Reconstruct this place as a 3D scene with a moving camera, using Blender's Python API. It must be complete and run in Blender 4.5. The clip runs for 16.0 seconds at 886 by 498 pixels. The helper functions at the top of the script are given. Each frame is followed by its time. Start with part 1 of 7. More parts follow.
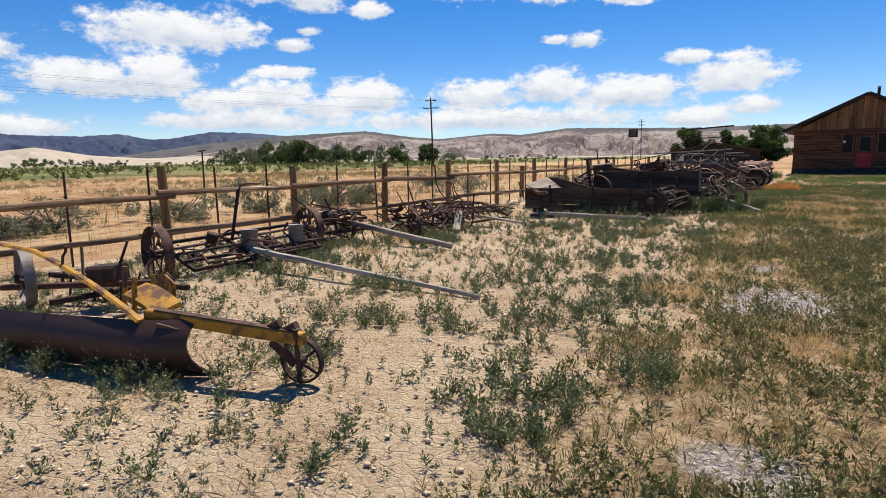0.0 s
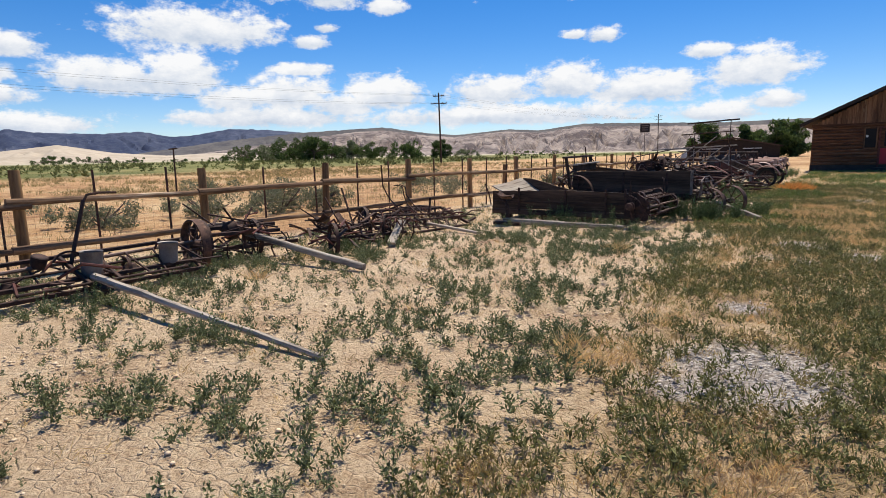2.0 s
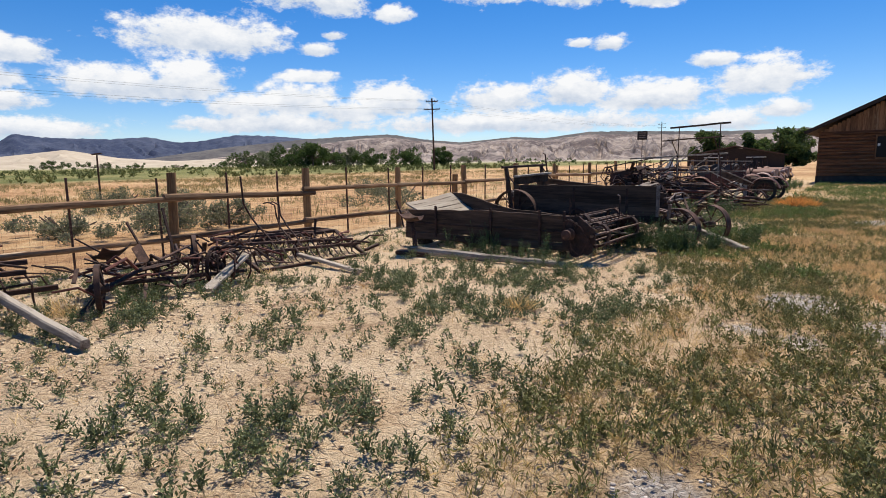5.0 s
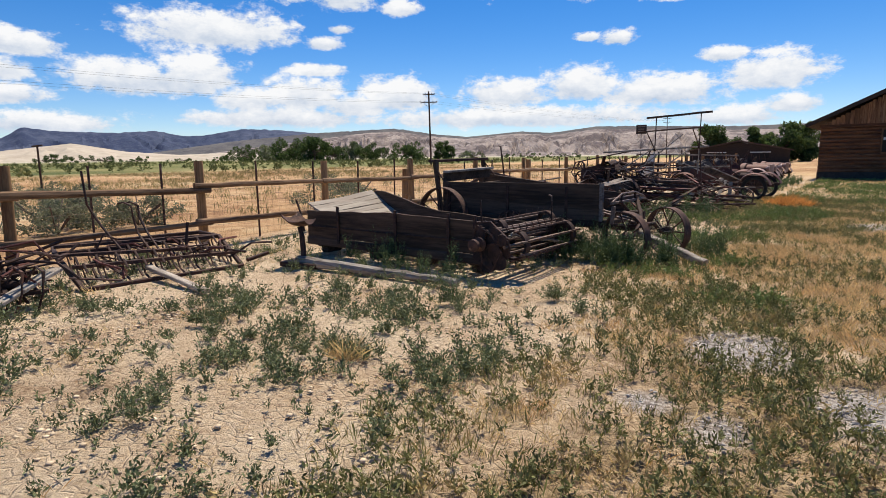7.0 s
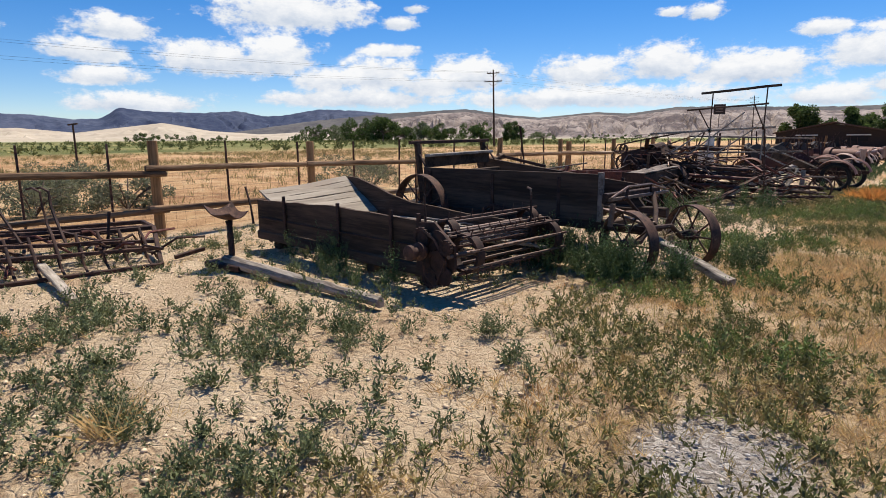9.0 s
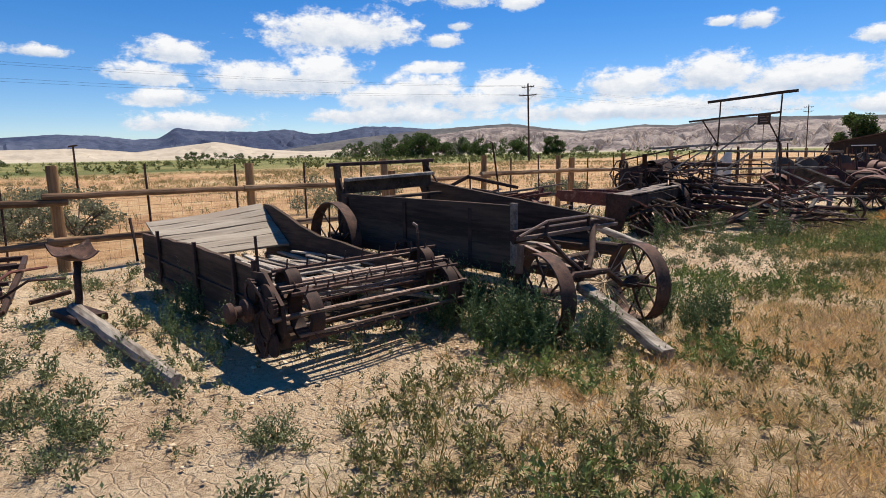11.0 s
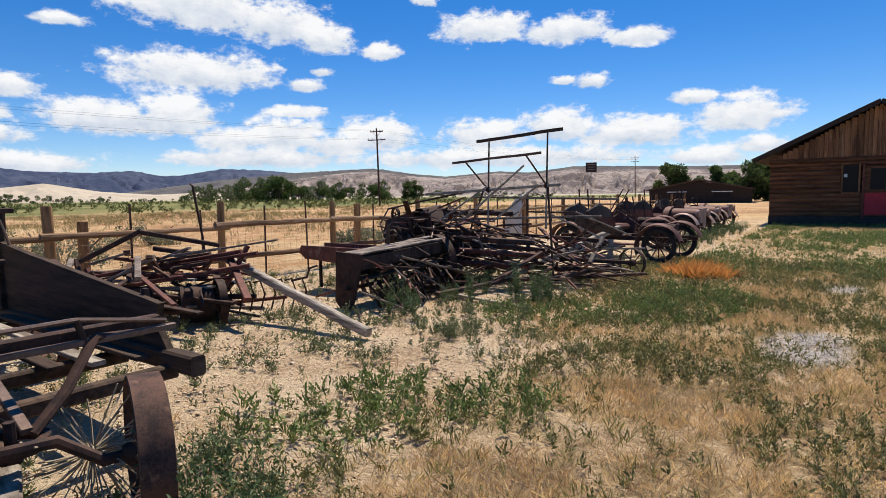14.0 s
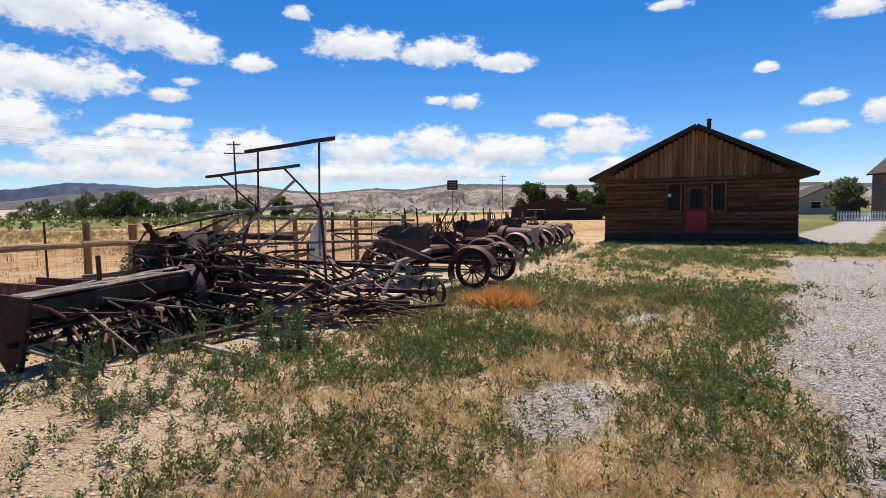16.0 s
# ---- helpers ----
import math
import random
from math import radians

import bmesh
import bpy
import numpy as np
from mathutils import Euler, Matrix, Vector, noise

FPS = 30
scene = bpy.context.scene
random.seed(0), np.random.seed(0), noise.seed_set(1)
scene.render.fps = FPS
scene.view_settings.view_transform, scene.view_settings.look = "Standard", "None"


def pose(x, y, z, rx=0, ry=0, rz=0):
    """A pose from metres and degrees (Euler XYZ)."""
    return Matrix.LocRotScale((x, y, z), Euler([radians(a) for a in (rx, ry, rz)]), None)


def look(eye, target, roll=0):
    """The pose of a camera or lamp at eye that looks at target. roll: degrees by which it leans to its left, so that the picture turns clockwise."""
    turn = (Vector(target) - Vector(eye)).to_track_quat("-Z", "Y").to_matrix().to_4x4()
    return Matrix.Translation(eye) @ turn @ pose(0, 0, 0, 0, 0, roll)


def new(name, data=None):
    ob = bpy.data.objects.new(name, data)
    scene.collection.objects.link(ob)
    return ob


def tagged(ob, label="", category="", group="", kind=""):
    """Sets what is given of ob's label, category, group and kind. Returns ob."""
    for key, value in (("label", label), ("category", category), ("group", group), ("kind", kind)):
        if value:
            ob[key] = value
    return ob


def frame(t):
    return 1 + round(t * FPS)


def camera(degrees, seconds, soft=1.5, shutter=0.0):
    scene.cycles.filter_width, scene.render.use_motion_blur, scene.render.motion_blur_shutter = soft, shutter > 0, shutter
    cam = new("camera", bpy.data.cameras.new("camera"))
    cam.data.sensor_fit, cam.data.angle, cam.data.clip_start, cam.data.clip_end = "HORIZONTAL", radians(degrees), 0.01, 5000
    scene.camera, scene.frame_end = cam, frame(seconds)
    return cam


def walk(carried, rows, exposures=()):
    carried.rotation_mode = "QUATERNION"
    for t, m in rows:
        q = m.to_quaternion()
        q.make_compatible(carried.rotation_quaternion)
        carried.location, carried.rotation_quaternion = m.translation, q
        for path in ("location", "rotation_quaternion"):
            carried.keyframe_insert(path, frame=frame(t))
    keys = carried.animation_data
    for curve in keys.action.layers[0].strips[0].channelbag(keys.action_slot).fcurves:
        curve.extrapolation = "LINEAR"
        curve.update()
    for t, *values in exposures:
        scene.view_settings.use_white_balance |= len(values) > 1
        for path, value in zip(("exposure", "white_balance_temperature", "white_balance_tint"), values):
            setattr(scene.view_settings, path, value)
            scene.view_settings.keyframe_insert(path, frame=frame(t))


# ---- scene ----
cam = camera(74.9, 16.0, soft=0.5)
PATH = [
    (0, (0.448, 0.386, 1.563), (-0.682, 2.007, 1.252), -1.0),
    (0.5, (0.502, 0.975, 1.575), (-0.623, 2.596, 1.248), -1.2),
    (1, (0.512, 1.561, 1.566), (-0.603, 3.184, 1.213), -1.3),
    (1.5, (0.534, 2.168, 1.572), (-0.602, 3.776, 1.219), -1.2),
    (2, (0.596, 2.812, 1.603), (-0.58, 4.397, 1.28), -1.2),
    (2.5, (0.577, 3.384, 1.624), (-0.635, 4.946, 1.322), -1.3),
    (3, (0.471, 4.052, 1.571), (-0.766, 5.597, 1.284), -1.1),
    (3.5, (0.361, 4.672, 1.584), (-0.859, 6.229, 1.293), -1.0),
    (3.7, (0.311, 4.934, 1.609), (-0.911, 6.491, 1.325), -0.9),
    (6, (0.434, 7.791, 1.575), (-0.736, 9.382, 1.259), -0.9),
    (6.5, (0.489, 8.378, 1.57), (-0.685, 9.964, 1.249), -0.9),
    (7, (0.563, 8.984, 1.535), (-0.644, 10.547, 1.218), -0.7),
    (7.5, (0.532, 9.556, 1.538), (-0.708, 11.089, 1.208), -0.7),
    (8, (0.54, 10.136, 1.513), (-0.757, 11.619, 1.172), -0.7),
    (10.3, (0.665, 12.488, 1.551), (-0.826, 13.771, 1.19), -1.0),
    (10.5, (0.682, 12.718, 1.557), (-0.827, 13.984, 1.211), -1.2),
    (11, (0.69, 13.283, 1.574), (-0.799, 14.578, 1.247), -1.1),
    (11.5, (0.668, 13.848, 1.54), (-0.765, 15.208, 1.229), -1.1),
    (12, (0.651, 14.411, 1.549), (-0.758, 15.801, 1.258), -1.2),
    (12.5, (0.582, 15.003, 1.572), (-0.779, 16.443, 1.306), -1.1),
    (13, (0.522, 15.602, 1.595), (-0.8, 17.088, 1.388), -1.2),
    (13.5, (0.582, 16.195, 1.593), (-0.684, 17.732, 1.411), -1.0),
    (14, (0.646, 16.745, 1.563), (-0.516, 18.362, 1.378), -0.8),
    (14.5, (0.712, 17.305, 1.564), (-0.353, 18.988, 1.388), -0.7),
    (15, (0.867, 17.878, 1.597), (-0.108, 19.616, 1.423), -0.6),
    (15.5, (1.031, 18.387, 1.609), (0.141, 20.171, 1.456), -0.8),
    (16, (1.238, 18.857, 1.601), (0.439, 20.686, 1.468), -0.7),
]
walk(cam, [(t, look(eye, target, roll)) for t, eye, target, roll in PATH])

# ---- light ----
SUN_TO = Vector((-0.13, 0.42, 0.90)).normalized()
sun = new("sun", bpy.data.lights.new("sun", "SUN"))
sun.data.energy, sun.data.angle, sun.data.color = 5.0, radians(0.53), (1.0, 0.925, 0.785)
sun.matrix_world = look((0, 0, 60), Vector((0, 0, 60)) - SUN_TO)
scene.view_settings.exposure = 0.32

# cumulus: (degrees left of +y, degrees up, half width, half height)
CLOUDS_HIGH = (
    (58.0, 10.9, 7.2, 2.0), (48.7, 10.3, 1.9, 0.7), (57.5, 16.3, 6.8, 2.5), (50.5, 15.4, 4.4, 2.2), (46.6, 14.3, 2.8, 1.5), (41.4, 13.4, 1.8, 0.9),
    (31.6, 15.3, 4.2, 1.6), (23.8, 14.8, 4.0, 1.5), (17.5, 13.9, 2.8, 1.0), (21.4, 10.2, 1.9, 0.8), (23.8, 10.5, 1.2, 0.5), (47.1, 11.6, 1.1, 0.5),
    (49.6, 7.9, 2.6, 0.7), (12.4, 8.3, 2.0, 0.8), (82.7, 8.4, 2.5, 0.6), (72.8, 8.9, 3.0, 1.2), (68.3, 14.3, 2.1, 0.6), (37.0, 18.0, 1.2, 0.7),
    (-5.5, 11.6, 0.9, 0.5), (-11.3, 15.2, 2.4, 0.9), (2.2, 17.6, 1.7, 0.6),
)
CLOUDS_LOW = (
    (65.2, 6.7, 5.2, 1.8), (60.1, 7.2, 3.9, 2.3), (55.6, 5.0, 3.2, 1.5), (50.5, 5.6, 4.2, 2.0), (41.8, 5.6, 3.8, 1.9), (46.2, 4.6, 3.4, 1.3),
    (31.6, 5.6, 4.1, 1.8), (24.5, 6.2, 3.6, 1.9), (17.5, 5.4, 5.2, 1.8), (8.7, 6.5, 3.6, 1.9), (7.2, 3.9, 2.4, 0.9), (11.5, 3.0, 4.0, 1.0),
    (75.2, 7.0, 3.2, 1.2), (74.0, 5.1, 3.2, 0.9), (71.8, 2.9, 5.6, 1.1), (53.0, 3.6, 9.0, 1.1), (-4.6, 6.1, 1.0, 0.5),
    (-8.9, 6.4, 2.2, 0.7), (-9.6, 8.8, 1.5, 0.7), (-13.5, 7.4, 1.4, 1.2), (-20.0, 7.5, 4.0, 1.4), (30.0, 3.5, 14.0, 1.2),
)


def sky_world():
    w = bpy.data.worlds.new("sky")
    scene.world = w
    w.use_nodes = True
    nt = w.node_tree
    nt.nodes.clear()

    def node(kind, **kw):
        n = nt.nodes.new(kind)
        for k, v in kw.items():
            if k == "op":
                n.operation = v
        return n

    def m(op, a, b=None, c=None, clamp=False):
        n = node("ShaderNodeMath", op=op)
        n.use_clamp = clamp
        for i, v in enumerate((a, b, c)):
            if v is None:
                continue
            if isinstance(v, (int, float)):
                n.inputs[i].default_value = v
            else:
                nt.links.new(v, n.inputs[i])
        return n.outputs[0]

    co = node("ShaderNodeTexCoord").outputs["Generated"]
    sep = node("ShaderNodeSeparateXYZ")
    nt.links.new(co, sep.inputs[0])
    x, y, z = sep.outputs
    az = m("MULTIPLY", m("ARCTAN2", m("MULTIPLY", x, -1.0), y), 57.29578)
    el = m("MULTIPLY", m("ARCSINE", z), 57.29578)
    comb = node("ShaderNodeCombineXYZ")
    nt.links.new(az, comb.inputs[0])
    nt.links.new(m("MULTIPLY", el, 1.7), comb.inputs[1])

    def noise_of(scale, detail, rough, shift=0.0):
        n = node("ShaderNodeTexNoise")
        n.inputs["Scale"].default_value, n.inputs["Detail"].default_value = scale, detail
        n.inputs["Roughness"].default_value = rough
        add = node("ShaderNodeVectorMath", op="ADD")
        add.inputs[1].default_value = (shift, shift * 0.7, 3.0)
        nt.links.new(comb.outputs[0], add.inputs[0])
        nt.links.new(add.outputs[0], n.inputs["Vector"])
        return m("SUBTRACT", n.outputs["Fac"], 0.5)

    big, fine = noise_of(0.33, 7, 0.62), noise_of(1.1, 6, 0.65, 17.0)
    wob = m("ADD", m("MULTIPLY", big, 2.1), m("MULTIPLY", fine, 0.9))
    dens, lift = None, None
    for a, e, hw, hh in (*CLOUDS_HIGH, *CLOUDS_LOW):
        dx = m("MULTIPLY", m("SUBTRACT", az, a), 1.0 / hw)
        dy = m("MULTIPLY", m("SUBTRACT", el, e), 1.0 / hh)
        below = m("MULTIPLY", m("MINIMUM", dy, 0.0), 0.5)
        dyy = m("ADD", dy, below)
        r = m("SQRT", m("ADD", m("MULTIPLY", dx, dx), m("MULTIPLY", dyy, dyy)))
        d = m("SUBTRACT", 1.0, r)
        s = m("MULTIPLY", m("MULTIPLY", m("ADD", d, 0.35, clamp=True), 1.0), dy)
        dens = d if dens is None else m("SMOOTH_MAX", dens, d, 0.15)
        lift = s if lift is None else m("ADD", lift, s)
    field = m("ADD", dens, wob)
    # small scattered clouds over the rest of the sky, outside the mapped band
    scatter = m("MULTIPLY", m("SUBTRACT", big, 0.20), 6.0)
    away = m("MULTIPLY", m("SUBTRACT", el, 19.0), 0.2, clamp=True)
    field = m("MAXIMUM", field, m("SUBTRACT", m("MULTIPLY", scatter, away), m("SUBTRACT", 0.3, m("MULTIPLY", away, 0.3))))
    cover = m("MULTIPLY", m("SUBTRACT", field, -0.25), 1.7, clamp=True)
    thin = m("MULTIPLY", m("MULTIPLY", cover, cover), m("SUBTRACT", 3.0, m("MULTIPLY", cover, 2.0)))
    low = m("MULTIPLY", m("ADD", m("MULTIPLY", el, 0.5), -0.3), 1.0, clamp=True)
    alpha = m("MULTIPLY", thin, low)
    shade = m("ADD", m("ADD", m("MULTIPLY", lift, 0.65), 0.50), m("MULTIPLY", wob, 0.55), clamp=True)
    ramp = node("ShaderNodeValToRGB")
    ramp.color_ramp.elements[0].position, ramp.color_ramp.elements[0].color = 0.10, (0.42, 0.49, 0.60, 1)
    ramp.color_ramp.elements[1].position, ramp.color_ramp.elements[1].color = 0.80, (0.76, 0.765, 0.775, 1)
    nt.links.new(shade, ramp.inputs[0])

    sky = node("ShaderNodeTexSky")
    sky.sky_type, sky.sun_disc = "NISHITA", False
    sky.sun_elevation = math.asin(SUN_TO.z)
    sky.sun_rotation = math.atan2(SUN_TO.x, SUN_TO.y)
    sky.altitude, sky.air_density, sky.dust_density, sky.ozone_density = 1500.0, 1.0, 0.15, 2.0
    hsv = node("ShaderNodeHueSaturation")
    hsv.inputs["Saturation"].default_value = 1.42
    nt.links.new(sky.outputs[0], hsv.inputs["Color"])
    scale_sky = node("ShaderNodeVectorMath", op="SCALE")
    scale_sky.inputs["Scale"].default_value = SKY_STRENGTH
    tint = node("ShaderNodeVectorMath", op="MULTIPLY")
    tint.inputs[1].default_value = (0.97, 1.0, 1.17)
    nt.links.new(hsv.outputs[0], tint.inputs[0])
    nt.links.new(tint.outputs[0], scale_sky.inputs[0])
    mix = node("ShaderNodeMix")
    mix.data_type = "RGBA"
    nt.links.new(alpha, mix.inputs["Factor"])
    nt.links.new(scale_sky.outputs[0], mix.inputs["A"])
    nt.links.new(ramp.outputs[0], mix.inputs["B"])
    bg = node("ShaderNodeBackground")
    nt.links.new(mix.outputs["Result"], bg.inputs[0])
    out = node("ShaderNodeOutputWorld")
    nt.links.new(bg.outputs[0], out.inputs[0])


SKY_STRENGTH = 0.084
sky_world()

# ---- materials ----
def material(name, base, dark=None, rough=0.85, metal=0.0, scale=6.0, fine=60.0, bump=0.3, third=None, third_at=0.6,
             stretch=None, island=0.0, spec=0.3, obj=False, step=0.004, leaf=0.0):
    """Two tones mixed by noise at two scales, an optional third tone in patches, fine relief; grain along stretch."""
    mt = bpy.data.materials.new(name)
    mt.use_nodes = True
    nt = mt.node_tree
    n, l = nt.nodes, nt.links
    bsdf = n["Principled BSDF"]
    co = n.new("ShaderNodeTexCoord").outputs["Object"] if obj else n.new("ShaderNodeNewGeometry").outputs["Position"]
    mp = n.new("ShaderNodeMapping")
    mp.inputs["Scale"].default_value = stretch or (1, 1, 1)
    l.new(co, mp.inputs[0])

    def nz(sc, det, ro):
        t = n.new("ShaderNodeTexNoise")
        t.inputs["Scale"].default_value, t.inputs["Detail"].default_value, t.inputs["Roughness"].default_value = sc, det, ro
        l.new(mp.outputs[0], t.inputs["Vector"])
        return t.outputs["Fac"]

    a, b = nz(scale, 5, 0.6), nz(fine, 6, 0.7)
    add = n.new("ShaderNodeMath")
    add.operation = "MULTIPLY_ADD"
    l.new(a, add.inputs[0])
    add.inputs[1].default_value = 0.55
    half = n.new("ShaderNodeMath")
    half.operation = "MULTIPLY"
    l.new(b, half.inputs[0])
    half.inputs[1].default_value = 0.45
    l.new(half.outputs[0], add.inputs[2])
    ramp = n.new("ShaderNodeValToRGB")
    e = ramp.color_ramp.elements
    e[0].position, e[0].color = 0.34, (*(dark or [c * 0.55 for c in base]), 1)
    e[1].position, e[1].color = 0.62, (*base, 1)
    l.new(add.outputs[0], ramp.inputs[0])
    col = ramp.outputs[0]
    if third:
        p = nz(scale * 0.6 + 1.3, 7, 0.65)
        mr = n.new("ShaderNodeMapRange")
        mr.inputs[1].default_value, mr.inputs[2].default_value = third_at, third_at + 0.08
        l.new(p, mr.inputs[0])
        mx = n.new("ShaderNodeMix")
        mx.data_type = "RGBA"
        l.new(mr.outputs[0], mx.inputs["Factor"])
        l.new(col, mx.inputs["A"])
        mx.inputs["B"].default_value = (*third, 1)
        col = mx.outputs["Result"]
    if island:
        g = n.new("ShaderNodeObjectInfo").outputs["Random"] if obj else n.new("ShaderNodeNewGeometry").outputs["Random Per Island"]
        mr = n.new("ShaderNodeMapRange")
        mr.inputs[3].default_value, mr.inputs[4].default_value = 1 - island, 1 + island
        l.new(g, mr.inputs[0])
        h = n.new("ShaderNodeHueSaturation")
        l.new(mr.outputs[0], h.inputs["Value"])
        l.new(col, h.inputs["Color"])
        col = h.outputs[0]
    l.new(col, bsdf.inputs["Base Color"])
    bsdf.inputs["Metallic"].default_value = metal
    bsdf.inputs["Specular IOR Level"].default_value = spec
    rr = n.new("ShaderNodeMapRange")
    rr.inputs[3].default_value, rr.inputs[4].default_value = max(0.05, rough - 0.12), min(1, rough + 0.12)
    l.new(b, rr.inputs[0])
    l.new(rr.outputs[0], bsdf.inputs["Roughness"])
    bp = n.new("ShaderNodeBump")
    bp.inputs["Strength"].default_value, bp.inputs["Distance"].default_value = bump, step
    l.new(add.outputs[0], bp.inputs["Height"])
    if bump:
        l.new(bp.outputs[0], bsdf.inputs["Normal"])
    if leaf:
        tr = n.new("ShaderNodeBsdfTranslucent")
        l.new(col, tr.inputs["Color"])
        ms = n.new("ShaderNodeMixShader")
        ms.inputs[0].default_value = leaf
        l.new(bsdf.outputs[0], ms.inputs[1])
        l.new(tr.outputs[0], ms.inputs[2])
        l.new(ms.outputs[0], n["Material Output"].inputs["Surface"])
    return mt


RUST = material("rusted_iron", (0.135, 0.07, 0.05), (0.042, 0.026, 0.022), 0.8, 0.25, 9, 90, 0.5, (0.21, 0.12, 0.085), 0.6)
DARK_IRON = material("dark_rusted_iron", (0.085, 0.045, 0.034), (0.03, 0.02, 0.018), 0.75, 0.35, 9, 90, 0.5, (0.16, 0.075, 0.04), 0.63)
BRIGHT_IRON = material("worn_iron", (0.22, 0.155, 0.125), (0.09, 0.055, 0.045), 0.55, 0.6, 8, 80, 0.4, (0.30, 0.15, 0.08), 0.62)
GALV = material("weathered_zinc", (0.24, 0.215, 0.20), (0.12, 0.10, 0.095), 0.6, 0.45, 7, 60, 0.3, (0.16, 0.09, 0.06), 0.62)
GREY_WOOD = material("weathered_grey_wood", (0.40, 0.345, 0.29), (0.17, 0.135, 0.11), 0.9, 0, 5, 40, 0.6, None, 0.6, (1, 1, 1))
GREY_WOOD_X = material("weathered_grey_wood_lengthwise", (0.45, 0.385, 0.315), (0.14, 0.108, 0.085), 0.9, 0, 5, 26, 0.7, None, 0.6, (0.09, 1, 1), 0.25, 0.2, True)
PLANK_WOOD = material("bleached_tan_plank", (0.47, 0.40, 0.32), (0.22, 0.175, 0.135), 0.9, 0, 7, 45, 0.7, (0.34, 0.27, 0.21), 0.60, (1, 0.06, 1), 0.15, 0.2)
BROWN_GREY = material("brown_grey_wood", (0.27, 0.215, 0.18), (0.10, 0.075, 0.06), 0.9, 0, 6, 36, 0.7, (0.36, 0.31, 0.27), 0.62)
DARK_WOOD = material("dark_weathered_wood", (0.10, 0.064, 0.045), (0.034, 0.023, 0.017), 0.9, 0, 5, 26, 0.7, (0.15, 0.115, 0.09), 0.65, (0.09, 1, 1), 0.2, 0.2, True)
POST_WOOD = material("treated_post_wood", (0.34, 0.195, 0.09), (0.15, 0.08, 0.04), 0.9, 0, 7, 30, 0.6, (0.42, 0.31, 0.19), 0.63, (1, 1, 0.1), 0.22, 0.2, True)
RAIL_WOOD = material("peeled_rail_wood", (0.27, 0.165, 0.095), (0.10, 0.058, 0.035), 0.9, 0, 6, 30, 0.7, (0.46, 0.35, 0.24), 0.57, (1, 0.1, 1), 0.22, 0.2, True)
LOG_WOOD = material("brown_log", (0.19, 0.088, 0.045), (0.07, 0.032, 0.018), 0.9, 0, 5, 30, 0.7, (0.27, 0.15, 0.085), 0.63, (0.1, 1, 1), 0.25, 0.2, True)
BOARD_WOOD = material("gable_board", (0.26, 0.135, 0.07), (0.10, 0.05, 0.028), 0.9, 0, 5, 30, 0.6, (0.34, 0.22, 0.13), 0.62, (1, 1, 0.08), 0.4, 0.2, True)
DARK_TRIM = material("dark_roof_trim", (0.045, 0.032, 0.026), (0.02, 0.015, 0.013), 0.9)
STONE_BASE = material("dark_foundation", (0.075, 0.055, 0.047), (0.03, 0.024, 0.02), 0.95, 0, 6, 40, 0.6)
RED_PAINT = material("faded_red_paint", (0.42, 0.03, 0.045), (0.28, 0.02, 0.03), 0.6, 0, 4, 50, 0.2)
RED_IRON = material("faded_red_iron", (0.17, 0.055, 0.04), (0.075, 0.03, 0.024), 0.7, 0.15, 7, 70, 0.4, (0.22, 0.12, 0.085), 0.6)
YELLOW = material("chipped_yellow_paint", (0.50, 0.26, 0.02), (0.27, 0.12, 0.02), 0.65, 0, 6, 50, 0.4, (0.12, 0.055, 0.03), 0.50)
STEEL_PLOW = material("brown_plow_steel", (0.095, 0.05, 0.038), (0.055, 0.03, 0.024), 0.5, 0.4, 4, 60, 0.25, (0.15, 0.075, 0.045), 0.66)
CAR_BODY = material("rusted_car_body", (0.15, 0.062, 0.046), (0.06, 0.03, 0.024), 0.65, 0.25, 4, 50, 0.35, (0.30, 0.19, 0.15), 0.62)
CAR_PALE = material("bleached_car_fender", (0.42, 0.31, 0.27), (0.22, 0.12, 0.09), 0.55, 0.2, 4, 50, 0.3)
RUBBER = material("cracked_rubber", (0.035, 0.032, 0.03), (0.015, 0.014, 0.013), 0.9)
SEAT_CLOTH = material("rotted_seat_leather", (0.05, 0.035, 0.03), (0.02, 0.015, 0.013), 0.85)
WHITE_PAINT = material("white_paint", (0.75, 0.75, 0.73), (0.60, 0.60, 0.58), 0.7)
CANVAS = material("bleached_canvas", (0.72, 0.68, 0.62), (0.50, 0.45, 0.40), 0.9)
SIGN_DARK = material("sign_dark", (0.035, 0.03, 0.03), (0.02, 0.018, 0.018), 0.7)
WIRE = material("fence_wire", (0.13, 0.09, 0.07), (0.07, 0.05, 0.04), 0.6, 0.6)
POLE_WOOD = material("tarred_pole_wood", (0.075, 0.05, 0.037), (0.04, 0.027, 0.02), 0.9)
STUCCO = material("beige_siding", (0.40, 0.35, 0.28), (0.32, 0.27, 0.22), 0.9)
SHINGLE = material("brown_shingle", (0.10, 0.065, 0.05), (0.05, 0.035, 0.03), 0.95)
WEED = material("grey_green_weed_leaf", (0.185, 0.205, 0.092), (0.105, 0.125, 0.056), 0.65, 0, 1.4, 12, 0.0, (0.22, 0.23, 0.12), 0.64, None, 0.4, 0.3, leaf=0.22)
YARD_WEED = material("olive_weed_leaf", (0.225, 0.215, 0.078), (0.125, 0.13, 0.048), 0.65, 0, 1.1, 10, 0.0, (0.46, 0.33, 0.145), 0.55, None, 0.45, 0.3, leaf=0.22)
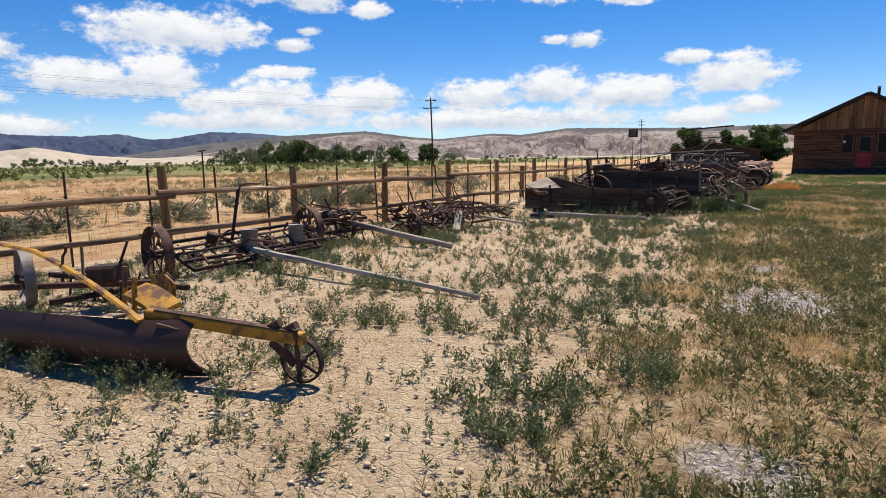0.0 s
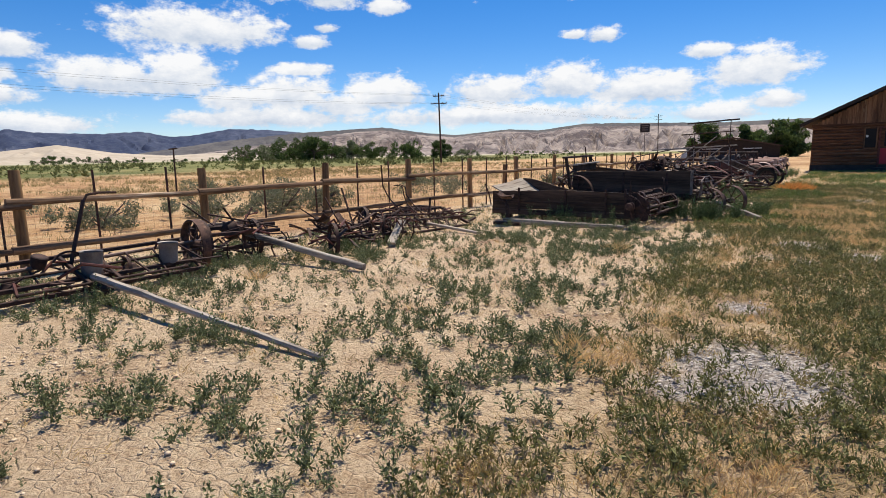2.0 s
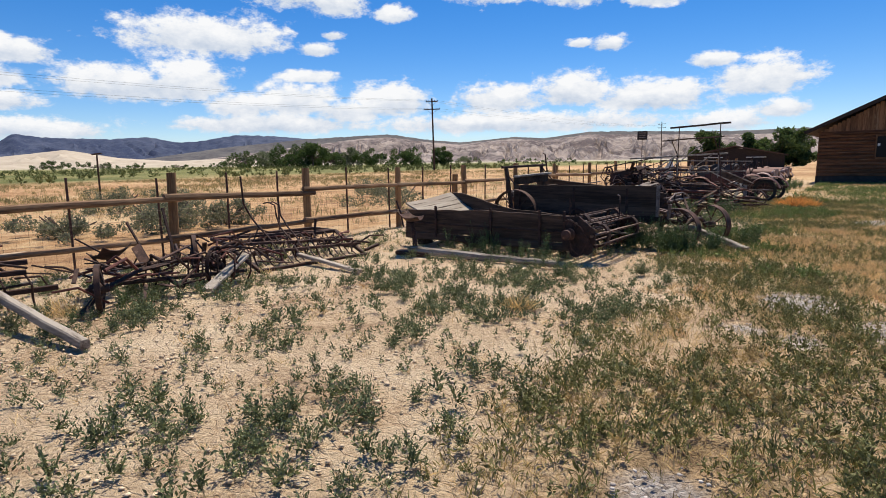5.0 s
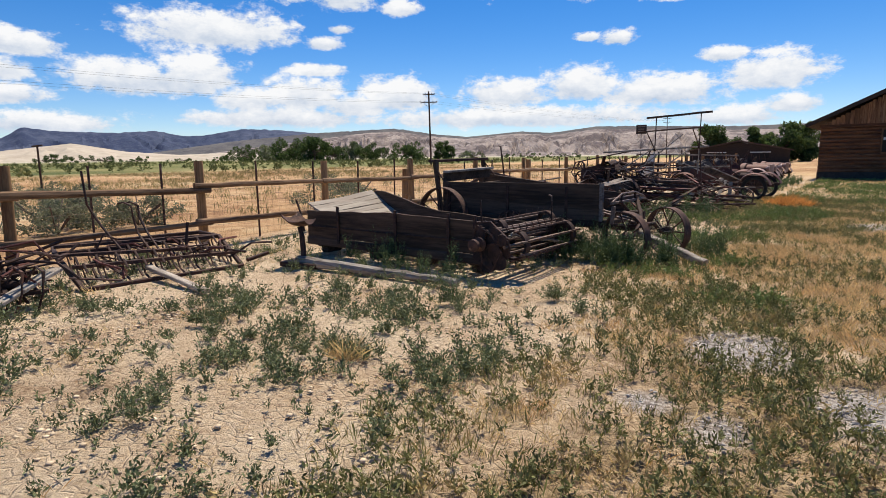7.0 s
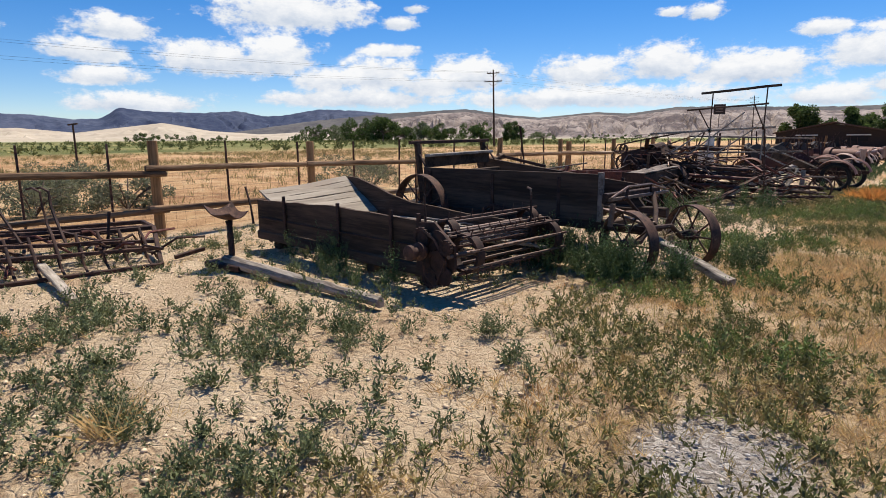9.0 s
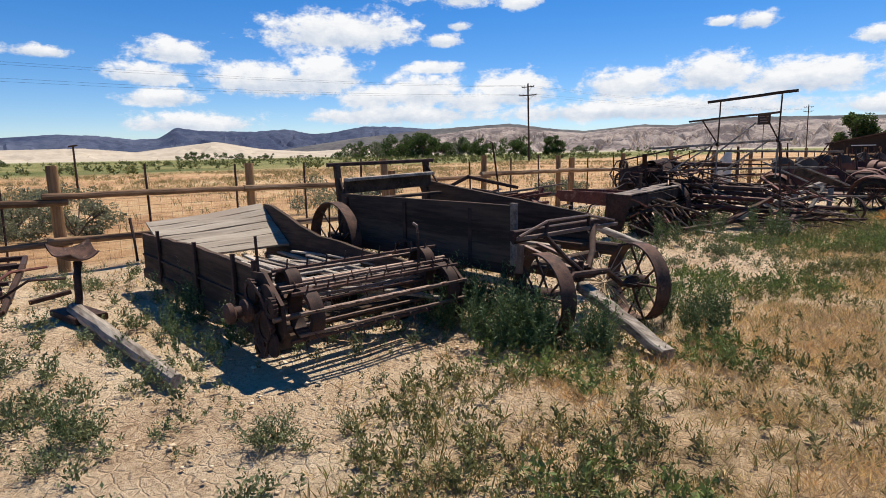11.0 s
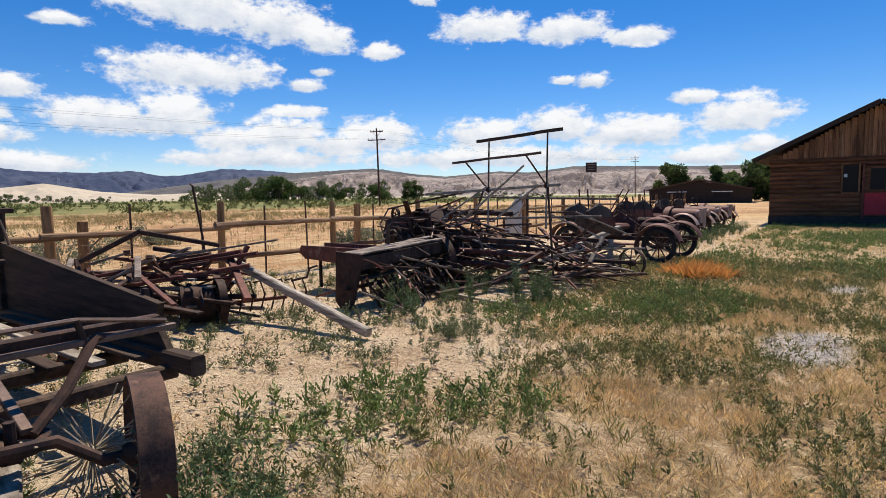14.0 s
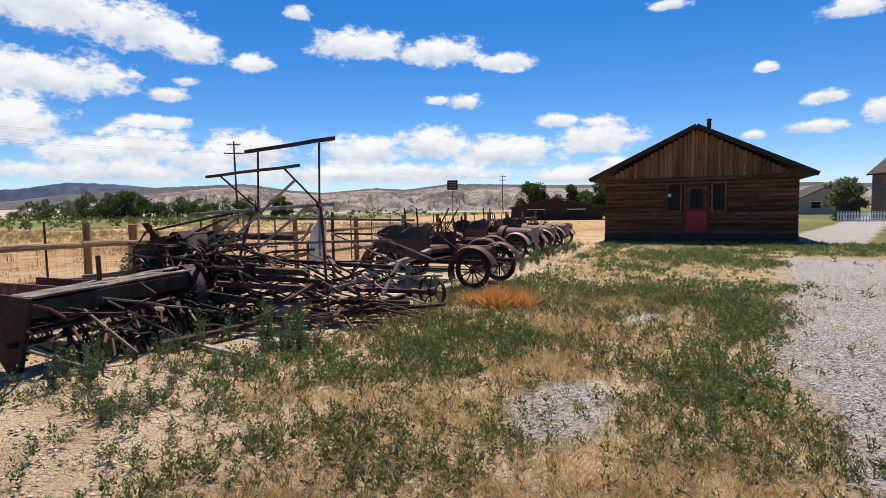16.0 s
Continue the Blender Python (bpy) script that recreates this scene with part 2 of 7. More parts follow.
LAWN_WEED = material("fresh_green_leaf", (0.19, 0.235, 0.07), (0.105, 0.15, 0.043), 0.65, 0, 0.8, 8, 0.0, (0.27, 0.25, 0.10), 0.62, None, 0.4, 0.3, leaf=0.25)
WEED_TALL = material("dark_green_weed_leaf", (0.125, 0.17, 0.066), (0.07, 0.105, 0.04), 0.65, 0, 1.4, 12, 0.0, None, 0.6, None, 0.4, 0.3, leaf=0.22)
STRAW = material("dry_straw", (0.82, 0.63, 0.33), (0.62, 0.44, 0.21), 0.75, 0, 0.8, 10, 0.0, (0.66, 0.38, 0.15), 0.57, None, 0.4, 0.2, leaf=0.25)
ORANGE_STRAW = material("orange_dry_grass", (0.74, 0.52, 0.27), (0.58, 0.37, 0.17), 0.75, 0, 0.9, 10, 0.0, (0.66, 0.50, 0.27), 0.58, None, 0.35, 0.2, leaf=0.25)
RUSSET = material("russet_dry_weed", (0.78, 0.4, 0.13), (0.62, 0.28, 0.08), 0.75, 0, 2, 12, 0.0, None, 0.6, None, 0.3, 0.2, leaf=0.4)
GRASS = material("yellow_green_grass", (0.30, 0.28, 0.095), (0.18, 0.18, 0.06), 0.75, 0, 0.7, 10, 0.0, (0.42, 0.30, 0.13), 0.54, None, 0.4, 0.2, leaf=0.25)
FIELD_GRASS = material("field_grass", (0.42, 0.335, 0.155), (0.22, 0.205, 0.08), 0.75, 0, 0.12, 4, 0.0, (0.36, 0.21, 0.10), 0.58, None, 0.35, 0.2, leaf=0.3)
SAGE = material("sagebrush_leaf", (0.22, 0.225, 0.14), (0.12, 0.13, 0.075), 0.75, 0, 1, 10, 0.0, None, 0.6, None, 0.35, 0.2, leaf=0.4)
TREE_LEAF = material("cottonwood_leaf", (0.1, 0.14, 0.042), (0.05, 0.08, 0.024), 0.75, 0, 0.2, 6, 0.0, None, 0.6, None, 0.4, 0.2, leaf=0.4)
TREE_PALE = material("russian_olive_leaf", (0.2, 0.22, 0.12), (0.11, 0.135, 0.06), 0.75, 0, 0.2, 6, 0.0, None, 0.6, None, 0.4, 0.2, leaf=0.4)
FIELD_GREEN = material("green_scrub_leaf", (0.165, 0.175, 0.065), (0.085, 0.10, 0.036), 0.75, 0, 0.05, 3, 0.0, (0.34, 0.29, 0.12), 0.58, None, 0.35, 0.2, leaf=0.4)
CLOD = material("clay_clod", (0.74, 0.575, 0.395), (0.55, 0.41, 0.275), 0.95, 0, 3, 40, 0.3, None, 0.6, None, 0.25)
BARK = material("bark", (0.16, 0.12, 0.09), (0.07, 0.05, 0.04), 0.95)
TUMBLE = material("dry_twig", (0.42, 0.34, 0.24), (0.24, 0.18, 0.12), 0.9, island=0.3)
PEBBLE = material("grey_pebble", (0.60, 0.54, 0.49), (0.38, 0.33, 0.30), 0.9, 0, 3, 40, 0.0, None, 0.6, None, 0.35)


# stronger grain and rust blotches on the old wood and iron
for worn, lo, hi in ((GREY_WOOD, 0.41, 0.57), (GREY_WOOD_X, 0.42, 0.56), (DARK_WOOD, 0.42, 0.58), (BROWN_GREY, 0.42, 0.57), (POST_WOOD, 0.41, 0.58), (RAIL_WOOD, 0.42, 0.57), (LOG_WOOD, 0.42, 0.57), (BOARD_WOOD, 0.41, 0.58), (RUST, 0.41, 0.58), (DARK_IRON, 0.41, 0.58), (RED_IRON, 0.41, 0.58)):
    for nd in worn.node_tree.nodes:
        if nd.bl_idname == "ShaderNodeValToRGB":
            nd.color_ramp.elements[0].position, nd.color_ramp.elements[1].position = lo, hi


def ground_material():
    """Pale cracked clay in the yard, gravel on the drive, straw-coloured range beyond the fence, green hay far out."""
    mt = bpy.data.materials.new("ground")
    mt.use_nodes = True
    nt = mt.node_tree
    n, l = nt.nodes, nt.links
    bsdf = n["Principled BSDF"]
    pos = n.new("ShaderNodeNewGeometry").outputs["Position"]
    sep = n.new("ShaderNodeSeparateXYZ")
    l.new(pos, sep.inputs[0])

    def nz(sc, det=5, ro=0.6):
        t = n.new("ShaderNodeTexNoise")
        t.inputs["Scale"].default_value, t.inputs["Detail"].default_value, t.inputs["Roughness"].default_value = sc, det, ro
        l.new(pos, t.inputs["Vector"])
        return t.outputs["Fac"]

    def m(op, a, b, clamp=False):
        q = n.new("ShaderNodeMath")
        q.operation, q.use_clamp = op, clamp
        for i, v in enumerate((a, b)):
            if isinstance(v, (int, float)):
                q.inputs[i].default_value = v
            else:
                l.new(v, q.inputs[i])
        return q.outputs[0]

    def ramp(f, *stops):
        r = n.new("ShaderNodeValToRGB")
        e = r.color_ramp.elements
        while len(e) < len(stops):
            e.new(0.5)
        for q, (p, c) in zip(e, stops):
            q.position, q.color = p, (*c, 1)
        l.new(f, r.inputs[0])
        return r.outputs[0]

    def mix(f, a, b):
        q = n.new("ShaderNodeMix")
        q.data_type = "RGBA"
        l.new(f, q.inputs["Factor"])
        l.new(a, q.inputs["A"])
        l.new(b, q.inputs["B"])
        return q.outputs["Result"]

    def rise(v, a, b):
        q = n.new("ShaderNodeMapRange")
        q.inputs[1].default_value, q.inputs[2].default_value = a, b
        l.new(v, q.inputs[0])
        return q.outputs[0]

    wob = m("MULTIPLY", m("SUBTRACT", nz(0.45, 6), 0.5), 5.0)
    broad = nz(0.9, 6, 0.65)
    fine = nz(22, 9, 0.75)
    clay = ramp(m("ADD", m("MULTIPLY", broad, 0.5), m("MULTIPLY", fine, 0.5)), (0.39, (0.34, 0.22, 0.13)), (0.47, (0.60, 0.43, 0.275)), (0.59, (0.75, 0.585, 0.40)))
    # drying cracks
    vo = n.new("ShaderNodeTexVoronoi")
    vo.feature = "DISTANCE_TO_EDGE"
    vo.inputs["Scale"].default_value = 11.0
    wv = n.new("ShaderNodeVectorMath")
    wv.operation = "ADD"
    nc = n.new("ShaderNodeTexNoise")
    nc.inputs["Scale"].default_value = 6.0
    l.new(pos, nc.inputs["Vector"])
    sc = n.new("ShaderNodeVectorMath")
    sc.operation = "SCALE"
    sc.inputs["Scale"].default_value = 0.10
    l.new(nc.outputs["Color"], sc.inputs[0])
    l.new(sc.outputs[0], wv.inputs[0])
    l.new(pos, wv.inputs[1])
    l.new(wv.outputs[0], vo.inputs["Vector"])
    plate = rise(vo.outputs["Distance"], 0.0, 0.09)
    clay = mix(m("MULTIPLY", m("SUBTRACT", 1.0, plate), m("MULTIPLY", rise(broad, 0.46, 0.62), 0.30)), clay, ramp(fine, (0.3, (0.22, 0.14, 0.09)), (0.7, (0.30, 0.20, 0.13))))
    straw = ramp(m("ADD", m("MULTIPLY", broad, 0.4), m("MULTIPLY", fine, 0.6)), (0.36, (0.34, 0.215, 0.115)), (0.48, (0.60, 0.415, 0.24)), (0.62, (0.72, 0.55, 0.36)))
    litter = ramp(m("ADD", m("MULTIPLY", broad, 0.35), m("MULTIPLY", fine, 0.65)), (0.38, (0.17, 0.11, 0.06)), (0.5, (0.36, 0.25, 0.135)), (0.62, (0.58, 0.42, 0.24)))
    stones = n.new("ShaderNodeTexVoronoi")
    stones.inputs["Scale"].default_value = 42.0
    l.new(pos, stones.inputs["Vector"])
    grav = ramp(stones.outputs["Color"], (0.15, (0.22, 0.19, 0.17)), (0.5, (0.45, 0.40, 0.365)), (0.9, (0.70, 0.645, 0.60)))
    far_dry = ramp(m("ADD", m("MULTIPLY", nz(0.12, 6), 0.5), m("MULTIPLY", nz(1.6, 6, 0.7), 0.5)), (0.40, (0.32, 0.17, 0.085)), (0.5, (0.53, 0.32, 0.16)), (0.60, (0.62, 0.45, 0.26)))
    hay = ramp(nz(0.03, 6, 0.7), (0.36, (0.10, 0.115, 0.038)), (0.5, (0.175, 0.175, 0.06)), (0.64, (0.32, 0.26, 0.115)))
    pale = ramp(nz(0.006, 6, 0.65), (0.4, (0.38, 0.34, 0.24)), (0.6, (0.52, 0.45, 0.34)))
    x, y = sep.outputs[0], sep.outputs[1]
    litter = mix(rise(nz(2.6, 6, 0.65), 0.44, 0.58), litter, straw)
    col = mix(rise(m("ADD", m("ADD", x, m("MULTIPLY", y, 0.045)), m("MULTIPLY", wob, 0.7)), -0.95, -0.15), clay, mix(rise(nz(1.1, 6, 0.6), 0.54, 0.66), litter, clay))
    drive = rise(m("ADD", m("SUBTRACT", x, m("MULTIPLY", rise(y, 28.0, 40.0), 1.6)), m("MULTIPLY", wob, 0.35)), 1.95, 2.4)
    patch = None
    for cx, cy, rx, ry in GRAVEL_PATCHES:
        ex, ey = m("MULTIPLY", m("SUBTRACT", x, cx), 1 / rx), m("MULTIPLY", m("SUBTRACT", y, cy), 1 / ry)
        e = m("SUBTRACT", m("ADD", m("MULTIPLY", ex, ex), m("MULTIPLY", ey, ey)), m("MULTIPLY", wob, 0.8))
        e = m("MULTIPLY", rise(e, 1.5, 0.4), 0.85)
        patch = e if patch is None else m("MAXIMUM", patch, e)
    near_end = rise(m("ADD", y, wob), 41.0, 38.0)
    lane = m("ABSOLUTE", m("ADD", m("SUBTRACT", m("ADD", x, 7.0), m("MULTIPLY", y, 0.27)), m("MULTIPLY", wob, 0.25)), 0)
    far_lane = m("MULTIPLY", rise(lane, 2.1, 1.7), rise(y, 42.0, 46.0))
    drive = m("MULTIPLY", drive, m("MAXIMUM", near_end, far_lane))
    col = mix(m("MAXIMUM", drive, patch), col, grav)
    col = mix(rise(m("SUBTRACT", 0.0, m("ADD", x, m("MULTIPLY", wob, 0.3))), 9.0, 9.9), col, far_dry)
    bare = rise(m("ADD", y, m("MULTIPLY", wob, 2.0)), 50.0, 56.0)
    col = mix(m("MULTIPLY", bare, rise(x, 5.0, 3.5)), col, far_dry)
    green_side = m("MULTIPLY", rise(m("ADD", y, wob), 40.0, 42.5), rise(x, 4.0, 5.0))
    col = mix(m("MULTIPLY", green_side, m("SUBTRACT", 1.0, far_lane)), col, hay)
    out = rise(m("SUBTRACT", m("MULTIPLY", wob, 3.0), x), 58.0, 76.0)
    col = mix(out, col, hay)
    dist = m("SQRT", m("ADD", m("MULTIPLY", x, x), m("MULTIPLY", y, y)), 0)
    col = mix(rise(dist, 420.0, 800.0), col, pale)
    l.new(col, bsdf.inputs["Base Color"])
    bsdf.inputs["Roughness"].default_value, bsdf.inputs["Specular IOR Level"].default_value = 0.95, 0.15
    b1 = n.new("ShaderNodeBump")
    b1.inputs["Strength"].default_value, b1.inputs["Distance"].default_value = 0.9, 0.055
    l.new(m("ADD", m("MULTIPLY", plate, 0.35), m("ADD", m("MULTIPLY", fine, 1.2), m("MULTIPLY", stones.outputs["Distance"], 0.2))), b1.inputs["Height"])
    l.new(b1.outputs[0], bsdf.inputs["Normal"])
    return mt


# worn patches of old gravel in the grass: x, y and half widths
GRAVEL_PATCHES = ((0.0, 7.35, 0.62, 0.75), (-0.40, 6.8, 0.30, 0.30), (0.14, 3.44, 0.30, 0.25), (-0.28, 13.9, 0.38, 0.48), (0.6, 13.1, 0.35, 0.45), (-0.1, 12.35, 0.22, 0.30),
                  (-0.55, 12.5, 0.22, 0.22), (0.28, 23.4, 0.42, 0.75), (0.48, 27.8, 0.35, 0.55), (1.5, 20.6, 0.4, 0.8), (-0.36, 9.3, 0.25, 0.25))
GROUND = ground_material()

# ---- builders ----
class Shape:
    """Collects bars, rods, plates and rings into one mesh."""

    def __init__(self):
        self.v, self.f = [], []

    def loft(self, rings, closed=False, caps=True):
        k, o = len(rings[0]), len(self.v)
        for r in rings:
            self.v += [tuple(p) for p in r]
        n = len(rings)
        for i in range(n if closed else n - 1):
            a, b = o + i * k, o + ((i + 1) % n) * k
            for j in range(k):
                self.f.append((a + j, a + (j + 1) % k, b + (j + 1) % k, b + j))
        if caps and not closed:
            self.f.append(tuple(range(o + k - 1, o - 1, -1)))
            self.f.append(tuple(range(o + (n - 1) * k, o + n * k)))
        return self

    @staticmethod
    def axes(d, up=(0, 0, 1)):
        d = Vector(d).normalized()
        up = Vector(up)
        if abs(d.dot(up.normalized())) > 0.95:
            up = Vector((0, 1, 0)) if abs(d.y) < 0.9 else Vector((1, 0, 0))
        s = d.cross(up).normalized()
        return s, s.cross(d)

    def bar(self, a, b, w, h, up=(0, 0, 1), c=0.15, seg=1, warp=0.0):
        """A squared timber or iron with chamfered edges, w across and h along up."""
        a, b = Vector(a), Vector(b)
        s, u = self.axes(b - a, up)
        q = min(w, h) * c
        prof = [(w / 2 - q, -h / 2), (w / 2, -h / 2 + q), (w / 2, h / 2 - q), (w / 2 - q, h / 2),
                (-w / 2 + q, h / 2), (-w / 2, h / 2 - q), (-w / 2, -h / 2 + q), (-w / 2 + q, -h / 2)]
        rings = []
        for i in range(seg + 1):
            t = i / seg
            o = a.lerp(b, t)
            if warp and 0 < i < seg:
                o = o + s * random.uniform(-warp, warp) + u * random.uniform(-warp, warp)
            rings.append([o + s * x + u * y for x, y in prof])
        return self.loft(rings)

    def rod(self, a, b, r, r2=None, n=8, seg=1, warp=0.0):
        a, b = Vector(a), Vector(b)
        s, u = self.axes(b - a)
        rings = []
        for i in range(seg + 1):
            t = i / seg
            o = a.lerp(b, t)
            if warp and 0 < i < seg:
                o = o + s * random.uniform(-warp, warp) + u * random.uniform(-warp, warp)
            rr = r + ((r if r2 is None else r2) - r) * t
            if warp:
                rr *= random.uniform(0.93, 1.07)
            rings.append([o + (s * math.cos(k * 2 * math.pi / n) + u * math.sin(k * 2 * math.pi / n)) * rr for k in range(n)])
        return self.loft(rings)

    def tube(self, pts, r, n=6, flat=1.0):
        """A bent rod through the points."""
        pts = [Vector(p) for p in pts]
        rings = []
        for i, p in enumerate(pts):
            d = pts[min(i + 1, len(pts) - 1)] - pts[max(i - 1, 0)]
            s, u = self.axes(d)
            rings.append([p + s * math.cos(k * 2 * math.pi / n) * r + u * math.sin(k * 2 * math.pi / n) * r * flat for k in range(n)])
        return self.loft(rings)

    def hoop(self, c, axis, R, w, t, n=32, a0=0.0, a1=360.0, groove=0.0):
        """A flat iron tyre of radius R, w wide along axis and t thick; part of a circle if a0, a1 are given."""
        c, ax = Vector(c), Vector(axis).normalized()
        s, u = self.axes(ax)
        full = abs(a1 - a0) >= 359.9
        rings = []
        for i in range(n if full else n + 1):
            a = radians(a0 + (a1 - a0) * i / n)
            d = s * math.cos(a) + u * math.sin(a)
            rings.append([c + d * (R - t) - ax * w / 2, c + d * (R - t) + ax * w / 2, c + d * R + ax * w * 0.47, c + d * (R + groove) , c + d * R - ax * w * 0.47])
        return self.loft(rings, closed=full)

    def plate(self, pts, t, nrm=None):
        """A flat sheet with the outline pts and thickness t."""
        pts = [Vector(p) for p in pts]
        nn = Vector(nrm) if nrm else (pts[1] - pts[0]).cross(pts[2] - pts[1])
        nn = nn.normalized() * t / 2
        return self.loft([[p - nn for p in pts], [p + nn for p in pts]])

    def sheet(self, grid, t):
        """A curved sheet through a grid of points, thickened by t."""
        rows, cols, o = len(grid), len(grid[0]), len(self.v)
        g = [[Vector(p) for p in r] for r in grid]
        nor = []
        for i in range(rows):
            for j in range(cols):
                d1 = g[min(i + 1, rows - 1)][j] - g[max(i - 1, 0)][j]
                d2 = g[i][min(j + 1, cols - 1)] - g[i][max(j - 1, 0)]
                nor.append(d1.cross(d2).normalized() * t / 2)
        flat = [p for r in g for p in r]
        self.v += [tuple(p + q) for p, q in zip(flat, nor)] + [tuple(p - q) for p, q in zip(flat, nor)]
        k = rows * cols
        for i in range(rows - 1):
            for j in range(cols - 1):
                a = o + i * cols + j
                self.f.append((a, a + 1, a + cols + 1, a + cols))
                self.f.append((a + k, a + k + cols, a + k + cols + 1, a + k + 1))
        edge = [j for j in range(cols)] + [i * cols + cols - 1 for i in range(1, rows)] + [(rows - 1) * cols + j for j in range(cols - 2, -1, -1)] + [i * cols for i in range(rows - 2, 0, -1)]
        for p, q in zip(edge, edge[1:] + edge[:1]):
            self.f.append((o + p, o + p + k, o + q + k, o + q))
        return self

    def lathe(self, c, axis, prof, n=16):
        """A turned solid: prof is (distance along axis, radius)."""
        c, ax = Vector(c), Vector(axis).normalized()
        s, u = self.axes(ax)
        return self.loft([[c + ax * z + (s * math.cos(k * 2 * math.pi / n) + u * math.sin(k * 2 * math.pi / n)) * max(r, 0.001) for k in range(n)] for z, r in prof])


def mesh_of(name, shape, mat):
    me = bpy.data.meshes.new(name)
    me.from_pydata(shape.v, [], shape.f)
    me.polygons.foreach_set("use_smooth", [True] * len(me.polygons))
    me.set_sharp_from_angle(angle=radians(38))
    me.materials.append(mat)
    return me


def part(name, shape, mat, parent=None, label=""):
    ob = new(name, mesh_of(name, shape, mat))
    if parent is not None:
        ob.parent = parent
    return tagged(ob, label)


def thing(name, x, y, z, rz, label, category, group="", kind=""):
    e = new(name)
    e.empty_display_size = 0.2
    e.matrix_world = pose(x, y, z, 0, 0, rz)
    return tagged(e, label, category, group, kind)


def spoke_wheel(name, parent, c, axis, R, w, spokes, mat=None, hub=0.07, hub_len=0.2, spoke_r=0.011, t=0.014):
    """An iron wheel: tyre, hub, and spokes that start at alternate ends of the hub."""
    mat = mat or RUST
    c, ax = Vector(c), Vector(axis).normalized()
    s, u = Shape.axes(ax)
    wheel = part(name, Shape().hoop(c, ax, R, w, t), mat, parent)
    part("hub", Shape().lathe(c - ax * hub_len / 2, ax, [(0, hub * 0.6), (0.02, hub * 0.75), (hub_len * 0.3, hub * 0.8), (hub_len * 0.4, hub), (hub_len * 0.6, hub), (hub_len * 0.7, hub * 0.8), (hub_len - 0.02, hub * 0.75), (hub_len, hub * 0.6)], 14), DARK_IRON, wheel)
    for i in range(spokes):
        a = 2 * math.pi * i / spokes
        d = s * math.cos(a) + u * math.sin(a)
        part("spoke", Shape().rod(c + d * hub * 0.6 + ax * hub_len * (0.28 if i % 2 else -0.28), c + d * (R - t * 0.8), spoke_r, None, 6), mat, wheel)
    return wheel


def stuff_mesh(name, verts, faces_tri, mat, label, category):
    """One joined mesh from numpy arrays of points and triangles."""
    me = bpy.data.meshes.new(name)
    nv, nf = len(verts), len(faces_tri)
    me.vertices.add(nv)
    me.vertices.foreach_set("co", verts.astype(np.float32).ravel())
    me.loops.add(nf * 3)
    me.loops.foreach_set("vertex_index", faces_tri.astype(np.int32).ravel())
    me.polygons.add(nf)
    me.polygons.foreach_set("loop_start", np.arange(0, nf * 3, 3, dtype=np.int32))
    me.polygons.foreach_set("loop_total", np.full(nf, 3, dtype=np.int32))
    me.update(calc_edges=True)
    me.materials.append(mat)
    return tagged(new(name, me), label, category, "", "stuff")

# ---- the land ----
def build_ground():
    radii = [0.0] + [0.3 * i for i in range(1, 110)]
    while radii[-1] < 4700:
        radii.append(radii[-1] * 1.10)
    n, s = 220, Shape()
    s.v.append((-3.0, 16.0, 0.0))
    for r in radii[1:]:
        for k in range(n):
            a = 2 * math.pi * k / n
            x, y = -3 + r * math.cos(a), 16 + r * math.sin(a)
            z = 0.035 * noise.noise((x * 0.5, y * 0.5, 0.0)) + 0.015 * noise.noise((x * 2.1, y * 2.1, 4.0)) if r < 60 else 0.0
            s.v.append((x, y, z - 0.012))
    for k in range(n):
        s.f.append((0, 1 + k, 1 + (k + 1) % n))
    for i in range(len(radii) - 2):
        a, b = 1 + i * n, 1 + (i + 1) * n
        for k in range(n):
            s.f.append((a + k, b + k, b + (k + 1) % n, a + (k + 1) % n))
    ob = part("ground", s, GROUND)
    tagged(ob, "pale cracked clay yard running out to straw-coloured range", "ground", "", "structure")


def hill_range(name, label, mat, profile, r0, r1, rows, cols, rough, gully, seed):
    """A range of hills round part of the horizon; profile is (degrees left of +y, degrees up)."""
    prof = sorted(profile)
    az0, az1 = prof[0][0], prof[-1][0]
    s = Shape()
    for i in range(rows + 2):
        t = min(i / rows, 1.0)
        r = r0 + (r1 - r0) * t
        for j in range(cols + 1):
            a = az0 + (az1 - az0) * j / cols
            e = np.interp(a, [p[0] for p in prof], [p[1] for p in prof])
            top = r1 * math.tan(radians(e))
            q = (a * gully + 1.5 * noise.noise((a * 0.6, t * 3, seed)), t * 1.3, seed)
            ridge = 1 - abs(noise.noise(q)) * 2
            ridge2 = 1 - abs(noise.noise((q[0] * 2.7, t * 3.1, seed + 5))) * 2
            lift = t ** 0.8 * (1 - (1 - t) * rough * (1 - ridge)) - (1 - t) * t * rough * 0.55 * (1 - ridge2)
            z = top * max(lift, 0.0) + top * 0.03 * noise.noise((a * 2.0, seed, 1.0)) * t
            if i == rows + 1:
                r, z = r1 * 1.06, -5.0
            if i == 0:
                z = -3.0
            s.v.append((-r * math.sin(radians(a)), r * math.cos(radians(a)), z))
    k = cols + 1
    for i in range(rows + 1):
        for j in range(cols):
            a = i * k + j
            s.f.append((a, a + k, a + k + 1, a + 1))
    ob = part(name, s, mat)
    tagged(ob, label, "hills", "", "structure")


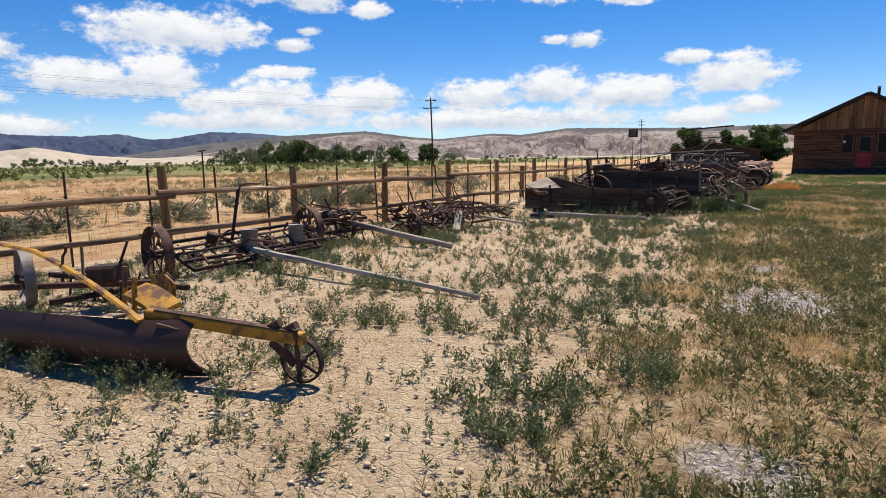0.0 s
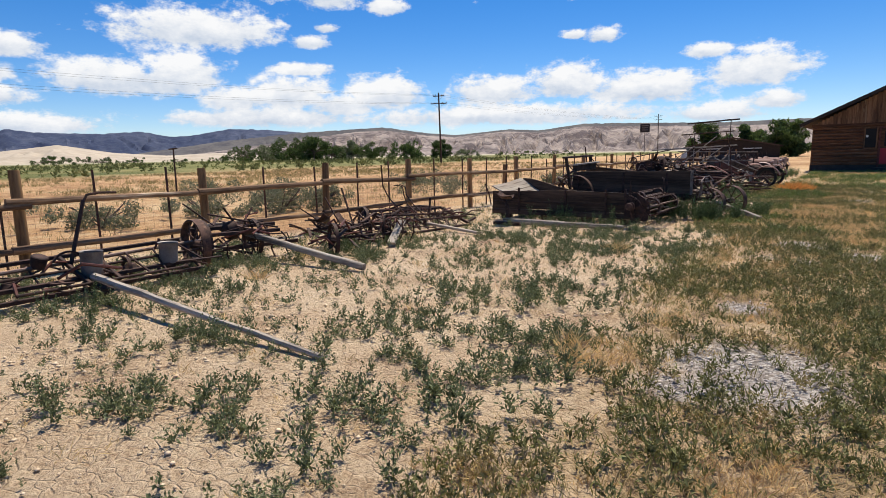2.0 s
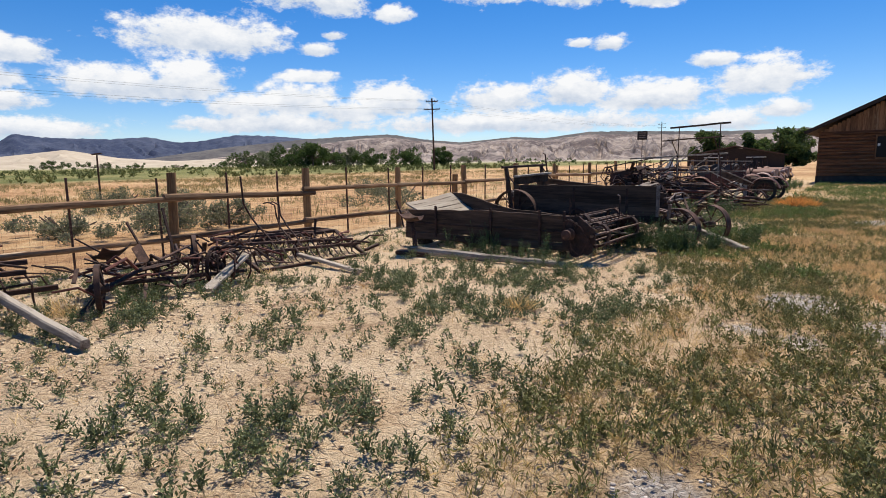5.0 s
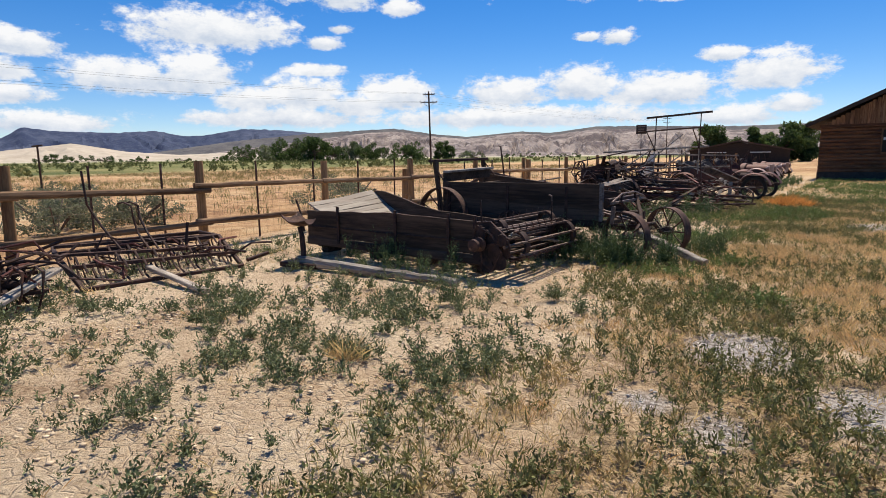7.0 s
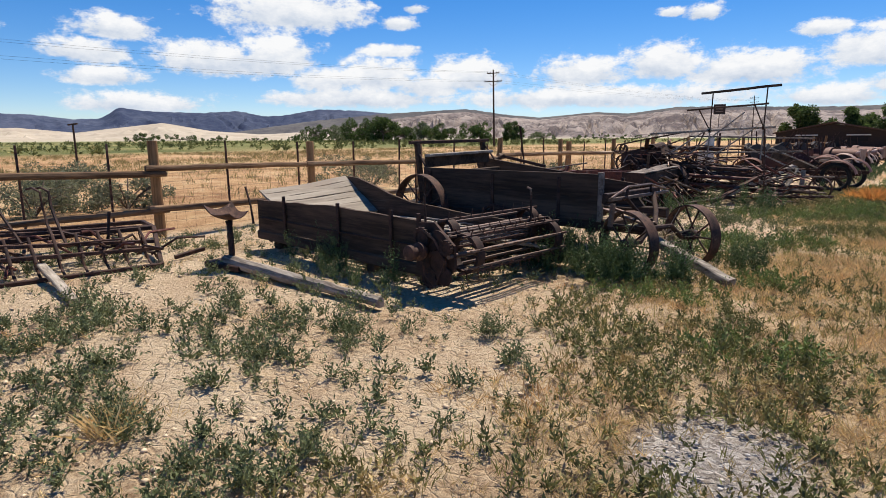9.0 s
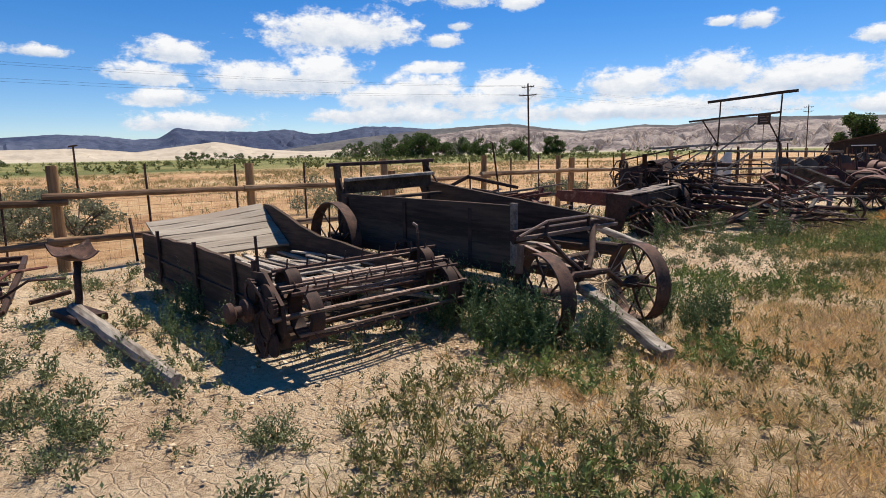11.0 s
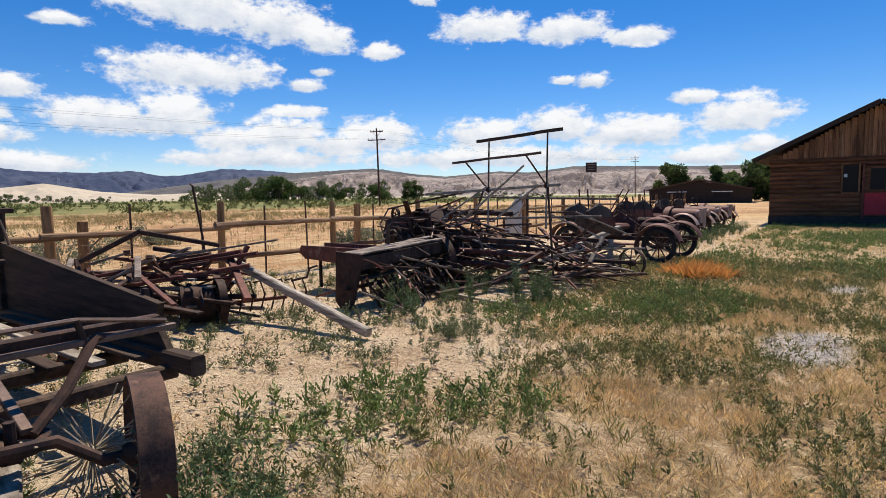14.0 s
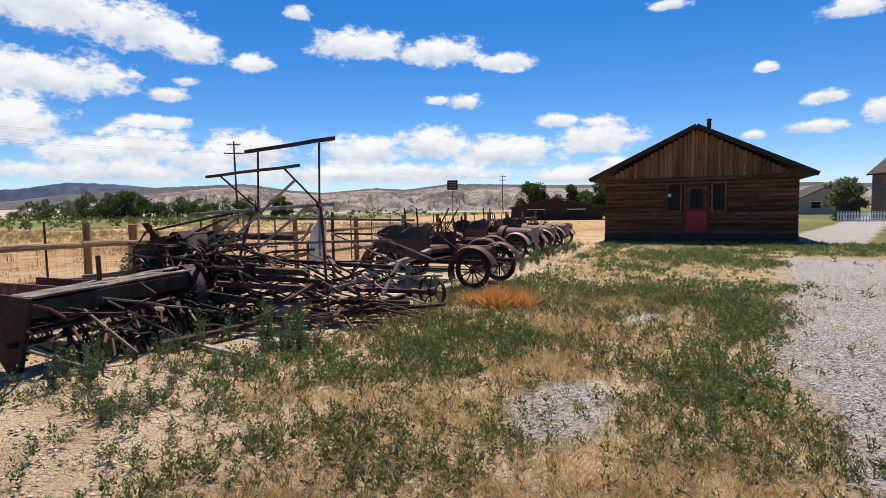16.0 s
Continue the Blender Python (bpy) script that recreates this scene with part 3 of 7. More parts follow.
build_ground()
BADLAND = material("grey_badland_clay", (0.35, 0.295, 0.26), (0.085, 0.07, 0.072), 0.95, 0, 0.006, 0.05, 0.5, (0.20, 0.135, 0.115), 0.53, None, 0, 0.1, False, 4.0)
# far range: distance haze and cloud shadows are put into its dark blue colour
FAR_RANGE = material("haze_shade_blue_range", (0.085, 0.10, 0.15), (0.03, 0.042, 0.085), 0.95, 0, 0.0016, 0.02, 0.4, (0.17, 0.155, 0.165), 0.60, None, 0, 0.1, False, 4.0)
SAND = material("pale_sand_bluff", (0.52, 0.44, 0.345), (0.34, 0.28, 0.21), 0.95, 0, 0.006, 0.06, 0.4, (0.33, 0.31, 0.19), 0.66, None, 0, 0.1, False, 2.0)
MESA = material("dark_mesa_scrub", (0.13, 0.12, 0.115), (0.07, 0.068, 0.075), 0.95, 0, 0.01, 0.06, 0.4, (0.24, 0.19, 0.165), 0.6, None, 0, 0.1, False, 3.0)
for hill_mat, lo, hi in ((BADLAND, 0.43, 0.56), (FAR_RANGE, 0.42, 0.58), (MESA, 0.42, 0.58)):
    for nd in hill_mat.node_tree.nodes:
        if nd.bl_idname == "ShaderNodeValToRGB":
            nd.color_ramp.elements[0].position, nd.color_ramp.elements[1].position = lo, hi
hill_range("backdrop_badlands", "grey eroded badland hills with pale gullies", BADLAND,
           ((-40, 0.8), (-14, 1.4), (-9, 1.7), (4, 1.95), (11, 2.0), (15, 2.15), (20, 2.3), (23, 2.35), (27, 1.9), (30, 2.1), (32, 1.95), (35, 1.65), (38, 1.9), (42, 2.45), (45, 2.3), (50, 1.7), (56, 0.9), (62, 0.2)),
           1300, 2300, 34, 620, 1.25, 0.75, 3.0)
hill_range("backdrop_mesa", "dark scrub-covered mesa top behind the badlands", MESA,
           ((-60, 1.0), (-14, 1.7), (-9, 2.0), (4, 2.35), (11, 2.3), (15, 2.42), (20, 2.57), (23, 2.6), (27, 2.1), (30, 2.28), (32, 2.1), (35, 1.85), (38, 2.1), (42, 2.7), (45, 2.57), (50, 2.3), (57, 1.6), (64, 0.6)),
           2500, 3000, 12, 420, 0.5, 0.5, 9.0)
hill_range("backdrop_range", "mountain range on the skyline, coloured dark bluish for haze and cloud shadow", FAR_RANGE,
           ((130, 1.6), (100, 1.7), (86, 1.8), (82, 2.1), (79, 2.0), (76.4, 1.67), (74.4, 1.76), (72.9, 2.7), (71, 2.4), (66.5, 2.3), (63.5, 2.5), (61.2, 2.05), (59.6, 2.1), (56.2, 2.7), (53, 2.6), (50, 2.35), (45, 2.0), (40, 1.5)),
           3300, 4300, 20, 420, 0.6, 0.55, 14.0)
hill_range("backdrop_bluffs", "pale sandy bluffs at the foot of the range", SAND,
           ((130, 0.9), (86, 0.9), (80, 1.0), (76, 0.62), (73.8, 0.92), (69.5, 1.45), (65.6, 0.75), (61.5, 0.45), (57, 0.6), (52, 0.3), (47, 0.2)),
           1000, 1700, 16, 360, 0.6, 0.8, 21.0)

# ---- pole fence along the yard ----
POSTS_Y = (-2.9, 0.05, 2.95, 5.85, 8.73, 11.65, 14.56, 17.45, 20.35, 23.2, 26.1, 29.3, 32.3, 35.5, 38.9, 42.2, 45.6, 49.0, 52.4, 55.8, 59.2)
FENCE_X = -9.2
fence = thing("pole_fence", FENCE_X, 0, 0, 0, "brown round-post fence with two peeled log rails and wire mesh", "fence")
for i, y in enumerate(POSTS_Y):
    r = random.uniform(0.068, 0.08)
    h = 1.47 + random.uniform(-0.04, 0.04)
    lean = Vector((random.uniform(-0.03, 0.03), random.uniform(-0.03, 0.03), 0))
    part("post", Shape().loft([[Vector((0, y, 0)) + lean * (z / 1.47) + Vector((math.cos(k * math.pi / 6) * r * q, math.sin(k * math.pi / 6) * r * q, z)) for k in range(12)]
                               for z, q in ((-0.15, 1.06), (0.3, 1.04), (0.8, 1.0), (h - 0.02, 0.97), (h, 0.9))]), POST_WOOD, fence)
    if i + 1 < len(POSTS_Y):
        y2 = POSTS_Y[i + 1]
        for zz in (1.03, 0.40):
            za, zb = zz + random.uniform(-0.05, 0.05), zz + random.uniform(-0.05, 0.05)
            ra = random.uniform(0.05, 0.062)
            part("rail", Shape().rod((0.115, y - 0.18, za), (0.115, y2 + 0.12, zb), ra, ra * 0.82, 9, 7, 0.009), RAIL_WOOD, fence)
# steel posts and woven wire between the wooden posts
for i, (a, b) in enumerate(zip(POSTS_Y, POSTS_Y[1:])):
    for f in ((0.36, 0.78) if i % 2 else (0.45, 0.93)):
        y = a + (b - a) * f + random.uniform(-0.1, 0.1)
        h = random.uniform(1.35, 1.5)
        part("steel_post", Shape().bar((-0.12, y, -0.1), (-0.12 + random.uniform(-0.04, 0.04), y + random.uniform(-0.03, 0.03), h), 0.034, 0.028), RUST, fence)
wires = Shape()
for z in [0.06 + 0.13 * k for k in range(8)]:
    for i in range(40):
        y0 = -2.9 + i * 1.55
        wires.rod((-0.10, y0, z + 0.012 * math.sin(i * 2.1 + z * 9)), (-0.10, y0 + 1.55, z + 0.012 * math.sin((i + 1) * 2.1 + z * 9)), 0.0022, None, 3)
for i in range(int(62 / 0.16)):
    y0 = -2.9 + i * 0.16
    wires.rod((-0.10, y0, 0.05), (-0.10, y0, 0.98), 0.0016, None, 3)
tagged(part("wire_mesh", wires, WIRE, fence), "", "", "", "stuff")


# short dark stubs standing behind the fence
def stub_post(x, y, h, lean):
    s = Shape().rod((0, 0, -0.1), (lean, 0, h), 0.1, 0.088, 11, 4, 0.006)
    ob = part("stub_post", s, POST_WOOD)
    ob.matrix_world = pose(x, y, 0)
    tagged(ob, "short weathered brown post stump behind the fence", "post", "posts behind the fence")


stub_post(-9.9, 27.6, 1.38, 0.03)
stub_post(-10.2, 21.2, 1.2, 0.05)


# ---- log building ----
def log_barn():
    x0, x1, y0, y1, top, xa, apex = -2.74, 5.25, 47.5, 58.5, 2.86, 1.22, 5.05
    barn = thing("log_barn", xa, y0, 0, 0, "long brown log building with a low gable roof and red door", "building")
    L = lambda x, y, z: (x - xa, y - y0, z)
    dl, dr, wl, wr = 0.70, 1.82, (0.0, 0.62), (1.90, 2.45)
    part("foundation", Shape().bar(L(x0 - 0.02, y0 + 0.06, 0.17), L(x1 + 0.02, y0 + 0.06, 0.17), 0.24, 0.5, (0, 0, 1), 0.05), STONE_BASE, barn)
    zc, i = 0.50, 0
    while zc < top:
        h = random.uniform(0.175, 0.215)
        spans = [(x0, x1)]
        if zc < 2.62:
            spans = [(x0, dl), (dr, x1)]
        if 1.42 < zc < 2.62:
            spans = [(x0, wl[0] - 0.06), (wr[1] + 0.06, x1)]
        for a, b in spans:
            part("log", Shape().bar(L(a, y0 + 0.02 * random.random(), zc), L(b, y0 + 0.02 * random.random(), zc), 0.2, h * 0.96, (0, 0, 1), 0.34, 6, 0.006), LOG_WOOD, barn)
        zc += h
    part("wall_back", Shape().plate([L(x0 + 0.1, y0 + 0.2, 0), L(x1 - 0.1, y0 + 0.2, 0), L(x1 - 0.1, y0 + 0.2, top), L(xa, y0 + 0.2, apex - 0.05), L(x0 + 0.1, y0 + 0.2, top)], 0.06), LOG_WOOD, barn)
    for xs in (x0 + 0.1, x1 - 0.1):
        part("wall_side", Shape().bar(L(xs, y0 + 0.1, top / 2), L(xs, y1, top / 2), 0.2, top, (0, 0, 1), 0.02), LOG_WOOD, barn)
    part("wall_end", Shape().plate([L(x0, y1, 0), L(x1, y1, 0), L(x1, y1, top), L(xa, y1, apex), L(x0, y1, top)], 0.15), LOG_WOOD, barn)
    part("belt_board", Shape().bar(L(x0 - 0.05, y0 - 0.14, top + 0.02), L(x1 + 0.05, y0 - 0.14, top + 0.06), 0.06, 0.16, (0, 0, 1), 0.1, 5, 0.004), LOG_WOOD, barn)
    # upright boards of the gable
    x = x0 + 0.05
    while x < x1 - 0.05:
        w = random.uniform(0.14, 0.24)
        xm = min(x + w, x1 - 0.05)
        c = (x + xm) / 2
        zt = top + (apex - top) * (1 - abs(c - xa) / ((xa - x0) if c < xa else (x1 - xa))) + 0.06
        if zt > top + 0.12:
            d = random.uniform(0, 0.02)
            part("board", Shape().bar(L(c, y0 - 0.07 - d, top + 0.08 - random.uniform(0, 0.03)), L(c, y0 - 0.07 - d, zt), xm - x - 0.012, 0.028, (0, 1, 0), 0.1), BOARD_WOOD, barn)
        x = xm
    # roof
    for sx, ex in ((-1, -3.40), (1, 5.86)):
        ez = 2.86 + 0.05
        a, b = Vector(L(xa, 0, apex + 0.10)), Vector(L(ex, 0, ez - 0.02))
        n = Vector((-(b - a).z, 0, (b - a).x)).normalized()
        n = n if n.z > 0 else -n
        q = [a, b, b + n * 0.14, a + n * 0.14]
        part("roof", Shape().loft([[Vector((p.x, -0.55, p.z)) for p in q], [Vector((p.x, 11.5, p.z)) for p in q]]), SHINGLE, barn)
        part("barge_board", Shape().bar((a.x, -0.57, a.z + 0.04), (b.x, -0.57, b.z + 0.04), 0.035, 0.2, (0, 0, 1), 0.1), DARK_TRIM, barn)
    door = part("door", Shape().bar(L(1.26, y0 - 0.05, 0.42), L(1.26, y0 - 0.05, 2.58), 0.92, 0.05, (0, 1, 0), 0.05), LOG_WOOD, barn, "door with a red lower panel and a glazed top")
    part("door_panel", Shape().bar(L(1.26, y0 - 0.085, 0.48), L(1.26, y0 - 0.085, 1.42), 0.86, 0.03, (0, 1, 0), 0.1), RED_PAINT, door, "bright red lower panel")
    part("door_glass", Shape().bar(L(1.26, y0 - 0.085, 1.55), L(1.26, y0 - 0.085, 2.45), 0.52, 0.012, (0, 1, 0), 0.05), DARK_GLASS, door, "dark glass")
    for xx in (0.76, 1.76):
        part("door_frame", Shape().bar(L(xx, y0 - 0.06, 0.3), L(xx, y0 - 0.06, 2.68), 0.09, 0.12, (0, 1, 0), 0.08), RED_IRON, barn)
    part("door_frame", Shape().bar(L(0.70, y0 - 0.06, 2.68), L(1.82, y0 - 0.06, 2.68), 0.12, 0.09, (0, 0, 1), 0.08), RED_IRON, barn)
    for a, b in (wl, wr):
        win = part("window", Shape().bar(L((a + b) / 2, y0 - 0.03, 1.48), L((a + b) / 2, y0 - 0.03, 2.62), b - a - 0.06, 0.012, (0, 1, 0), 0.02), DARK_GLASS, barn)
        for xx in (a, b):
            part("window_frame", Shape().bar(L(xx, y0 - 0.06, 1.42), L(xx, y0 - 0.06, 2.68), 0.07, 0.1, (0, 1, 0), 0.08), BOARD_WOOD, win)
        for zz in (1.42, 2.68):
            part("window_frame", Shape().bar(L(a, y0 - 0.06, zz), L(b, y0 - 0.06, zz), 0.1, 0.07, (0, 0, 1), 0.08), BOARD_WOOD, win)
    part("step", Shape().bar(L(0.6, y0 - 0.35, 0.16), L(1.95, y0 - 0.35, 0.16), 0.5, 0.2, (0, 0, 1), 0.08), STONE_BASE, barn)
    part("stove_pipe", Shape().rod(L(1.75, y0 + 1.2, 4.6), L(1.75, y0 + 1.2, 5.62), 0.09, None, 12), DARK_TRIM, barn)
    part("pipe_cap", Shape().lathe(L(1.75, y0 + 1.2, 5.64), (0, 0, 1), [(0, 0.13), (0.02, 0.13), (0.09, 0.02)], 12), DARK_TRIM, barn)
    notice = part("notice", Shape().bar(L(0.13, y0 - 0.045, 2.10), L(0.13, y0 - 0.045, 2.24), 0.12, 0.006, (0, 1, 0), 0.05), WHITE_PAINT)
    notice.matrix_world = pose(xa, y0, 0)
    tagged(notice, "small white paper notice behind the window glass", "notice")


def glass_material():
    mt = bpy.data.materials.new("dark_window_glass")
    mt.use_nodes = True
    b = mt.node_tree.nodes["Principled BSDF"]
    b.inputs["Base Color"].default_value = (0.022, 0.02, 0.02, 1)
    b.inputs["Roughness"].default_value = 0.3
    b.inputs["Specular IOR Level"].default_value = 0.06
    return mt


DARK_GLASS = glass_material()
log_barn()


# ---- power poles, wires and sign ----
def utility_pole(x, y, h, arms, rz, label):
    p = thing("utility_pole", x, y, 0, rz, label, "power pole", "power poles along the road")
    part("shaft", Shape().rod((0, 0, -0.3), (-0.25, 0, h), 0.16, 0.11, 10, 6, 0.01), POLE_WOOD, p)
    for z, w in arms:
        arm = part("crossarm", Shape().bar((-w / 2 - 0.23, -0.14, z), (w / 2 - 0.23, -0.14, z + 0.05), 0.11, 0.14), POLE_WOOD, p)
        for k in (-0.48, -0.25, 0.25, 0.48):
            part("insulator", Shape().lathe((w * k - 0.23, -0.14, z + 0.07), (0, 0, 1), [(0, 0.03), (0.08, 0.06), (0.14, 0.06), (0.2, 0.02)], 8), GALV, arm)
        for k in (-1, 1):
            part("brace", Shape().bar((k * w * 0.33 - 0.23, -0.14, z - 0.05), (-0.23, -0.1, z - 0.75), 0.04, 0.03), POLE_WOOD, p)
    return p


utility_pole(-59.6, 84.0, 11.9, ((11.35, 1.9), (10.1, 2.7)), 30, "tall dark wooden power pole with two crossarms by the road")
utility_pole(-63.3, 221.8, 14.4, ((13.6, 2.6), (12.3, 2.6)), 20, "dark wooden power pole with a crossarm in the far field")
marker = thing("marker_post", -26.0, 17.5, 0, 0, "thin dark field post with a short top piece", "post")
part("post", Shape().rod((0, 0, -0.1), (0.04, 0, 2.15), 0.045, 0.035, 8), POLE_WOOD, marker)
part("top_piece", Shape().bar((-0.15, -0.12, 2.1), (0.2, 0.12, 2.14), 0.05, 0.06), POLE_WOOD, marker)
far_lines = Shape()
for z, sx in ((10.2, -1.2), (10.2, 1.1), (11.5, -0.8), (11.5, 0.8)):
    a, b = Vector((-59.6 + sx, 84, z)), Vector((-57 + sx, -54, z))
    far_lines.tube([a.lerp(b, t) - Vector((0, 0, 2.2 * 4 * t * (1 - t))) for t in np.linspace(0, 1, 13)], 0.008, 3)
    a, b = Vector((-59.6 + sx, 84, z)), Vector((-63.3 + sx, 221.8, 13.0))
    far_lines.tube([a.lerp(b, t) - Vector((0, 0, 1.0 * 4 * t * (1 - t))) for t in np.linspace(0, 1, 9)], 0.008, 3)
tagged(part("power_lines", far_lines, SIGN_DARK), "thin sagging power lines strung between the wooden poles", "wires", "", "stuff")


def roadside_sign():
    x, y = -22.0, 74.7
    s = thing("roadside_sign", x, y, 0, 20, "dark rectangular sign with pale lines of text on a steel post", "sign")
    part("post", Shape().bar((0, 0, -0.2), (0, 0, 4.6), 0.07, 0.07), GALV, s)
    board = part("board", Shape().bar((-0.55, -0.05, 4.22), (0.55, -0.05, 4.22), 0.04, 1.0, (0, 0, 1), 0.3), SIGN_DARK, s)
    for z, w in ((4.5, 0.8), (4.25, 0.66), (4.0, 0.7)):
        part("text_line", Shape().bar((-w / 2, -0.076, z), (w / 2, -0.076, z), 0.008, 0.09), GALV, board)


roadside_sign()


# ---- trees and buildings far off ----
def leaf_cloud(rng, blobs, count, size):
    """Small leaf triangles scattered through overlapping blobs (x, y, z, r)."""
    blobs = np.array(blobs, float)
    w = blobs[:, 3] ** 2
    pick = rng.choice(len(blobs), count, p=w / w.sum())
    d = rng.normal(size=(count, 3))
    d /= np.linalg.norm(d, axis=1)[:, None]
    rad = blobs[pick, 3] * (0.55 + 0.5 * rng.random(count))
    c = blobs[pick, :3] + d * rad[:, None] * np.array([1, 1, 0.85])
    a = rng.normal(size=(count, 3))
    b = rng.normal(size=(count, 3))
    a *= (size * (0.5 + rng.random(count)) / np.linalg.norm(a, axis=1))[:, None]
    b *= (size * (0.5 + rng.random(count)) / np.linalg.norm(b, axis=1))[:, None]
    v = np.stack([c - a * 0.5, c + a * 0.5 + b * 0.3, c + b], 1).reshape(-1, 3)
    return v, np.arange(count * 3).reshape(-1, 3)


def np_part(name, v, f, mat, parent, label=""):
    ob = stuff_mesh(name, v, f, mat, label, "x")
    for k in ("category", "kind"):
        del ob[k]
    ob.parent = parent
    return ob


def tree(az, dist, h, w, mat, label, seed, count=5200, group="trees across the field"):
    rng = np.random.default_rng(seed)
    x, y = -dist * math.sin(radians(az)), dist * math.cos(radians(az))
    t = thing("tree", x, y, 0, rng.uniform(0, 360), label, "tree", group)
    s = Shape().rod((0, 0, -0.2), (0.1, 0, h * 0.35), h * 0.03, h * 0.022, 8, 3, 0.03)
    blobs = []
    for i in range(26):
        a, q = rng.uniform(0, 6.28), rng.random() ** 0.6
        p = Vector((math.cos(a) * w * 0.58 * q, math.sin(a) * w * 0.58 * q, h * rng.uniform(0.06, 0.84) * (1.05 - 0.45 * q * q)))
        s.rod((0.1, 0, h * 0.3), p, h * 0.014, h * 0.005, 5)
        blobs.append((*p, min(w, h) * rng.uniform(0.11, 0.24)))
    part("trunk", s, BARK, t)
    v, f = leaf_cloud(rng, blobs, count, h * 0.062)
    np_part("crown", v, f, mat, t)


for k, (az, d, h, w, mat) in enumerate((
        (54.6, 250, 7.4, 15, TREE_LEAF), (52.0, 262, 8.0, 13, TREE_PALE), (50.0, 245, 10.6, 13, TREE_LEAF), (48.2, 240, 10.8, 13, TREE_LEAF), (46.6, 250, 7.4, 10, TREE_LEAF),
        (42.7, 235, 7.3, 11, TREE_LEAF), (39.5, 225, 8.4, 12, TREE_LEAF), (36.0, 240, 8.4, 7, TREE_LEAF), (44.6, 270, 8.8, 9, TREE_PALE),
        (33.5, 290, 4.6, 12, TREE_PALE), (28.5, 320, 3.6, 26, TREE_LEAF), (25.0, 330, 3.4, 22, TREE_LEAF),
        (69.6, 330, 5.2, 18, TREE_LEAF), (66.8, 340, 4.4, 20, TREE_LEAF), (63.5, 360, 3.6, 18, TREE_LEAF), (60.3, 370, 3.0, 14, TREE_LEAF), (57.2, 380, 3.0, 14, TREE_LEAF), (83.0, 240, 2.8, 5, TREE_LEAF))):
    tree(az, d, h, w, mat, "round dark green cottonwood standing in the far field" if mat is TREE_LEAF else "pale grey-green tree in the far field", 100 + k)
for k, (az, d, h, w) in enumerate(((11.8, 118, 6.6, 4.6), (8.6, 122, 6.4, 4.6), (6.6, 118, 6.8, 5.4), (5.2, 120, 6.4, 5.0), (10.4, 126, 5.0, 4.0))):
    tree(az, d, h, w, TREE_LEAF, "dark green tree behind the end of the yard", 140 + k, 5200, "trees behind the barn")
tree(-9.6, 96, 5.6, 3.2, TREE_PALE, "light green leafy tree beside the white picket fence", 160, 3200, "")


def simple_house(name, az, d, w, dep, wall, ridge, rz, wmat, rmat, label):
    x, y = -d * math.sin(radians(az)), d * math.cos(radians(az))
    b = thing(name, x, y, 0, rz, label, "house")
    part("wall", Shape().loft([[(-w / 2, q, 0), (w / 2, q, 0), (w / 2, q, wall), (0, q, ridge - 0.1), (-w / 2, q, wall)] for q in (0, dep)]), wmat, b)
    for sgn in (-1, 1):
        q = [Vector((0, 0, ridge)), Vector((sgn * (w / 2 + 0.4), 0, wall - 0.15)), Vector((sgn * (w / 2 + 0.4), 0, wall)), Vector((0, 0, ridge + 0.2))]
        part("roof", Shape().loft([[Vector((p.x, -0.4, p.z)) for p in q], [Vector((p.x, dep + 0.4, p.z)) for p in q]]), rmat, b)
    for i in range(2):
        xx = w * (0.22 if i else -0.22)
        win = part("window", Shape().bar((xx, -0.03, wall * 0.4), (xx, -0.03, wall * 0.8), w * 0.16, 0.04, (0, 1, 0), 0.05), DARK_GLASS, b)
        part("frame", Shape().bar((xx - w * 0.1, -0.05, wall * 0.82), (xx + w * 0.1, -0.05, wall * 0.82), 0.08, 0.12), WHITE_PAINT, win)
    return b


simple_house("garage", -9.3, 150, 10, 9, 3.0, 5.4, 12, STUCCO, SHINGLE, "low beige building with a brown gable roof")
simple_house("farmhouse", -16.4, 92, 10, 9, 5.0, 9.8, 15, BROWN_GREY, SHINGLE, "tall house with a steep dark brown shingled roof")
simple_house("shed", 9.6, 104, 13, 8, 1.9, 3.1, 8, DARK_TRIM, SHINGLE, "long low dark shed behind the machinery")
pickets = thing("picket_fence", 14.6, 84.0, 0, -4, "low white picket fence along the gravel lane", "fence")
for i in range(44):
    part("picket", Shape().bar((i * 0.22 - 1, 0, 0.05), (i * 0.22 - 1, 0, 1.05), 0.10, 0.02, (0, 1, 0), 0.2), WHITE_PAINT, pickets)
for z in (0.35, 0.8):
    part("rail", Shape().bar((-1.1, 0.03, z), (8.6, 0.03, z), 0.04, 0.08), WHITE_PAINT, pickets)

# ---- farm machinery along the fence ----
class Machine:
    """A thing whose parts are given in yard coordinates."""

    def __init__(self, name, x, y, label, category, group=""):
        self.o = Vector((x, y, 0))
        self.e = thing(name, x, y, 0, 0, label, category, group)

    def p(self, name, shape, mat, label="", parent=None):
        o = self.o
        shape.v = [(q[0] - o.x, q[1] - o.y, q[2] - o.z) for q in shape.v]
        return part(name, shape, mat, parent or self.e, label)

    def bars(self, name, mat, w, h, *pairs):
        for a, b in pairs:
            self.p(name, Shape().bar(a, b, w, h), mat)

    def rods(self, name, mat, r, *pairs):
        for a, b in pairs:
            self.p(name, Shape().rod(a, b, r, None, 8), mat)

    def wheel(self, c, axis, R, w, spokes, mat=None, **kw):
        return spoke_wheel("wheel", self.e, Vector(c) - self.o, axis, R, w, spokes, mat, **kw)


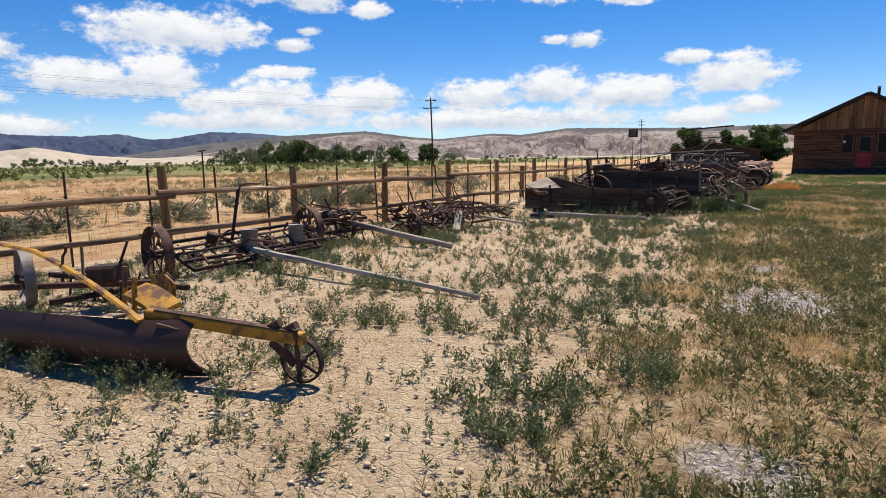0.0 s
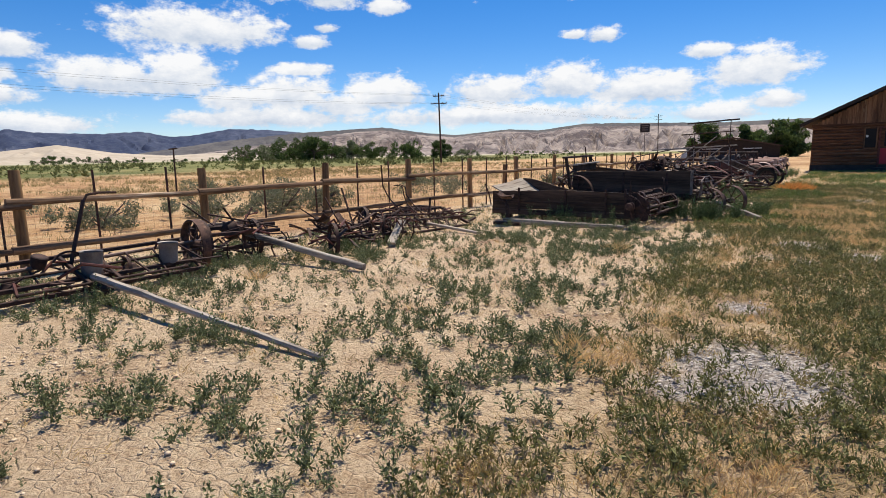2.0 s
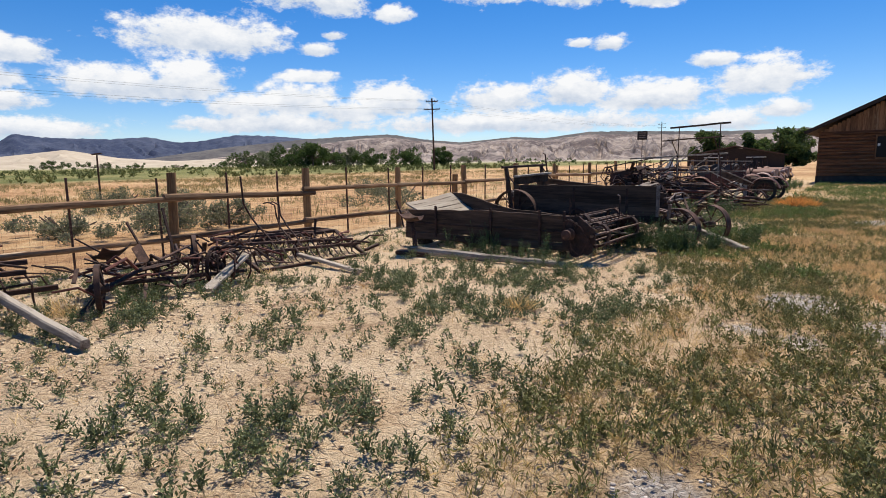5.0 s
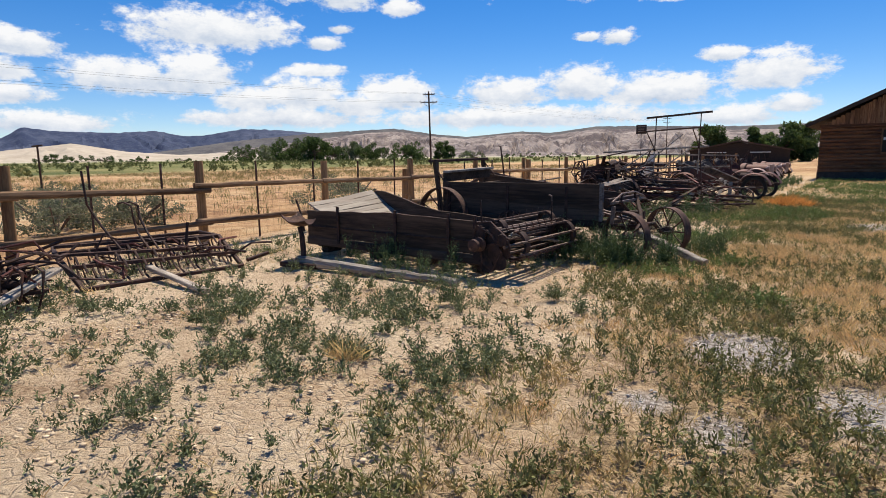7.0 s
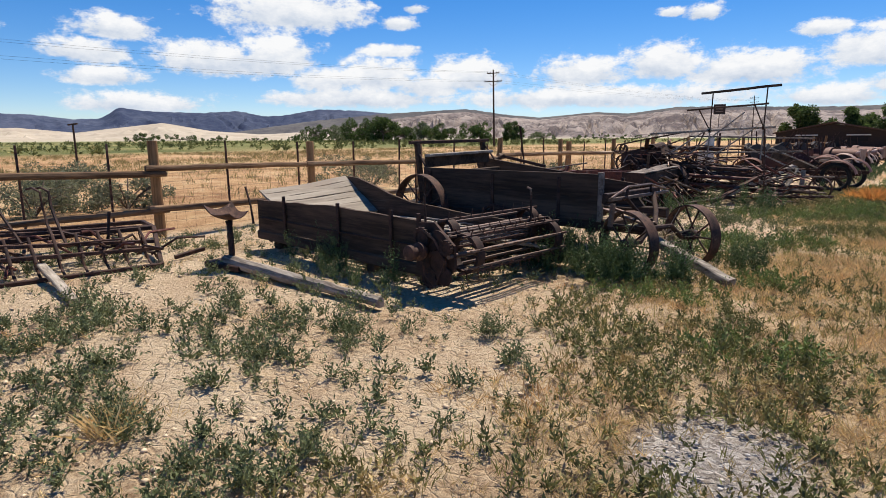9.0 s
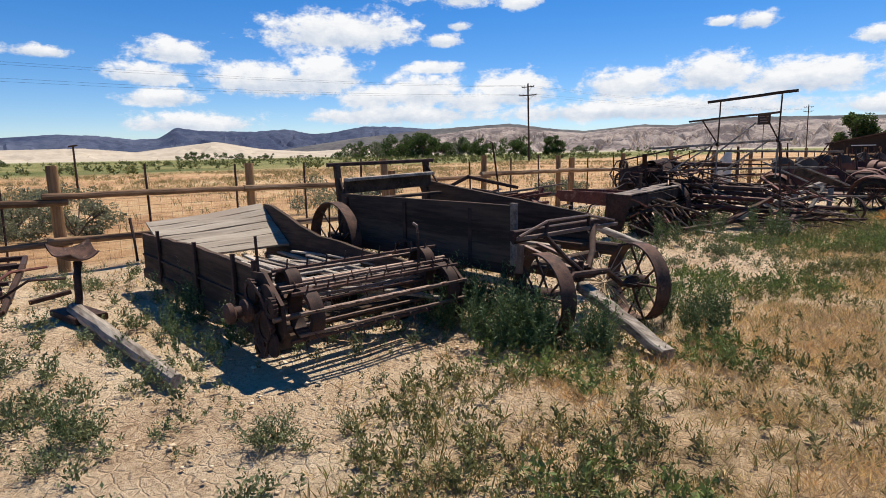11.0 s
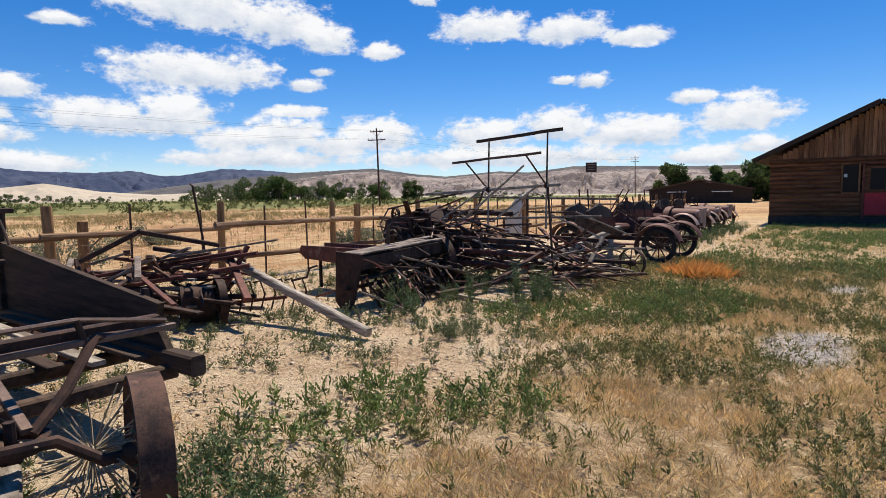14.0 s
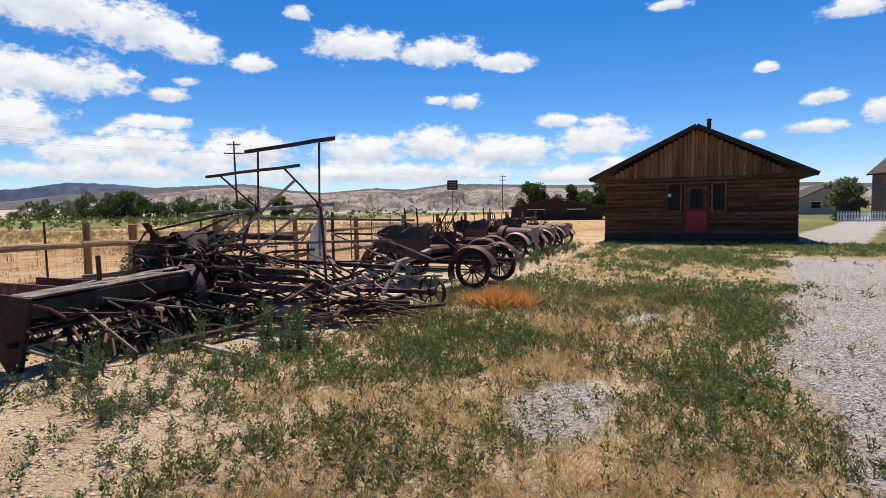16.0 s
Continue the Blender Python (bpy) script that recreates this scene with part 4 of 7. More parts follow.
def iron_seat(m, c, yaw, mat=None):
    """A pressed iron implement seat, dished, with a raised back rim, on its point c."""
    rows = []
    for i in range(7):
        u = i / 6 - 0.5
        row = []
        for j in range(9):
            v = j / 8 - 0.5
            wide = 0.42 * (1 - 0.35 * (u + 0.5) ** 2)
            p = Vector((u * 0.36, v * wide, 0.28 * v * v + 0.42 * max(0, -u - 0.1) ** 1.4 + 0.1 * max(0, u) ** 2))
            row.append(Vector(c) + Matrix.Rotation(radians(yaw), 3, "Z") @ p)
        rows.append(row)
    return m.p("seat", Shape().sheet(rows, 0.012), mat or RUST, "pressed iron seat")


def ditching_plow():
    m = Machine("ditching_plow", -3.9, 2.6, "yellow-painted ditching plow with a long dark steel moldboard", "plow")
    # moldboard, curved along its height and rolled at the share end
    rows = []
    for i in range(9):
        v = i / 8
        row = []
        for j in range(13):
            u = j / 12
            x, y = -6.0 + 2.62 * u, 1.93 + 0.62 * u
            out = 0.16 * (v - 0.55) ** 2 * 4 * (0.4 + 0.6 * u)
            roll = max(0, u - 0.85) / 0.15
            row.append((x + 0.10 * roll * (1 - v), y - 0.10 + out + 0.14 * roll * roll, 0.0 + 0.43 * v * (0.86 + 0.14 * u)))
        rows.append(row)
    m.p("moldboard", Shape().sheet(rows, 0.018), STEEL_PLOW, "long dark steel moldboard")
    m.p("share", Shape().sheet([[(-3.62 + 0.16 * a + 0.05 * b, 2.52 + 0.10 * a, 0.02 + 0.40 * b - 0.05 * a) for a in (0, 0.5, 1)] for b in (0, 0.3, 0.6, 1)], 0.02), STEEL_PLOW)
    m.p("beam", Shape().bar((-3.80, 2.58, 0.44), (-2.55, 2.99, 0.345), 0.075, 0.085, (0, 0, 1), 0.12), YELLOW, "chipped yellow wooden beam")
    m.p("beam_strap", Shape().bar((-3.72, 2.605, 0.485), (-2.60, 2.975, 0.395), 0.06, 0.008), RUST)
    for x, y, z in ((-2.78, 2.92, 0.42), (-2.66, 2.96, 0.41)):
        m.p("clevis", Shape().bar((x - 0.04, y, z - 0.02), (x + 0.05, y + 0.02, z + 0.03), 0.05, 0.05), RUST)
    m.p("wheel_bracket", Shape().bar((-2.82, 2.93, 0.30), (-2.66, 3.0, 0.14), 0.03, 0.07), DARK_IRON)
    m.p("wheel_post", Shape().bar((-2.58, 2.94, 0.42), (-2.60, 2.98, 0.02), 0.035, 0.02), DARK_IRON)
    m.wheel((-2.63, 3.03, 0.165), (0.3, -1, 0), 0.165, 0.05, 5, DARK_IRON, hub=0.035, hub_len=0.1, spoke_r=0.011, t=0.016)
    pts = [(-3.72, 2.48, 0.42), (-3.95, 2.47, 0.51), (-4.28, 2.46, 0.61), (-4.83, 2.45, 0.74), (-5.36, 2.45, 0.82), (-6.12, 2.45, 0.83)]
    m.p("arched_bar", Shape().tube(pts, 0.035, 6, 0.5), YELLOW, "bent yellow steel bar")
    m.p("saddle", Shape().sheet([[(-4.42 + 0.5 * a, 2.70 + 0.22 * b, 0.50 - 0.12 * (a - 0.5) ** 2 - 0.10 * a + 0.06 * b) for a in (0, 0.33, 0.66, 1)] for b in (0, 0.5, 1)], 0.05), YELLOW, "bright yellow saddle casting")
    m.p("bracket", Shape().plate([(-4.55, 3.05, 0.34), (-4.15, 3.0, 0.38), (-4.12, 3.0, 0.56), (-4.3, 3.02, 0.62), (-4.6, 3.06, 0.58)], 0.02), YELLOW)
    m.bars("upright", YELLOW, 0.04, 0.03, ((-4.45, 2.72, 0.30), (-4.42, 2.75, 0.72)), ((-4.25, 2.70, 0.28), (-4.22, 2.72, 0.66)))
    m.rods("bolt", BRIGHT_IRON, 0.018, ((-4.10, 2.47, 0.40), (-4.08, 2.55, 0.40)))
    m.p("hook", Shape().tube([(-4.83, 2.45, 0.74), (-4.8, 2.45, 0.82), (-4.74, 2.45, 0.86), (-4.72, 2.45, 0.91)], 0.012), DARK_IRON)


def old_cultivator():
    m = Machine("walking_cultivator", -6.3, 3.3, "rusted walking cultivator with a grey iron wheel", "cultivator")
    m.wheel((-6.95, 2.9, 0.33), (0.2, 1, 0), 0.33, 0.11, 10, GALV)
    m.rods("shaft", RED_IRON, 0.035, ((-7.2, 2.75, 0.22), (-5.55, 3.75, 0.28)))
    m.bars("beam", DARK_IRON, 0.05, 0.06, ((-7.1, 3.2, 0.3), (-5.8, 3.7, 0.25)), ((-6.9, 3.5, 0.18), (-5.6, 4.0, 0.16)), ((-6.4, 2.9, 0.12), (-6.2, 4.0, 0.14)))
    m.bars("plate", DARK_IRON, 0.25, 0.18, ((-6.35, 3.35, 0.36), (-6.05, 3.5, 0.38)))
    for k in range(5):
        a = Vector((-6.8 + 0.28 * k, 3.2 + 0.14 * k, 0.25))
        m.p("tine", Shape().tube([a, a + Vector((0.05, 0.02, 0.12)), a + Vector((0.16, 0.03, 0.05)), a + Vector((0.14, 0, -0.2))], 0.018, 6, 0.6), DARK_IRON)
    m.rods("lever", DARK_IRON, 0.016, ((-6.2, 3.5, 0.3), (-6.05, 3.6, 0.72)), ((-6.5, 3.3, 0.3), (-6.7, 3.4, 0.62)))


def corn_planter():
    m = Machine("corn_planter", -7.1, 6.0, "two-row rusted planter with zinc seed cans and a wooden tongue", "planter")
    ax = (0.10, 1, 0)
    m.wheel((-7.05, 4.47, 0.365), ax, 0.375, 0.13, 12)
    m.wheel((-7.36, 7.42, 0.365), ax, 0.375, 0.13, 12)
    m.rods("axle", BRIGHT_IRON, 0.024, ((-7.0, 4.4, 0.40), (-7.36, 7.5, 0.42)))
    m.bars("frame_bar", DARK_IRON, 0.05, 0.05, ((-7.25, 4.6, 0.46), (-7.5, 7.3, 0.46)), ((-6.75, 4.62, 0.25), (-6.95, 7.25, 0.22)), ((-6.62, 4.7, 0.14), (-6.82, 7.2, 0.12)))
    m.bars("end_bar", DARK_IRON, 0.045, 0.05, ((-7.25, 4.62, 0.46), (-6.62, 4.72, 0.14)), ((-7.5, 7.25, 0.46), (-6.82, 7.15, 0.12)), ((-7.3, 5.6, 0.46), (-6.6, 5.65, 0.2)), ((-7.35, 6.0, 0.46), (-6.65, 6.0, 0.2)))
    for k in range(7):
        y = 4.85 + k * 0.37
        m.rods("link", DARK_IRON, 0.013, ((-7.2, y, 0.42), (-6.7, y + random.uniform(-0.15, 0.15), 0.16 + random.uniform(-0.03, 0.08))))
    m.rods("shaft", DARK_IRON, 0.017, ((-6.9, 4.6, 0.34), (-7.1, 7.3, 0.34)), ((-6.55, 4.9, 0.22), (-6.7, 6.9, 0.2)))
    for x, y, z0, h in ((-6.86, 5.78, 0.24, 0.30), (-7.0, 6.80, 0.22, 0.28)):
        can = m.p("seed_can", Shape().lathe((x, y, z0), (0.04, 0.03, 1), [(0, 0.095), (0.02, 0.115), (h * 0.6, 0.118), (h, 0.122), (h + 0.012, 0.13), (h, 0.108), (h * 0.3, 0.10)], 20), GALV, "dented zinc seed can")
        m.p("can_base", Shape().lathe((x, y, z0 - 0.07), (0, 0, 1), [(0, 0.05), (0.03, 0.09), (0.07, 0.10)], 14), DARK_IRON)
        m.p("runner", Shape().tube([(x + 0.35, y, 0.10), (x + 0.2, y, 0.02), (x - 0.1, y, 0.015), (x - 0.3, y, 0.12)], 0.022, 6, 1.6), DARK_IRON)
    for x, y in ((-6.95, 4.95), (-7.0, 6.3)):
        m.p("gear", Shape().lathe((x, y, 0.22), (0.2, 0, 1), [(0, 0.10), (0.03, 0.11), (0.05, 0.08), (0.09, 0.05)], 16), DARK_IRON)
    m.p("drum", Shape().hoop((-7.0, 6.25, 0.26), (0.1, 1, 0), 0.14, 0.04, 0.02, 22), RUST)
    m.p("tongue", Shape().rod((-6.72, 5.74, 0.26), (-2.82, 5.77, 0.025), 0.048, 0.026, 7, 14, 0.006), GREY_WOOD_X, "long weathered grey wooden tongue")
    m.p("tongue_clamp", Shape().bar((-6.75, 5.74, 0.17), (-6.35, 5.74, 0.14), 0.1, 0.05), DARK_IRON)
    lever = m.p("lever", Shape().bar((-7.08, 5.62, 0.30), (-7.22, 5.92, 1.14), 0.05, 0.02), DARK_IRON)
    m.p("lever_grip", Shape().tube([(-7.22, 5.92, 1.12), (-7.23, 5.97, 1.2), (-7.2, 6.10, 1.22), (-7.18, 6.3, 1.21)], 0.017), DARK_IRON, "", lever)
    m.p("lever_quadrant", Shape().hoop((-7.08, 5.62, 0.34), (1, 0.2, 0), 0.22, 0.02, 0.025, 12, 30, 150), DARK_IRON)
    m.p("foot_stand", Shape().tube([(-6.5, 5.55, 0.2), (-6.4, 5.5, 0.1), (-6.35, 5.45, 0.0)], 0.018), DARK_IRON)
    loose_iron(m, 53, 20, (-7.25, 4.8, 0.12), (-6.6, 7.1, 0.4))
    m.p("bucket", Shape().lathe((-7.1, 5.3, 0.40), (0.3, 0.2, 1), [(0, 0.06), (0.05, 0.08), (0.14, 0.09), (0.15, 0.08)], 12), DARK_IRON)


def mower(name, cx, cy, tongue_a, tongue_b, label):
    m = Machine(name, cx, cy, label, "mower")
    m.wheel((cx - 0.12, cy - 0.5, 0.33), (0.15, 1, 0), 0.34, 0.07, 10, DARK_IRON, spoke_r=0.014)
    m.wheel((cx + 0.05, cy + 0.3, 0.31), (0.15, 1, 0), 0.32, 0.07, 10, DARK_IRON, spoke_r=0.014)
    m.bars("frame_bar", DARK_IRON, 0.05, 0.06, ((cx - 0.25, cy - 0.65, 0.52), (cx + 0.05, cy + 0.75, 0.5)), ((cx + 0.15, cy - 0.55, 0.46), (cx + 0.3, cy + 0.65, 0.42)), ((cx + 0.2, cy - 0.35, 0.22), (cx + 0.45, cy + 0.9, 0.22)))
    m.p("gear_case", Shape().lathe((cx - 0.1, cy - 0.15, 0.45), (0.2, 1, 0.1), [(0, 0.06), (0.06, 0.14), (0.2, 0.16), (0.28, 0.09), (0.34, 0.05)], 16), DARK_IRON)
    m.bars("lever", DARK_IRON, 0.035, 0.02, ((cx - 0.2, cy - 0.1, 0.45), (cx - 0.5, cy - 0.55, 0.92)), ((cx - 0.05, cy + 0.1, 0.5), (cx - 0.02, cy - 0.15, 0.84)), ((cx - 0.1, cy + 0.2, 0.5), (cx - 0.2, cy + 0.5, 0.78)))
    m.rods("rod", DARK_IRON, 0.015, ((cx - 0.15, cy - 0.35, 0.75), (cx + 0.2, cy + 0.7, 0.45)), ((cx + 0.25, cy - 0.6, 0.24), (cx + 0.3, cy + 0.7, 0.28)), ((cx - 0.3, cy - 0.5, 0.3), (cx + 0.3, cy + 0.1, 0.1)))
    for k in range(5):
        a = Vector((cx + 0.2 + 0.05 * k, cy - 0.35 + 0.24 * k, 0.4))
        m.p("tine", Shape().tube([a, a + Vector((0.1, 0.02, -0.1)), a + Vector((0.05, 0.03, -0.26)), a + Vector((0.12, 0.03, -0.38))], 0.014, 6), DARK_IRON)
    m.p("tongue", Shape().bar(tongue_a, tongue_b, 0.085, 0.09, (0, 0, 1), 0.15, 7, 0.006), GREY_WOOD_X, "weathered grey wooden tongue")
    loose_iron(m, 47, 18, (cx - 0.4, cy - 0.6, 0.15), (cx + 0.4, cy + 0.8, 0.62))
    return m


def riding_cultivator():
    cx, cy = -6.95, 10.1
    m = Machine("riding_cultivator", cx, cy, "rusted riding cultivator with a slatted iron seat, half in weeds", "cultivator")
    m.wheel((-6.45, 9.3, 0.26), (0.5, 1, 0), 0.27, 0.06, 9, DARK_IRON)
    m.wheel((-7.35, 10.95, 0.30), (0.5, 1, 0), 0.32, 0.06, 9, DARK_IRON)
    m.wheel((-6.75, 10.9, 0.24), (0.9, 0.6, 0), 0.27, 0.05, 9, DARK_IRON)
    iron_seat(m, (-7.25, 9.75, 0.45), 200, DARK_IRON)
    m.p("seat_spring", Shape().tube([(-7.25, 9.75, 0.45), (-7.35, 9.8, 0.3), (-7.2, 9.9, 0.22), (-6.9, 10.1, 0.25)], 0.022, 6, 0.5), DARK_IRON)
    m.p("draw_bar", Shape().tube([(-6.3, 9.0, 0.03), (-6.55, 9.4, 0.22), (-6.8, 9.9, 0.33), (-7.0, 10.5, 0.34)], 0.035, 6, 0.7), DARK_IRON)
    m.bars("frame_bar", DARK_IRON, 0.05, 0.05, ((-7.5, 9.8, 0.3), (-7.1, 11.3, 0.28)), ((-6.9, 9.6, 0.2), (-6.5, 11.2, 0.16)), ((-7.5, 10.3, 0.35), (-6.4, 10.2, 0.12)), ((-7.4, 11.0, 0.32), (-6.4, 10.8, 0.14)))
    m.bars("lever", DARK_IRON, 0.035, 0.018, ((-7.3, 10.3, 0.3), (-7.55, 10.15, 0.86)), ((-7.3, 9.95, 0.35), (-7.5, 9.5, 0.72)), ((-7.4, 10.7, 0.3), (-7.7, 10.72, 1.0)))
    m.p("shield", Shape().sheet([[(-7.15 + 0.22 * a, 10.0 + 0.1 * b, 0.36 + 0.2 * (1 - a) + 0.05 * b) for a in (0, 0.5, 1)] for b in (0, 0.5, 1)], 0.012), RUST)
    for k in range(8):
        a = Vector((-7.2 + 0.11 * k, 10.0 + 0.14 * k, 0.3))
        q = random.uniform(-0.1, 0.1)
        m.p("spring_tine", Shape().tube([a, a + Vector((q, 0.08, 0.16)), a + Vector((q + 0.14, 0.1, 0.12)), a + Vector((q + 0.18, 0.06, -0.1)), a + Vector((q + 0.1, 0.02, -0.29))], 0.018, 6, 0.55), DARK_IRON if k % 2 else RUST)
    loose_iron(m, 41, 70, (-7.4, 9.3, 0.08), (-6.4, 11.5, 0.5))


def loose_iron(m, seed, count, lo, hi):
    """Bent rods and straps lying over a machine, within a box."""
    rng = random.Random(seed)
    for k in range(count):
        a = Vector([rng.uniform(p, q) for p, q in zip(lo, hi)])
        b = a + Vector((rng.uniform(-0.5, 0.5), rng.uniform(-0.6, 0.6), rng.uniform(-0.2, 0.22)))
        a.z, b.z = max(a.z, 0.03), min(max(b.z, 0.03), hi[2] + 0.15)
        mat = (DARK_IRON, DARK_IRON, RUST, RED_IRON)[k % 4]
        if k % 2:
            c = a.lerp(b, 0.5) + Vector((rng.uniform(-0.12, 0.12), rng.uniform(-0.12, 0.12), rng.uniform(0.02, 0.15)))
            m.p("bent_rod", Shape().tube([a, c, b], rng.uniform(0.011, 0.02), 6), mat)
        else:
            m.p("strap", Shape().bar(a, b, rng.uniform(0.03, 0.06), 0.016), mat)


def spring_harrow():
    m = Machine("spring_tooth_harrow", -7.6, 12.8, "rusted spring-tooth harrow with two curved lever handles", "harrow")
    c1, c2, c3, c4 = Vector((-7.74, 11.7, 0.36)), Vector((-6.84, 11.66, 0.03)), Vector((-6.64, 13.64, 0.03)), Vector((-8.45, 14.05, 0.34))
    d = Vector((-8.55, 11.95, 0.36))
    m.bars("frame_bar", DARK_IRON, 0.055, 0.06, (c1, c4 + Vector((0.7, -0.1, 0))), (c2, c3), (c1, c2), (c3, c4 + Vector((0.75, -0.1, 0.0))), (d, c4), (d, c1), (c4, c4 + Vector((0.75, -0.1, 0))))
    m.bars("tooth_bar", RUST, 0.04, 0.045, (c1.lerp(c2, 0.3) + Vector((0, 0, 0.12)), c3.lerp(c4, 0.3) + Vector((0, 0, 0.12))), (c1.lerp(c2, 0.65) + Vector((0, 0, 0.12)), c3.lerp(c4, 0.08) + Vector((0, 0, 0.16))), (c1 + Vector((0, 0, 0.1)), c4.lerp(c3, 0.35) + Vector((0, 0, 0.12))))
    for r in range(3):
        for k in range(9):
            a = c1.lerp(c2, 0.2 + 0.3 * r).lerp(c3.lerp(c4, 0.36 - 0.14 * r), (k + 0.5) / 9)
            a.z = 0.30 - 0.05 * r
            m.p("spring_tooth", Shape().tube([a, a + Vector((-0.10, 0, 0.10)), a + Vector((-0.16, 0.01, 0.02)), a + Vector((-0.10, 0.02, -0.12)), a + Vector((0.03, 0.02, -a.z + 0.015))], 0.016, 6, 0.5), DARK_IRON)
    m.p("lever", Shape().tube([(-7.55, 12.45, 0.3), (-7.86, 12.35, 0.62), (-7.93, 12.30, 0.75), (-7.98, 12.22, 0.95), (-7.99, 12.2, 1.40)], 0.02, 6, 0.7), DARK_IRON, "tall iron lever")
    for o in (0.0, 0.09):
        m.p("lever", Shape().tube([(-7.45 + o, 12.75 + o, 0.3), (-7.75 + o, 12.75 + o, 0.52), (-7.83, 12.74 + o, 0.72), (-7.86, 12.74 + o, 0.9), (-7.95, 12.68 + o, 0.95), (-8.03, 12.64 + o, 0.93)], 0.018, 6, 0.7), DARK_IRON)
    m.p("lever", Shape().bar((-7.6, 13.35, 0.25), (-7.6, 13.4, 0.62), 0.04, 0.03), DARK_IRON)
    loose_iron(m, 43, 34, (-7.9, 11.8, 0.08), (-6.9, 13.7, 0.34))
    m.bars("evener", DARK_IRON, 0.05, 0.05, ((-6.9, 13.9, 0.05), (-6.95, 14.3, 0.1)))


def timber(name, a, b, w, h, mat, label, group="", seg=6, warp=0.006):
    a, b = Vector(a), Vector(b)
    o = Vector((a.x, a.y, 0))
    s = Shape().bar(a - o, b - o, w, h, (0, 0, 1), 0.16, seg, warp)
    ob = part(name, s, mat)
    ob.matrix_world = Matrix.Translation(o)
    tagged(ob, label, "board", group)


ditching_plow()
old_cultivator()
corn_planter()
mower("horse_mower", -7.62, 8.25, (-7.5, 8.42, 0.40), (-5.10, 8.6, 0.05), "rusted horse mower with levers and a wooden tongue")
riding_cultivator()
spring_harrow()
timber("loose_board", (-6.20, 10.42, 0.06), (-6.75, 11.38, 0.34), 0.15, 0.04, GREY_WOOD, "short bleached grey board leaning on the machinery", "loose boards")
timber("loose_board", (-7.0, 12.5, 0.16), (-5.60, 12.48, 0.025), 0.09, 0.05, GREY_WOOD_X, "split bleached board lying in front of the harrow", "loose boards")
timber("loose_board", (-4.78, 24.05, 0.06), (-2.98, 23.67, 0.03), 0.07, 0.03, GREY_WOOD_X, "thin bleached lath lying in the weeds", "loose boards")


def seat_sled():
    m = Machine("seat_runner", -5.9, 14.25, "rusted implement seat on a short post over a grey timber runner", "implement")
    m.p("runner", Shape().rod((-6.1, 14.2, 0.08), (-3.40, 14.38, 0.05), 0.075, 0.055, 9, 14, 0.012), GREY_WOOD_X, "split grey half-round timber")
    m.p("seat_post", Shape().tube([(-6.0, 14.22, 0.10), (-6.02, 14.24, 0.2), (-6.05, 14.25, 0.42), (-6.12, 14.28, 0.55)], 0.045, 8, 0.8), DARK_IRON)
    iron_seat(m, (-6.12, 14.28, 0.57), 15)
    m.p("base_plate", Shape().bar((-6.3, 14.15, 0.04), (-5.7, 14.28, 0.04), 0.3, 0.07), DARK_IRON)


seat_sled()


